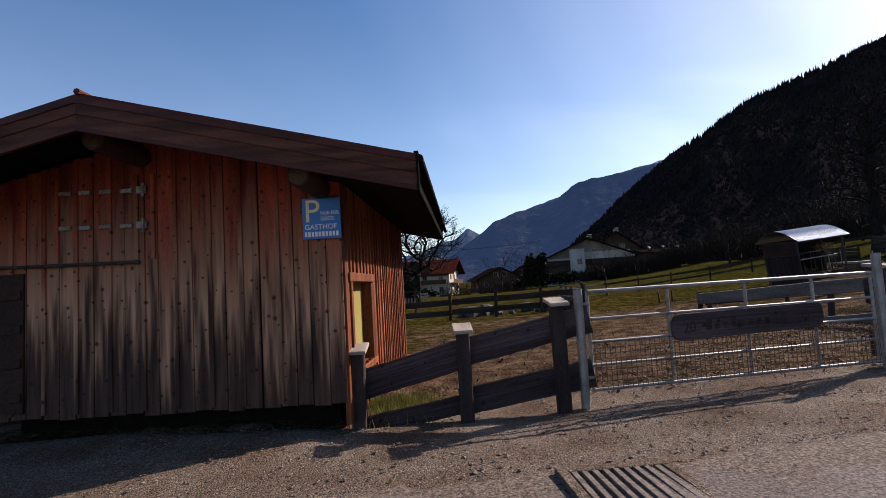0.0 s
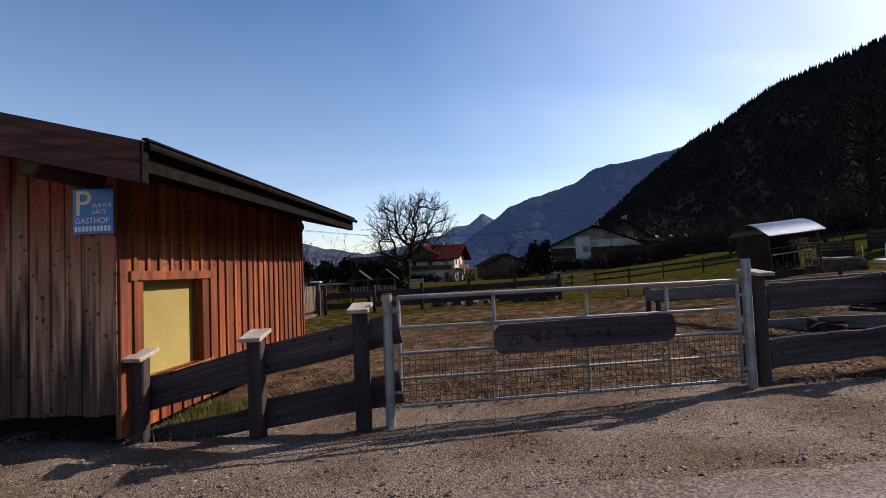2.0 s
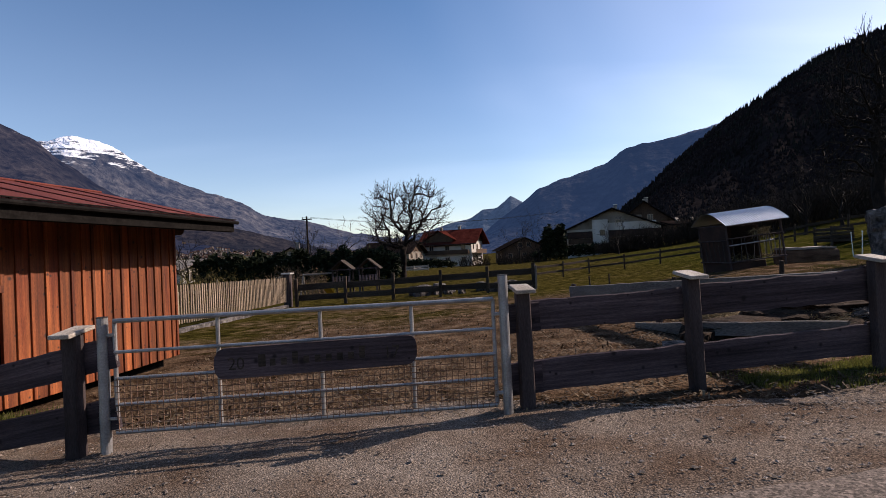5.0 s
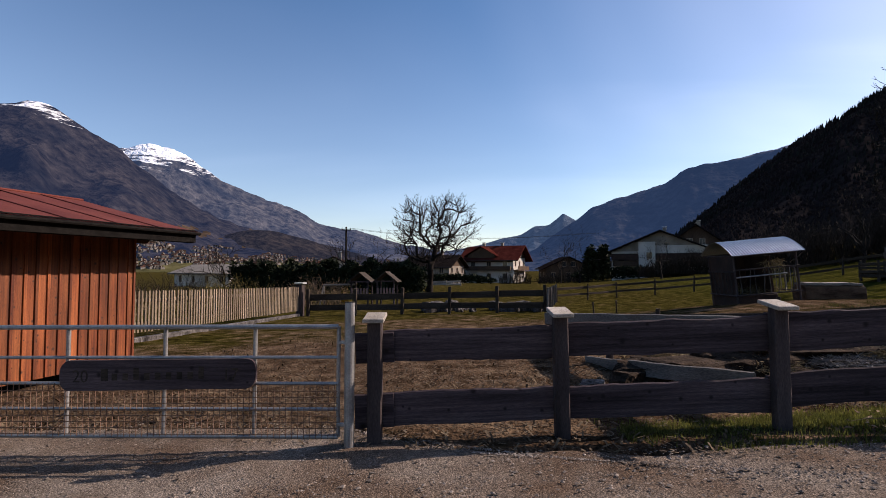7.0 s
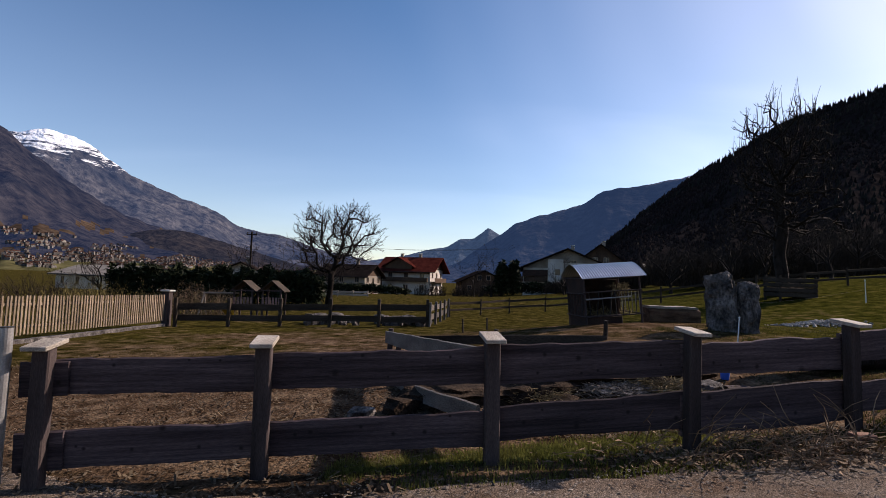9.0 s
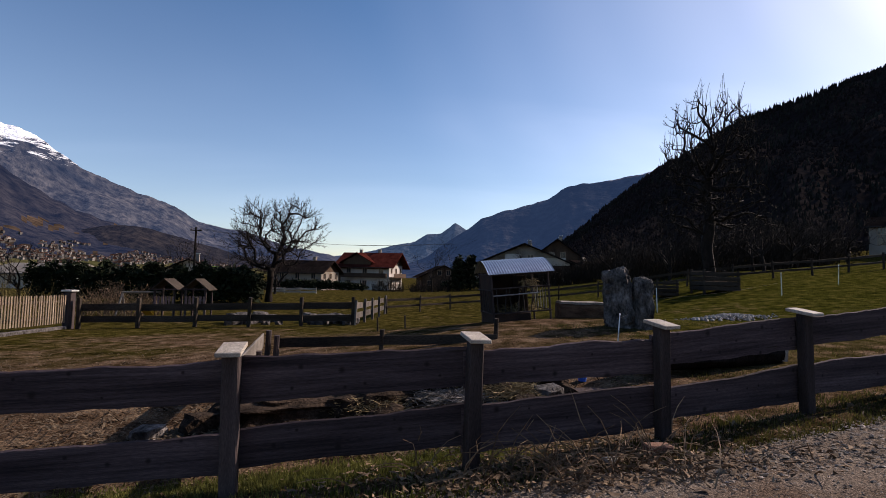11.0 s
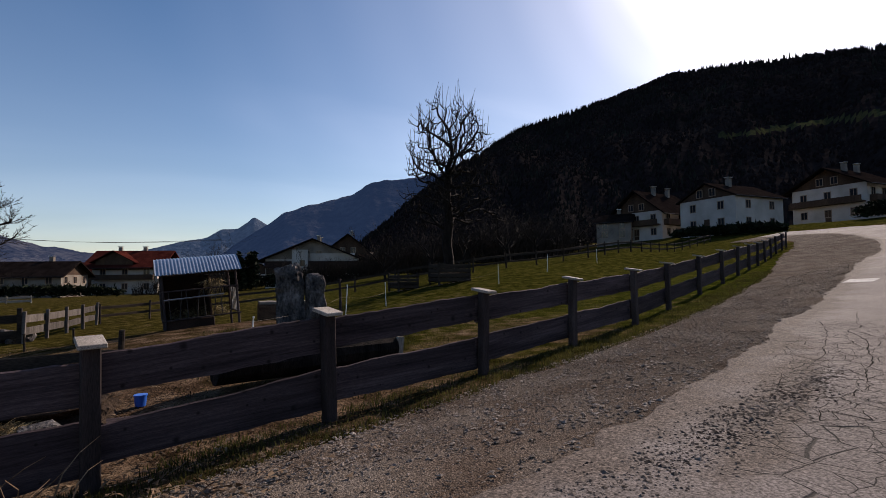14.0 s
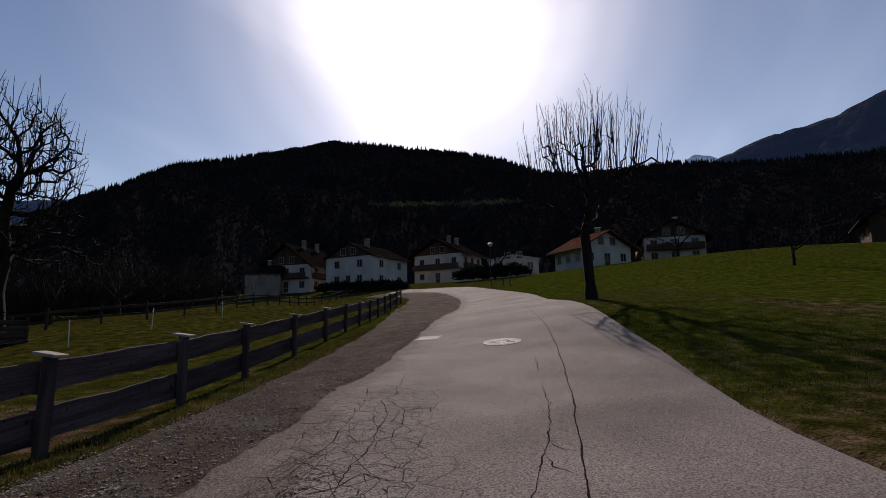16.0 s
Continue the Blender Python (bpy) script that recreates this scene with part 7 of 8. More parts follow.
def leader_tree(x, y, height, seed, label):
    """A tall trunk that runs up through the crown, with crooked limbs and many upright shoots."""
    rs = random.Random(seed)
    t = thing("tree", x, y, land1(x, y) - 0.1, 0, label, "tree")
    k = height / 12.6
    goals = goals_in(rs, 480, (0.2, 0, 8.3 * k), (3.1 * k, 3.0 * k, 3.8 * k), None, 0.75) + goals_in(rs, 170, (0.3, 0, 5.0 * k), (3.9 * k, 3.6 * k, 1.9 * k), None, 0.6)
    goals += goals_in(rs, 24, (3.4 * k, 0.2, 4.2 * k), (1.5, 1.2, 0.7))
    pts, par = colonise(goals, [(0.06 * math.sin(i * 0.9), 0.05 * math.cos(i * 1.1), 0.45 * i) for i in range(17)], 0.36, 0.46, 4.2, rs, 0.22)
    segs = limbs_of(pts, par, [v * (1.3 if p.z < 0.5 else 1.0) for v, p in zip(pipe(pts, par, 0.034, 2.3), pts)])
    ends = set(range(len(pts))) - set(par)
    for i, p in enumerate(pts):
        if p.z < 2.6:
            continue
        if i in ends or rs.random() < 0.3:
            twigs_at(segs, p, 2 if i in ends else 1, 0.75, 0.024, rs, 0.5)
        if p.z > 6.0 and rs.random() < 0.6:
            a, d, ln = p, Vector((rs.gauss(0, 0.12), rs.gauss(0, 0.12), 1)).normalized(), rs.uniform(0.8, 1.9)
            for j in range(4):
                b = a + d * ln / 4
                segs.append((tuple(a), tuple(b), 0.025 * (1 - j / 6), 0.025 * (1 - (j + 1) / 6)))
                a, d = b, (d + Vector((rs.gauss(0, 0.06), rs.gauss(0, 0.06), 0.05))).normalized()
    tree_parts(t, segs, 0.05)


leader_tree(28.0, 31.8, 11.8, 12, "tall bare fruit tree with upright shoots")


def pollard(x, y, height, seed, label):
    """A stout trunk, spreading crooked limbs, and on them long upright shoots with gaps between."""
    rs = random.Random(seed)
    t = thing("tree", x, y, land1(x, y) - 0.1, 0, label, "tree")
    goals = goals_in(rs, 190, (0.1, 0, 6.2), (3.1, 3.1, 2.5), lambda p: p.z > 3.6 + 0.25 * (p.x ** 2 + p.y ** 2) ** 0.5, 0.5) + goals_in(rs, 20, (-0.4, -2.8, 6.2), (1.0, 1.6, 0.8)) + goals_in(rs, 14, (0.2, 2.6, 5.0), (1.0, 1.2, 0.9))
    pts, par = colonise(goals, [(-0.02 * i, 0.015 * i, 0.42 * i) for i in range(9)], 0.33, 0.5, 4.5, rs)
    r = pipe(pts, par, 0.034, 2.1)
    segs = limbs_of(pts, par, [v * (1.3 if p.z < 0.45 else 1.0) for v, p in zip(r, pts)])
    for i, p in enumerate(pts):
        if p.z < 4.4:
            continue
        if rs.random() < 0.2:
            twigs_at(segs, p, 1, 0.7, 0.017, rs, 0.3, None, 1)
        if rs.random() < 0.58:
            out = Vector((p.x, p.y, 0)) * 0.055
            d = Vector((rs.gauss(0, 0.07) + out.x, rs.gauss(0, 0.07) + out.y, 1)).normalized()
            top = height - 0.22 * (p.x ** 2 + p.y ** 2)
            a, ln, w = p, max(top - p.z, 1.2) * rs.uniform(0.55, 1.0), rs.uniform(0.02, 0.034)
            for j in range(7):
                b = a + d * ln / 7
                segs.append((tuple(a), tuple(b), w * (1 - j / 9), w * (1 - (j + 1) / 9)))
                if j > 1 and rs.random() < 0.45:
                    e = (d + Vector((rs.gauss(0, 0.3), rs.gauss(0, 0.3), 0))).normalized() * rs.uniform(0.25, 0.7)
                    segs.append((tuple(b), tuple(b + e), 0.011, 0.006))
                a, d = b, (d + Vector((rs.gauss(0, 0.035), rs.gauss(0, 0.035), 0.02))).normalized()
    tree_parts(t, segs, 0.05)


pollard(42.9, 8.6, 10.9, 4, "pollarded bare tree with long upright shoots on the meadow")
bare_tree(69.9, -2.8, 7.5, 23, "small bare tree on the meadow", 0.3, 0.14, 5, 3, 0.9, 0.1, 0.22, 0.4, 1.0, thin=0.02)
for i, (x, y, h) in enumerate(((-13.5, 66, 8.0), (-16.5, 62, 6.5), (12, 104, 12), (-9, 72, 6), (-6, 60, 5.5), (15, 96, 9), (24, 74, 6), (-21.5, 44, 5.0))):
    bare_tree(x, y, h, 40 + i, "bare garden tree in front of the houses", 0.3, 0.15, 5, 3, 0.85, 0.1, 0.22, 0.5, 1.0, "garden trees", thin=0.022)
for i, (x, y, h) in enumerate(((33, 47, 7), (38, 50, 8), (44, 52, 7), (50, 55, 9), (57, 60, 8), (64, 64, 9), (30, 52, 6), (41, 46, 6))):
    bare_tree(x, y, h, 70 + i, "dark bare tree at the foot of the hill", 0.28, 0.16, 6, 3, 0.9, 0.1, 0.22, 0.5, 1.1, "trees behind the pasture", thin=0.024)
for i, (x, y, h) in enumerate(((104, 8, 10), (108, -6, 12), (100, -18, 11), (118, -14, 14), (96, 36, 8), (116, 2, 13))):
    bare_tree(x, y, h, 90 + i, "dark bare tree among the houses", 0.3, 0.2, 6, 3, 0.9, 0.1, 0.22, 0.5, 1.2, "trees above the meadow", thin=0.03)


def clump(name, x, y, w, d, h, count, mat, label, category, size=0.2, peaks=0, kind="", group="", rz=0.0):
    """A bush or hedge of many small leaf tufts, uneven on top."""
    z, verts, faces = land1(x, y), [], []
    for k in range(count):
        u, v, t = rng.uniform(-1, 1), rng.uniform(-1, 1), rng.random() ** 0.7
        px, py = u * w / 2, v * d / 2
        top = h * (0.72 + 0.2 * noise.noise((px * 0.9 + x, py * 0.9, 2.0)) + (0.28 * abs(math.sin(px * peaks)) if peaks else 0.25 * (1 - u * u)))
        pz = t * top
        sh = 1 - 0.45 * max(0, pz / top - 0.5) if peaks else math.sqrt(max(0.05, 1 - (pz / top - 0.3) ** 2))
        c, e = np.array((px * (1 if peaks else sh), py * sh, pz)), rng.normal(0, 1, (3, 3)) * size
        e[:, 2] = np.abs(e[:, 2]) * 1.3
        n0 = len(verts)
        verts.extend((c + e[0], c + e[1], c + e[2]))
        faces.append((n0, n0 + 1, n0 + 2))
    ob = new(name, mesh_of(name, verts, faces, mat))
    ob.matrix_basis = pose(x, y, z, 0, 0, rz)
    return tagged(ob, label, category, group, kind)


clump("hedge", -12.5, 45.0, 17, 1.8, 3.0, 12000, M_HEDGE, "dark clipped thuja hedge with pointed tops", "hedge", 0.16, 1.6, rz=6)
clump("hedge", 95.2, 36.5, 2.0, 15, 1.7, 3000, M_HEDGE, "dark clipped hedge below the low white building", "hedge", 0.3, 0.0, rz=-10)
clump("hedge", 84.5, 55, 1.6, 16, 1.3, 2600, M_HEDGE, "dark low hedge in front of the white house", "hedge", 0.3, 0.0, rz=20)
clump("hedge", -4.5, 44.0, 4.5, 1.6, 2.9, 3600, M_HEDGE, "dark clipped thuja hedge with pointed tops", "hedge", 0.16, 1.6)


def brush(name, x, y, w, d, h, stems, mat, label, category, r=0.02, group="", rz=0.0):
    """A leafless bush: many thin stems that fan out and fork."""
    segs = []
    for k in range(stems):
        p = np.array((rng.uniform(-0.5, 0.5) * w, rng.uniform(-0.5, 0.5) * d, 0.0))
        v = np.array((rng.normal(0, 0.3), rng.normal(0, 0.3), 1.0))
        ln, rr = h * rng.uniform(0.5, 1.0) * (1 - 0.4 * abs(2 * p[0] / w) ** 2), r
        for i in range(4):
            v = v + rng.normal(0, 0.16, 3)
            v /= np.linalg.norm(v)
            q = p + v * ln / 4
            segs.append((tuple(p), tuple(q), rr, rr * 0.75))
            for _ in range(2 if i else 0):
                e = v + rng.normal(0, 0.5, 3)
                e = q + e / np.linalg.norm(e) * ln * rng.uniform(0.12, 0.35)
                segs.append((tuple(q), tuple(e), rr * 0.6, rr * 0.3))
            p, rr = q, rr * 0.75
    v, f = tubes(segs, 3)
    ob = new(name, mesh_of(name, v, f, mat))
    ob.matrix_basis = pose(x, y, land1(x, y), 0, 0, rz)
    return tagged(ob, label, category, group)


for x, y, w, h in ((36, 58, 12, 4.5), (46, 60, 14, 5.5), (57, 66, 14, 6.5), (67, 77, 12, 7.0), (78, 86, 14, 6)):
    brush("thicket", x, y, w, 6, h, 420, M_BRUSH, "dark leafless thicket at the foot of the hill", "thicket", 0.06, "thickets", 18)
for x, y, w, h in ((31, 80, 12, 3.4), (39, 77, 11, 4.0), (27, 84, 8, 2.6)):
    brush("thicket", x, y, w, 4, h, 520, M_BRUSH, "dark leafless thicket beside the farmhouse", "thicket", 0.06, "thickets by the farmhouse", -20)
brush("shrub", -11.5, 30.0, 6, 3, 2.4, 240, M_SHRUB, "yellowish willow shrub behind the picket fence", "shrub", 0.02)
brush("shrub", -8.0, 34.5, 5, 3, 2.2, 200, M_STALK, "russet bare shrub behind the picket fence", "shrub", 0.02)
brush("shrub", -17.0, 27.0, 6, 4, 1.9, 150, M_STALK, "brown bare shrub behind the picket fence", "shrub", 0.022)
brush("shrub", -22.0, 38.0, 9, 4, 2.6, 220, M_BRUSH, "dark bare shrub behind the picket fence", "shrub", 0.025)
for x, y, h in ((17.0, 97, 6.2), (19.2, 98, 6.8)):
    clump("cypress", x, y, 2.4, 2.4, h, 1500, M_HEDGE, "dark columnar cypress beside the house", "cypress", 0.28, 0, group="cypresses")


clump("hedge", -12, 104, 22, 1.6, 1.7, 2600, M_HEDGE, "dark low hedge in front of the white house", "hedge", 0.3, 0.0, rz=14)
clump("hedge", 24, 100, 20, 1.6, 1.9, 2400, M_HEDGE, "dark low hedge in front of the farmhouse", "hedge", 0.3, 0.0, rz=-8)
for x, y, w, h in ((2.5, 112, 7, 3.0), (10.5, 108, 6, 2.6), (-24, 108, 8, 3.2), (16, 112, 6, 3.4)):
    brush("shrub", x, y, w, 3, h, 160, M_BRUSH, "dark bare garden shrub beside the houses", "shrub", 0.05, "garden shrubs")


# ---- houses ----
def house(x, y, rz, w, d, eave, ridge, base, wall, gable, roof_mat, label, floors=2, bays=4, side_bays=3, balcony=False, chimneys=1, over=1.0, clad=False, group="houses", name="house"):
    """Local axes: the gable faces -y, the eaves run along y."""
    h = thing(name, x, y, base, rz, label, "house", group)
    bm = bmesh.new()
    box(bm, -w / 2, w / 2, -d / 2, d / 2, -3.0, eave)
    body = part("wall", bm, wall, h)
    for s in (-1, 1):
        bm = bmesh.new()
        y0 = s * d / 2
        v = [bm.verts.new(p) for p in ((-w / 2, y0 - 0.08 * s, eave), (w / 2, y0 - 0.08 * s, eave), (0, y0 - 0.08 * s, ridge), (-w / 2, y0 + 0.04 * s, eave), (w / 2, y0 + 0.04 * s, eave), (0, y0 + 0.04 * s, ridge))]
        for f in ((0, 1, 2), (3, 5, 4), (0, 3, 4, 1), (1, 4, 5, 2), (2, 5, 3, 0)):
            bm.faces.new([v[i] for i in f])
        bmesh.ops.recalc_face_normals(bm, faces=bm.faces)
        part("gable", bm, gable, h)
    slope = (ridge - eave) / (w / 2)
    for s in (-1, 1):
        bm = bmesh.new()
        ex, ez = s * (w / 2 + over), eave - slope * over
        v = [bm.verts.new(p) for p in ((0, -d / 2 - over, ridge + 0.25), (ex, -d / 2 - over, ez + 0.25), (ex, d / 2 + over, ez + 0.25), (0, d / 2 + over, ridge + 0.25),
                                       (0, -d / 2 - over, ridge), (ex, -d / 2 - over, ez), (ex, d / 2 + over, ez), (0, d / 2 + over, ridge))]
        for f in ((0, 1, 2, 3), (7, 6, 5, 4), (0, 4, 5, 1), (1, 5, 6, 2), (2, 6, 7, 3), (3, 7, 4, 0)):
            bm.faces.new([v[i] for i in f])
        bmesh.ops.recalc_face_normals(bm, faces=bm.faces)
        rf = part("roof", bm, roof_mat, h)
        bm = bmesh.new()
        tube(bm, (ex, -d / 2 - over, ez + 0.12), (ex, d / 2 + over, ez + 0.12), 0.09, n=6)
        part("gutter", bm, M_IRON, rf)
    for k in range(chimneys):
        bm = bmesh.new()
        cy = -d * 0.15 + k * d * 0.4
        box(bm, 0.5, 1.2, cy, cy + 0.7, ridge - 0.9, ridge + 1.1)
        c = part("chimney", bm, M_OLDRENDER, h)
        bm = bmesh.new()
        box(bm, 0.38, 1.32, cy - 0.12, cy + 0.82, ridge + 1.25, ridge + 1.33)
        part("chimney_cover", bm, M_STEEL, c, "bright sheet-metal cover")
    fh = eave / floors

    def window(px, py, pz, face):
        rot = {"f": 0, "r": 90, "l": -90, "b": 180}[face]
        m = pose(px, py, pz, 0, 0, rot)
        bm = bmesh.new()
        for a, b, c, e in ((-0.6, 0.6, 0.6, 0.7), (-0.6, 0.6, -0.7, -0.6), (-0.6, -0.5, -0.6, 0.6), (0.5, 0.6, -0.6, 0.6), (-0.03, 0.03, -0.6, 0.6)):
            box(bm, a, b, -0.07, 0.02, c, e)
        wn = part("window", bm, M_FRAME, h)
        wn.matrix_basis = m
        bm = bmesh.new()
        box(bm, -0.5, 0.5, -0.02, 0.01, -0.6, 0.6)
        part("pane", bm, M_PANE, wn)

    for fl in range(floors):
        for i in range(bays):
            window(-w / 2 + w * (i + 0.5) / bays, -d / 2, fh * (fl + 0.52), "f")
        for i in range(side_bays):
            yy = -d / 2 + d * (i + 0.5) / side_bays
            window(w / 2, yy, fh * (fl + 0.52), "r")
            window(-w / 2, yy, fh * (fl + 0.52), "l")
    if w > 9:
        window(-1.2, -d / 2 - 0.05, eave + 1.0, "f")
        window(1.2, -d / 2 - 0.05, eave + 1.0, "f")
    if balcony:
        for fl in range(1, floors):
            bm = bmesh.new()
            box(bm, -w / 2 + 0.3, w / 2 - 0.3, -d / 2 - 1.2, -d / 2, fh * fl - 0.1, fh * fl + 0.1)
            b = part("balcony", bm, M_CHALET, h, "dark wooden balcony")
            bm = bmesh.new()
            box(bm, -w / 2 + 0.3, w / 2 - 0.3, -d / 2 - 1.22, -d / 2 - 1.15, fh * fl + 0.1, fh * fl + 1.0)
            part("balustrade", bm, M_CHALET, b)
            for s in (-1, 1):
                bm = bmesh.new()
                box(bm, min(s * w / 2, s * (w / 2 + 1.1)), max(s * w / 2, s * (w / 2 + 1.1)), -d / 2 + 0.5, d / 2 - 0.5, fh * fl - 0.1, fh * fl + 1.0)
                part("side_balcony", bm, M_CHALET, h, "dark wooden balcony")
    if clad:
        for s in (-1, 1):
            bm = bmesh.new()
            box(bm, s * w / 2 - 0.06, s * w / 2 + 0.06, -d / 2 + 0.1, d / 2 - 0.1, eave * 0.82, eave + 0.2)
            part("cladding", bm, M_CHALET, h, "dark boarding under the eaves")
    bm = bmesh.new()
    box(bm, -0.5, 0.5, -d / 2 - 0.05, -d / 2 + 0.05, 0, 2.1)
    part("door", bm, M_CHALET, h, "dark wooden door")
    return h


red_house = house(-3.6, 135.0, 76, 11, 13, 6.4, 9.4, -1.3, M_PLASTER, M_CHALET, M_TILE, "white rendered house with a red tiled roof", 2, 3, 3, True, 2, 1.7, True)


def cross_gable(h, side, w, d, y, eave, ridge, run):
    """A boarded dormer gable across one slope of a roof."""
    bm = bmesh.new()
    x0, x1 = side * w / 2, side * (w / 2 - run)
    ring = [(y - d / 2, eave - 0.3), (y + d / 2, eave - 0.3), (y + d / 2, eave + 0.5), (y, ridge), (y - d / 2, eave + 0.5)]
    a = [bm.verts.new((x0 + side * 0.5, py, pz)) for py, pz in ring]
    b = [bm.verts.new((x1, py, pz)) for py, pz in ring]
    bm.faces.new(a)
    bm.faces.new(b[::-1])
    for i in range(5):
        bm.faces.new((a[i], b[i], b[(i + 1) % 5], a[(i + 1) % 5]))
    bmesh.ops.recalc_face_normals(bm, faces=bm.faces)
    g = part("dormer", bm, M_CHALET, h, "dark boarded dormer gable")
    for s in (-1, 1):
        bm = bmesh.new()
        q = [bm.verts.new(v) for v in ((x0 + side * 1.4, y, ridge + 0.12), (x0 + side * 1.4, y + s * (d / 2 + 0.8), eave + 0.1), (x1, y + s * (d / 2 + 0.8), eave + 0.1), (x1, y, ridge + 0.12))]
        r = [bm.verts.new(v.co + Vector((0, 0, 0.16))) for v in q]
        bm.faces.new(q)
        bm.faces.new(r[::-1])
        for i in range(4):
            bm.faces.new((q[i], r[i], r[(i + 1) % 4], q[(i + 1) % 4]))
        bmesh.ops.recalc_face_normals(bm, faces=bm.faces)
        part("dormer_roof", bm, M_TILE, g, "red tiled dormer roof")


cross_gable(red_house, -1, 11, 7.4, 1.9, 6.6, 9.1, 5.0)
farmhouse = house(33, 114, -13, 18.5, 14, 5.8, 9.7, -0.1, M_PLASTER, M_OLDRENDER, M_BROWNTILE, "white farmhouse with a broad dark roof and wooden balconies", 2, 5, 3, True, 2, 1.6)
bm = bmesh.new()
box(bm, -4.0, -0.9, -8.3, -6.9, -1.0, 7.6)
bay = part("bay", bm, M_PLASTER, farmhouse, "white rendered bay beside the balconies")
for zz in (1.6, 4.9):
    bm = bmesh.new()
    box(bm, -2.5, -1.5, -8.34, -8.28, zz - 0.6, zz + 0.6, bevel=0.01)
    part("window", bm, M_PANE, bay, "dark window")
bm = bmesh.new()
box(bm, -0.9, 8.4, -7.12, -7.05, 5.6, 6.9)
part("window_band", bm, M_PLASTER, farmhouse, "pale wall panel under the roof")
for x0, x1 in ((-9.2, -4.02), (-0.88, 9.2)):
    bm = bmesh.new()
    box(bm, x0, x1, -8.5, -7.13, 3.95, 4.1)
    box(bm, x0, x1, -8.5, -8.4, 4.1, 5.3)
    part("balcony", bm, M_DARKWOOD, farmhouse, "dark wooden upper balcony")
house(42, 122, -13, 12, 12, 7.0, 11.5, 0.0, M_CHALET, M_CHALET, M_BROWNTILE, "dark wooden chalet behind the farmhouse", 2, 3, 3, False, 2, 1.2)
house(-17.5, 122, 75, 9, 12, 4.2, 6.6, -1.3, M_OLDRENDER, M_CHALET, M_BROWNTILE, "small white house with a faded red-brown roof", 2, 3, 3, False, 1)
house(-11.5, 150, 70, 9, 12, 4.4, 7.2, -1.3, M_CHALET, M_CHALET, M_TILE, "brown wooden house with a reddish roof", 2, 3, 3, True, 1)
house(14.5, 142, 10, 12, 10, 3.8, 6.6, -1.3, M_CHALET, M_CHALET, M_BROWNTILE, "low brown wooden barn between the houses", 1, 3, 2, False, 0)
house(-34, 100, 15, 8, 8, 3.4, 5.4, -1.0, M_PLASTER, M_PLASTER, M_BROWNTILE, "low white cottage behind the hedge", 1, 2, 2, False, 1)
house(-54, 90, 62, 8, 22, 2.6, 4.0, -1.2, M_PLASTER, M_CHALET, M_OLDRENDER, "long low white shed with a grey roof", 1, 2, 4, False, 0)
house(23.5, 150, -5, 9, 9, 4.5, 7, -1.3, M_PLASTER, M_CHALET, M_BROWNTILE, "white house far behind the cypresses", 2, 3, 3, True, 1)
house(94.0, 61.2, -90, 10.4, 11.5, 5.5, 8.0, 8.75, M_PLASTER, M_CHALET, M_BROWNTILE, "plain white two-storey house at the bend", 2, 2, 2, False, 1, 0.5, group="houses at the bend")
house(95.5, 79, -80, 11, 12, 5.4, 9.6, 8.6, M_PLASTER, M_CHALET, M_BROWNTILE, "white chalet with a dark wooden gable", 2, 3, 3, True, 2, 1.2, group="houses at the bend")
house(87.6, 81.6, 38, 5.6, 6.5, 3.4, 4.9, 8.9, M_OLDRENDER, M_CHALET, M_BROWNTILE, "small pale house with a dark roof", 2, 2, 2, False, 1, 0.6, group="houses at the bend")
house(116.8, 56, -92, 12.2, 9, 6.4, 9.6, 10.5, M_PLASTER, M_CHALET, M_BROWNTILE, "large white chalet with dark balconies", 2, 3, 3, True, 2, 1.3, group="houses at the bend")
house(116, 40, -70, 10, 6, 2.5, 3.4, 12.0, M_PLASTER, M_PLASTER, M_CONCRETE, "low white building with a flat pale roof", 1, 3, 2, False, 0, 0.4, group="houses at the bend")
house(107, 22.0, -40, 10, 8, 3.6, 6.2, 10.8, M_PLASTER, M_PLASTER, M_FADEDTILE, "house with a faded red roof above the meadow", 1, 3, 3, False, 1, 1.2, group="houses above the meadow")
house(119, 10, -80, 10, 10, 4.6, 7.4, 12.0, M_PLASTER, M_CHALET, M_BROWNTILE, "dark-roofed white chalet above the meadow", 2, 3, 3, True, 1, 1.2, group="houses above the meadow")
house(108, -22, -95, 12, 10, 4.0, 7.5, 11.4, M_CHALET, M_CHALET, M_BROWNTILE, "dark wooden barn above the meadow", 1, 2, 2, False, 0, 1.2, group="houses above the meadow")


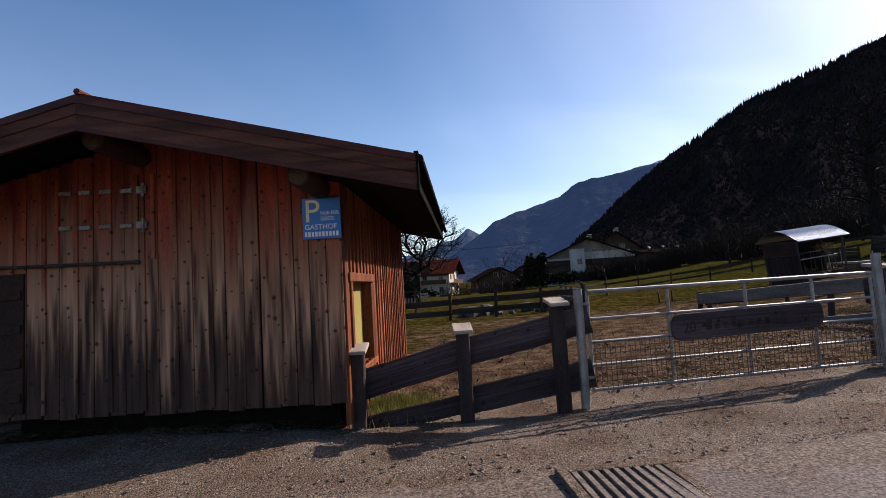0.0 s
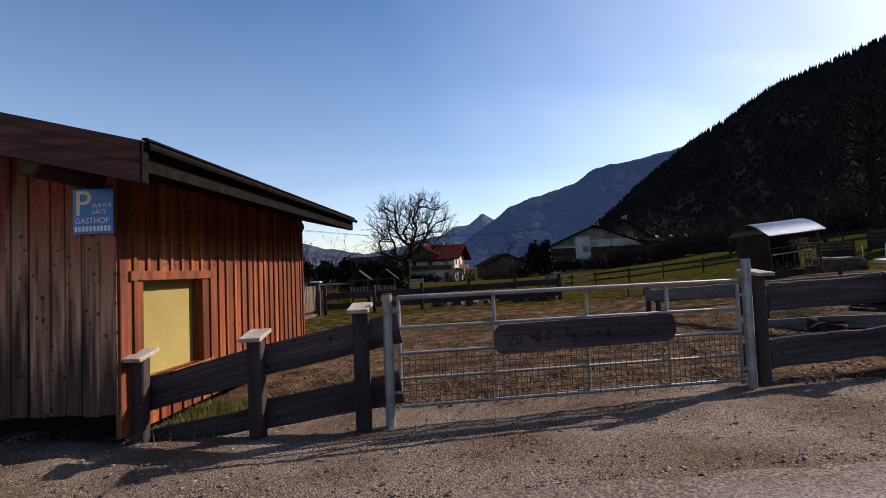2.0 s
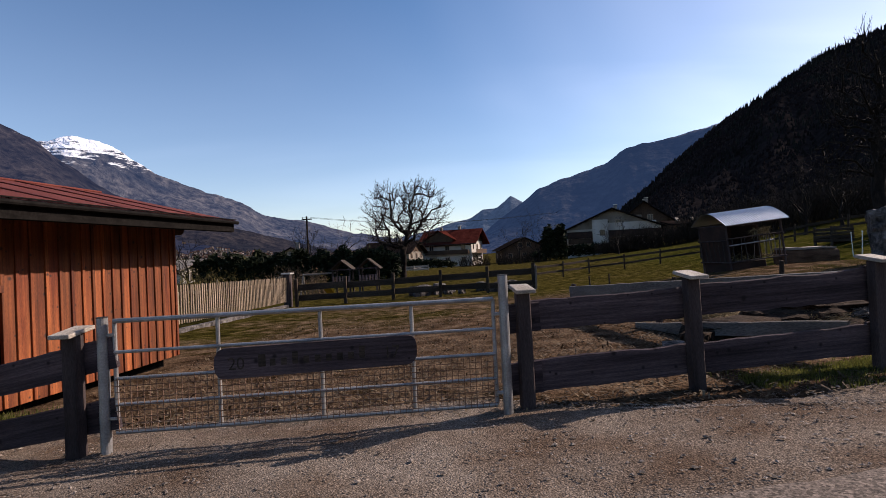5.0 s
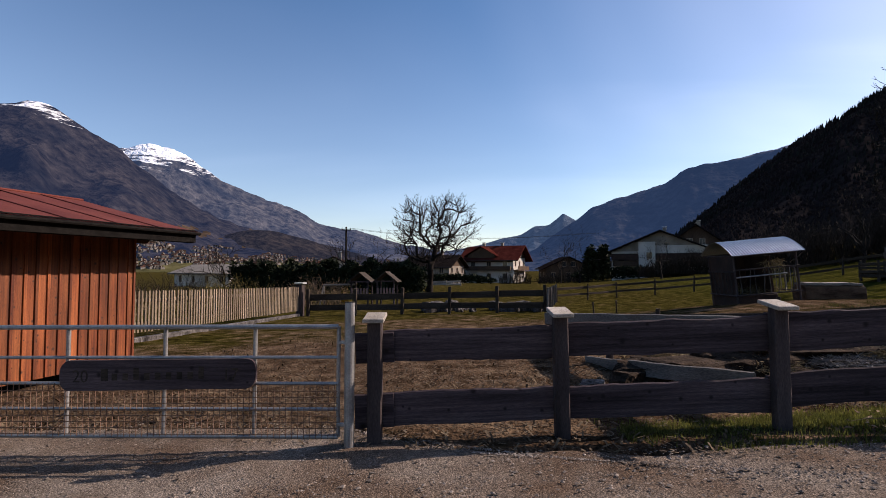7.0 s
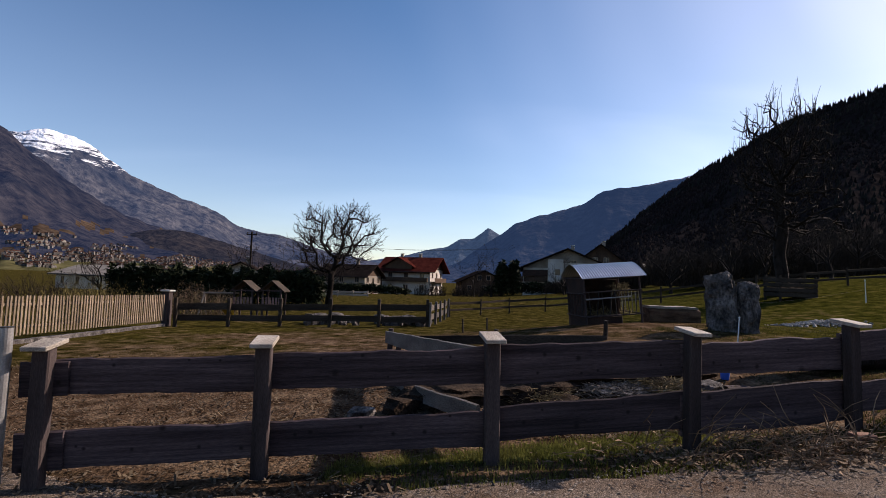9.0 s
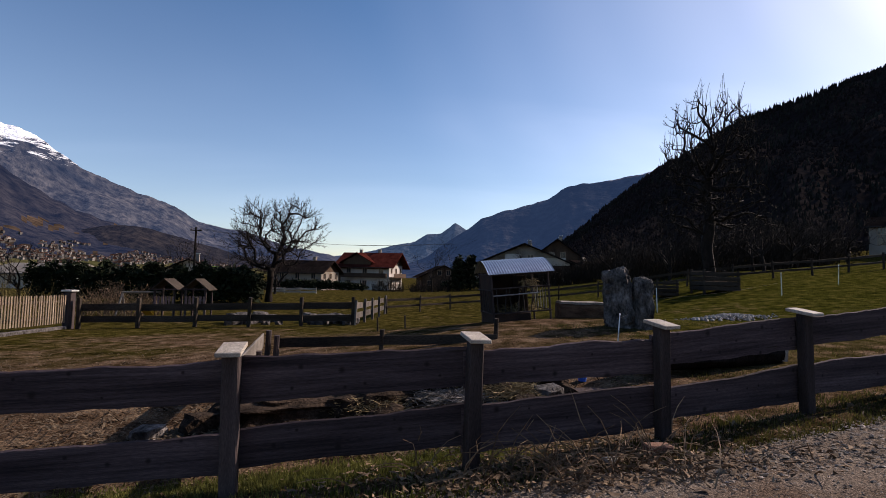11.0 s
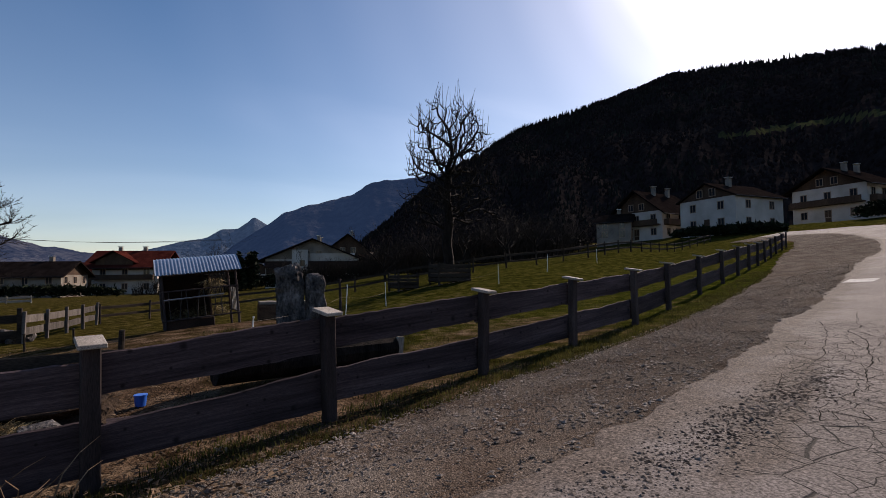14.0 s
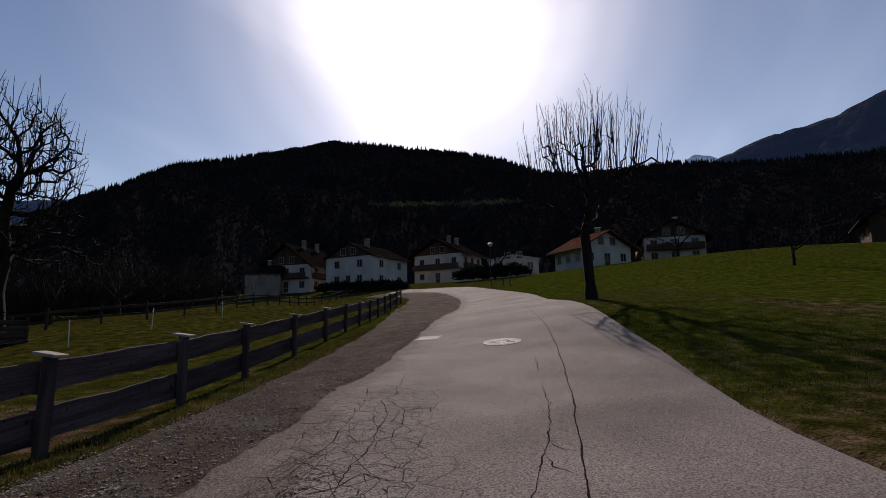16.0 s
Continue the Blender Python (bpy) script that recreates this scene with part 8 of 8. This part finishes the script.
def build_shed():
    x, y = 46.5, 103.0
    s = thing("low_shed", x, y, land1(x, y), 0, "low dark shed with three small tilted skylights", "shed")
    bm = bmesh.new()
    box(bm, -5.5, 4.5, -2.0, 2.5, -1.0, 2.9)
    part("wall", bm, M_CHALET, s)
    bm = bmesh.new()
    box(bm, -6.0, 5.0, -2.6, 3.0, -0.12, 0.12, Matrix.Translation((0, 0, 3.1)) @ Matrix.Rotation(radians(9), 4, "X"))
    part("roof", bm, M_BROWNTILE, s)
    # sun glints on the roof, given as pale matte panes
    for i in range(3):
        bm = bmesh.new()
        box(bm, -0.5, 0.5, -0.42, 0.42, -0.04, 0.04, bevel=0.01)
        p = part("skylight", bm, M_OLDRENDER, s, "pale tilted pane")
        p.matrix_basis = Matrix.Translation((-4.0 + i * 2.9, -1.0, 3.75)) @ Vector((0.49, -0.62, 0.61)).to_track_quat("Z", "Y").to_matrix().to_4x4()
        bm = bmesh.new()
        box(bm, -0.3, 0.3, -0.3, 0.3, 2.9, 3.72)
        k = part("kerb", bm, M_CHALET, s, "dark skylight kerb")
        k.matrix_basis = pose(-4.0 + i * 2.9, -1.0, 0)


build_shed()


def build_town():
    """The town on the far slope: hundreds of small pale blocks with pitched roofs."""
    verts, faces, flags = [], [], []
    elev = np.degrees(np.arctan2(E_Z, E_R[:, None]))
    for k in range(3800):
        a = -16 - 56 * rng.random() ** 0.9
        high = np.interp(a, (-60, -45, -38, -30, -24, -16), (3.4, 3.6, 3.0, 1.9, 1.2, 0.7))
        want = 0.25 + (high - 0.25) * rng.random() ** 1.15
        if noise.noise((a * 0.35, want * 1.3, 4.0)) < -0.12:
            continue
        col = min(int((a - E_AZ[0]) / (E_AZ[1] - E_AZ[0])), len(E_AZ) - 1)
        up = np.nonzero(elev[:44, col] > want)[0]
        if not len(up):
            continue
        q = up[0]
        w = max(0.0, min(1.0, (want - elev[q - 1, col]) / (elev[q, col] - elev[q - 1, col]))) if q else 1.0
        r, z = E_R[q - 1] * (1 - w) + E_R[q] * w if q else E_R[0], E_Z[q - 1, col] * (1 - w) + E_Z[q, col] * w if q else E_Z[0, col]
        r, z = r - 6, max(z, -2.0)
        x, y = CX + r * math.sin(radians(a)), CY + r * math.cos(radians(a))
        w, d, h, g = rng.uniform(5, 10), rng.uniform(5, 8), rng.uniform(2.4, 4.4), rng.uniform(0, 3)
        if rng.random() < 0.04:
            w, h = w * 2.2, h * 1.5
        c, s, n0 = math.cos(g), math.sin(g), len(verts)
        for px, py, pz in ((-1, -1, 0), (1, -1, 0), (1, 1, 0), (-1, 1, 0), (-1, -1, 1), (1, -1, 1), (1, 1, 1), (-1, 1, 1)):
            verts.append((x + px * w / 2 * c - py * d / 2 * s, y + px * w / 2 * s + py * d / 2 * c, z - 3 + pz * (h + 3)))
        verts.append((x - w / 2 * c, y - w / 2 * s, z + h + 2.2))
        verts.append((x + w / 2 * c, y + w / 2 * s, z + h + 2.2))
        for f, m in (((0, 1, 5, 4), 0), ((1, 2, 6, 5), 0), ((2, 3, 7, 6), 0), ((3, 0, 4, 7), 0), ((4, 5, 9, 8), 1), ((6, 7, 8, 9), 1), ((5, 6, 9), 0), ((7, 4, 8), 0)):
            faces.append([n0 + q for q in f])
            flags.append(m)
    me = mesh_of("town", verts, faces, [M_FARWALL, M_FARROOF], flags)
    tagged(new("town", me), "pale houses of a far town on the valley side", "town", kind="stuff")


build_town()


def build_pole():
    p = thing("utility_pole", -20.3, 71.0, land1(-20.3, 71.0), 20, "wooden utility pole with crossarm and wires", "utility pole")
    bm = bmesh.new()
    tube(bm, (0, 0, -0.5), (0, 0, 8.6), 0.16, 0.12, 10)
    part("mast", bm, M_BARK, p)
    bm = bmesh.new()
    box(bm, -0.7, 0.7, -0.06, 0.06, 8.1, 8.25)
    part("crossarm", bm, M_BARK, p)
    for x in (-0.6, 0.0, 0.6):
        bm = bmesh.new()
        tube(bm, (x, 0, 8.25), (x, 0, 8.5), 0.05, n=8)
        part("insulator", bm, M_IRON, p)
    for k, x in enumerate((-0.6, 0.6)):
        segs = []
        a, b = Vector((x, 0, 8.45)), Vector((x + 34, -10, 7.4))
        pts = [a.lerp(b, i / 16) - Vector((0, 0, 1.1 * math.sin(math.pi * i / 16))) for i in range(17)]
        v, f = tubes([(tuple(q), tuple(r), 0.018, 0.018) for q, r in zip(pts, pts[1:])], 4)
        part_mesh("wire", mesh_of("wire", v, f, M_BLACK), p)


build_pole()


def build_lamp():
    x, y = 72.5, 26.6
    s = thing("street_lamp", x, y, land1(x, y), 0, "street lamp with a round glass head on a dark mast", "street lamp")
    bm = bmesh.new()
    tube(bm, (0, 0, -0.3), (0, 0, 4.6), 0.06, 0.045, 10)
    part("mast", bm, M_IRON, s)
    bm = bmesh.new()
    bmesh.ops.create_uvsphere(bm, u_segments=14, v_segments=8, radius=0.28, matrix=Matrix.Translation((0, 0, 4.95)) @ Matrix.Diagonal((1, 1, 0.8, 1)))
    part("globe", bm, M_CASTIRON, s, "pale glass globe", soft=True)
    bm = bmesh.new()
    tube(bm, (0, 0, 5.1), (0, 0, 5.25), 0.34, 0.1, 14)
    part("lid", bm, M_STEEL, s)
    for dx, dy in ((-2.2, -2.4), (-3.2, -3.6)):
        z = land1(x + dx, y + dy)
        bm = bmesh.new()
        tube(bm, (0, 0, -0.2), (0, 0, 1.5), 0.07, 0.06, 8)
        tube(bm, (0, 0, 1.5), (0, 0, 1.55), 0.08, 0.03, 8)
        lone("wooden_post", bm, M_POSTWOOD, pose(x + dx, y + dy, z), "dark wooden post on the roadside bank", "post", "roadside posts")


build_lamp()


def play_tower(x, y, rz):
    z = land1(x, y) - 0.4
    p = thing("play_tower", x, y, z, rz, "wooden play tower with a gable roof", "play tower", "play towers")
    for a in (-0.55, 0.55):
        for b in (-0.55, 0.55):
            bm = bmesh.new()
            box(bm, a - 0.05, a + 0.05, b - 0.05, b + 0.05, -0.2, 2.15)
            part("post", bm, M_POSTWOOD, p)
    bm = bmesh.new()
    box(bm, -0.62, 0.62, -0.62, 0.62, 1.0, 1.08)
    part("deck", bm, M_POSTWOOD, p)
    for s in (-1, 1):
        bm = bmesh.new()
        v = [bm.verts.new(q) for q in ((0, -0.75, 2.75), (s * 0.8, -0.75, 2.1), (s * 0.8, 0.75, 2.1), (0, 0.75, 2.75), (0, -0.75, 2.7), (s * 0.8, -0.75, 2.05), (s * 0.8, 0.75, 2.05), (0, 0.75, 2.7))]
        for f in ((0, 1, 2, 3), (7, 6, 5, 4), (0, 4, 5, 1), (1, 5, 6, 2), (2, 6, 7, 3), (3, 7, 4, 0)):
            bm.faces.new([v[i] for i in f])
        bmesh.ops.recalc_face_normals(bm, faces=bm.faces)
        part("roof", bm, M_BLACKFENCE, p, "dark boarded roof")
    for s in (-1, 1):
        bm = bmesh.new()
        box(bm, -0.72, 0.72, s * 0.7 - 0.02, s * 0.7 + 0.02, 2.08, 2.14)
        tube(bm, (-0.7, s * 0.7, 2.1), (0, s * 0.7, 2.72), 0.03, n=4)
        tube(bm, (0.7, s * 0.7, 2.1), (0, s * 0.7, 2.72), 0.03, n=4)
        part("gable_trim", bm, M_RAILWOOD, p, "grey gable trim")
    for i in range(6):
        bm = bmesh.new()
        xx = -0.5 + i * 0.2
        box(bm, xx - 0.06, xx + 0.06, -0.62, -0.59, 1.1, 1.7)
        part("railing_board", bm, M_PINKBOARD, p, "faded pink board")


play_tower(-4.0, 33.0, 5)
play_tower(-2.3, 33.2, 5)


def build_swing():
    s = thing("swing_frame", -5.6, 33.0, land1(-5.6, 33), 4, "pale wooden swing frame beside the play tower", "swing frame")
    bm = bmesh.new()
    tube(bm, (-1.1, 0, 1.5), (1.1, 0, 1.55), 0.06, n=8)
    part("beam", bm, M_PALEWOOD, s)
    for x in (-1.05,):
        for y in (-0.6, 0.6):
            bm = bmesh.new()
            tube(bm, (x - 0.1, y, -0.1), (x, 0, 1.5), 0.05, n=8)
            part("leg", bm, M_PALEWOOD, s)
    sl = thing("slide", -4.6, 31.8, land1(-4.6, 31.8), 0, "small yellow plastic slide", "slide")
    bm = bmesh.new()
    box(bm, -0.25, 0.25, -0.02, 0.02, -0.6, 0.6, Matrix.Translation((0, 0, 0.45)) @ Matrix.Rotation(radians(60), 4, "X"), bevel=0.01)
    part("chute", bm, M_SLIDE, sl)
    bm = bmesh.new()
    box(bm, -0.2, 0.2, 0.4, 0.5, 0, 0.75)
    part("ladder", bm, M_SLIDE, sl)


build_swing()


def build_road_sign():
    x, y = -48.0, 141.0
    s = thing("road_sign", x, y, land1(x, y), 22, "bright yellow-green road sign on two posts", "sign")
    for px in (-1.1, 1.1):
        bm = bmesh.new()
        tube(bm, (px, 0, -0.5), (px, 0, 4.6), 0.07, n=8)
        part("post", bm, M_GALV, s)
    bm = bmesh.new()
    box(bm, -1.5, 1.5, -0.1, -0.04, 4.0, 5.7, bevel=0.01)
    part("panel", bm, M_SIGNGREEN, s, "plain yellow-green panel")


build_road_sign()


def build_gravel_heap():
    """A low spill of pale stones in the pasture."""
    n, verts, faces = 420, [], []
    for k in range(n):
        u, w = rng.normal(0, 0.8), rng.normal(0, 0.4)
        x, y, r = 22.3 + u, 20.4 + w + 0.25 * u, rng.uniform(0.03, 0.085)
        z, n0 = land1(x, y) + 0.02 + 0.16 * math.exp(-u * u - 4 * w * w), len(verts)
        for v in ((1, 0, 0), (-1, 0, 0), (0, 1, 0), (0, -1, 0), (0, 0, 0.8), (0, 0, -0.8)):
            verts.append(tuple(c + r * q * rng.uniform(0.7, 1.3) for c, q in zip((x, y, z), v)))
        faces += [tuple(n0 + i for i in f) for f in ((0, 2, 4), (2, 1, 4), (1, 3, 4), (3, 0, 4), (2, 0, 5), (1, 2, 5), (3, 1, 5), (0, 3, 5))]
    tagged(new("stone_spill", mesh_of("stone_spill", verts, faces, M_PALESTONE)), "low spill of pale grey stones on the grass", "stones", kind="stuff")


build_gravel_heap()


def wire_line(pts, h, label):
    """A sagging electric rope along the tops of stakes."""
    segs = []
    for (x0, y0), (x1, y1) in zip(pts, pts[1:]):
        a, b = Vector((x0, y0, land1(x0, y0) + h)), Vector((x1, y1, land1(x1, y1) + h))
        line = [a.lerp(b, i / 10) - Vector((0, 0, 0.12 * math.sin(math.pi * i / 10))) for i in range(11)]
        segs += [(tuple(p), tuple(q), 0.0025, 0.0025) for p, q in zip(line, line[1:])]
    v, f = tubes(segs, 4)
    tagged(new("electric_rope", mesh_of("electric_rope", v, f, M_OLDRENDER)), label, "rope", "electric ropes")


wire_line(((15.6, 13.4), (18.6, 19.4), (21.9, 25.2), (28.6, 26.5)), 0.62, "thin white electric rope strung between stakes")
for i in range(34):
    x, y = 7.6 - 6.5 * rnd.random() ** 1.3, 28.6 + rnd.uniform(-0.5, 1.6)
    s = rnd.uniform(0.16, 0.46)
    boulder("heap_stone", x, y, s, s * 0.8, s * 0.7, i * 1.9, M_STONE, rnd.uniform(0, 180), "grey stone in a heap behind the board fence", "stone", "stone heap", 0.02, 2, rough=0.3)


# ---- litter, grass, gravel ----
def build_stalks():
    segs = []
    for k in range(190):
        x, y = rng.normal(12.9, 0.75), rng.normal(7.35, 0.28)
        z = land1(x, y)
        d = np.array((rng.normal(0, 0.5), rng.normal(-0.25, 0.3), rng.uniform(0.2, 1.0)))
        d /= np.linalg.norm(d)
        ln, p = rng.uniform(0.25, 0.75), np.array((x, y, z))
        for i in range(4):
            q = p + d * ln / 4
            segs.append((tuple(p), tuple(q), 0.008 * (1 - i / 6), 0.008 * (1 - (i + 1) / 6)))
            p, d = q, d + np.array((rng.normal(0, 0.2), rng.normal(0, 0.15), -0.28))
            d /= np.linalg.norm(d)
    v, f = tubes(segs, 3)
    tagged(new("dry_stalks", mesh_of("dry_stalks", v, f, M_STALK)), "tangle of dry stalks and twigs at the foot of the fence", "stalks", kind="stuff")
    verts, faces = [], []
    for k in range(2600):
        x, y = rng.normal(13.0, 1.1), rng.normal(7.3, 0.3)
        c, e = np.array((x, y, land1(x, y) + rng.uniform(0.01, 0.07))), rng.normal(0, 0.028, (3, 3))
        e[:, 2] *= 0.5
        n0 = len(verts)
        verts.extend((c + e[0], c + e[1], c + e[2]))
        faces.append((n0, n0 + 1, n0 + 2))
    tagged(new("leaf_litter", mesh_of("leaf_litter", verts, faces, M_STALK)), "dry brown leaves along the fence", "leaves", kind="stuff")


build_stalks()
bm = bmesh.new()
box(bm, -0.14, 0.14, -0.06, 0.06, 0, 0.09, bevel=0.012)
lone("brick", bm, M_BRICK, pose(13.85, 7.72, land1(13.85, 7.72) + 0.01, 3, 2, 8), "old brick lying beside the fence", "brick")
bm = bmesh.new()
box(bm, -0.09, 0.09, -0.05, 0.05, 0, 0.04, bevel=0.012)
lone("stone_chip", bm, M_CAPWOOD, pose(13.3, 7.5, land1(13.3, 7.5) + 0.02, 5, 4, 30), "pale wood offcut beside the fence", "offcut")


def near_polygon(count, inner, outer, lo, hi, bias=1.0):
    """Random places between two edge lines, between two shares of their length."""
    k = rng.uniform(lo, hi, count) * (len(inner) - 1)
    i = k.astype(int)
    f = (k - i)[:, None]
    a = inner[i] * (1 - f) + inner[np.minimum(i + 1, len(inner) - 1)] * f
    b = outer[i] * (1 - f) + outer[np.minimum(i + 1, len(outer) - 1)] * f
    w = (rng.random(count) ** bias)[:, None]
    return a * (1 - w) + b * w


def scatter_stones(name, p, size, lift, mat, label):
    """Small angular stones strewn over the ground, joined into one mesh."""
    z, n = land(p[:, 0], p[:, 1]), len(p)
    octa = np.array(((1, 0, 0), (-1, 0, 0), (0, 1, 0), (0, -1, 0), (0, 0, 0.4), (0, 0, -0.4)))
    tri = np.array(((0, 2, 4), (2, 1, 4), (1, 3, 4), (3, 0, 4), (2, 0, 5), (1, 2, 5), (3, 1, 5), (0, 3, 5)))
    a = rng.uniform(0, 6.28, n)
    c, s = np.cos(a), np.sin(a)
    v = octa[None] * size[:, None, None] * rng.uniform(0.6, 1.4, (n, 6, 1))
    x = v[..., 0] * c[:, None] - v[..., 1] * s[:, None] + p[:, 0, None]
    y = v[..., 0] * s[:, None] + v[..., 1] * c[:, None] + p[:, 1, None]
    verts = np.stack([x, y, v[..., 2] + z[:, None] + lift], -1).reshape(-1, 3)
    faces = (tri[None] + 6 * np.arange(n)[:, None, None]).reshape(-1, 3)
    tagged(new(name, mesh_of(name, verts, faces, mat)), label, "gravel", kind="stuff")


def build_gravel():
    p = np.vstack([near_polygon(26000, V_EDGE, L_EDGE + (R_EDGE - L_EDGE) * 0.06, 0.08, 0.62), near_polygon(1800, L_EDGE, R_EDGE, 0.08, 0.6, 12.0), near_polygon(12000, V_EDGE, L_EDGE + (R_EDGE - L_EDGE) * 0.06, 0.4, 0.66)])
    size = np.clip(rng.lognormal(-4.75, 0.45, len(p)), 0.004, 0.028)
    size[-12000:] *= 1.45
    scatter_stones("loose_gravel", p, size, 0.012, M_STONELET, "loose grey and brown gravel stones")
    # asphalt that has crumbled to dark rubble inside the lane's edge
    n = 2600
    u = rng.beta(1.6, 1.6, n)
    x = 16.6 + 5.2 * u
    y = 5.36 + 1.22 * u + rng.normal(0, 1, n) * (0.13 + 0.2 * np.abs(fuzz(x, 0 * x, 1.4, 6.0))) + 0.12 * fuzz(x, 0 * x, 0.8, 2.0)
    scatter_stones("asphalt_rubble", np.stack([x, y], 1), np.clip(rng.lognormal(-4.8, 0.5, n), 0.004, 0.035), 0.02, M_RUBBLE, "dark crumbled asphalt rubble along the lane edge")


build_gravel()


def build_grass():
    """Short tufts along the fence foot, over the pasture and on the far bank."""
    sets = [(np.stack([rng.uniform(8.3, 12.4, 5200), np.zeros(5200)], 1), 0.045), (np.stack([rng.normal(-0.35, 0.22, 700), rng.normal(6.35, 0.3, 700)], 1), 0.1), (near_polygon(6500, V_EDGE - np.array((0.15, 0.2)), V_EDGE + np.array((-0.25, 0.75)), 0.36, 0.7), 0.05),
            (near_polygon(9000, V_EDGE + np.array((0.0, 0.5)), V_EDGE + np.array((0.0, 9.0)), 0.34, 0.66), 0.04),
            (near_polygon(9000, R_EDGE, R_EDGE + np.array((3.5, -6.0)), 0.5, 0.72), 0.06)]
    p = sets[0][0]
    p[:, 1] = 6.78 + 0.29 * (p[:, 0] - 8.3) + rng.normal(0.12, 0.13, len(p))
    verts, faces, flags = [], [], []
    for row, (p, h) in enumerate(sets):
        z = land(p[:, 0], p[:, 1])
        for (x, y), zz in zip(p, z):
            if 8 < x < 14.5 and y > 8.2:
                continue
            for k in range(3):
                a, l, w = rng.uniform(0, 6.28), h * rng.uniform(0.5, 1.5), rng.uniform(0.004, 0.011)
                dx, dy, n0 = math.cos(a), math.sin(a), len(verts)
                ox, oy, t = x + rng.normal(0, 0.04), y + rng.normal(0, 0.04), rng.uniform(0.1, 0.9) * l
                verts.extend(((ox - dy * w, oy + dx * w, zz - 0.02), (ox + dy * w, oy - dx * w, zz - 0.02), (ox + dx * t, oy + dy * t, zz + l)))
                faces.append((n0, n0 + 1, n0 + 2))
                flags.append(int(row > 1 and x > 13))
    tagged(new("grass", mesh_of("grass", verts, faces, [M_GRASS, M_DRYGRASS], flags)), "short yellow-green grass tufts", "grass", kind="stuff")


build_grass()


def build_chips():
    """Bark chips, straw and droppings trodden into the paddock."""
    verts, faces = [], []
    for k in range(15000):
        if k % 3:
            x, y = rng.uniform(-0.4, 9.5), 6.2 + abs(rng.normal(0, 5.5))
        else:
            x, y = rng.normal(11, 2.2), 8.0 + abs(rng.normal(0, 2.0))
        if x < -0.4 and y < 11 or y > 24:
            continue
        l, w, a, t = rng.uniform(0.012, 0.05), rng.uniform(0.005, 0.014), rng.uniform(0, 6.28), rng.normal(0, 0.35)
        c, s, z, n0 = math.cos(a), math.sin(a), land1(x, y) + rng.uniform(0.012, 0.04), len(verts)
        for u, v in ((-l, -w), (l, -w), (l, w), (-l, w)):
            verts.append((x + u * c - v * s, y + u * s + v * c, z + u * t))
        faces.append((n0, n0 + 1, n0 + 2, n0 + 3))
    tagged(new("wood_chips", mesh_of("wood_chips", verts, faces, M_CHIP)), "brown wood chips and straw trodden into the earth", "wood chips", kind="stuff")


build_chips()
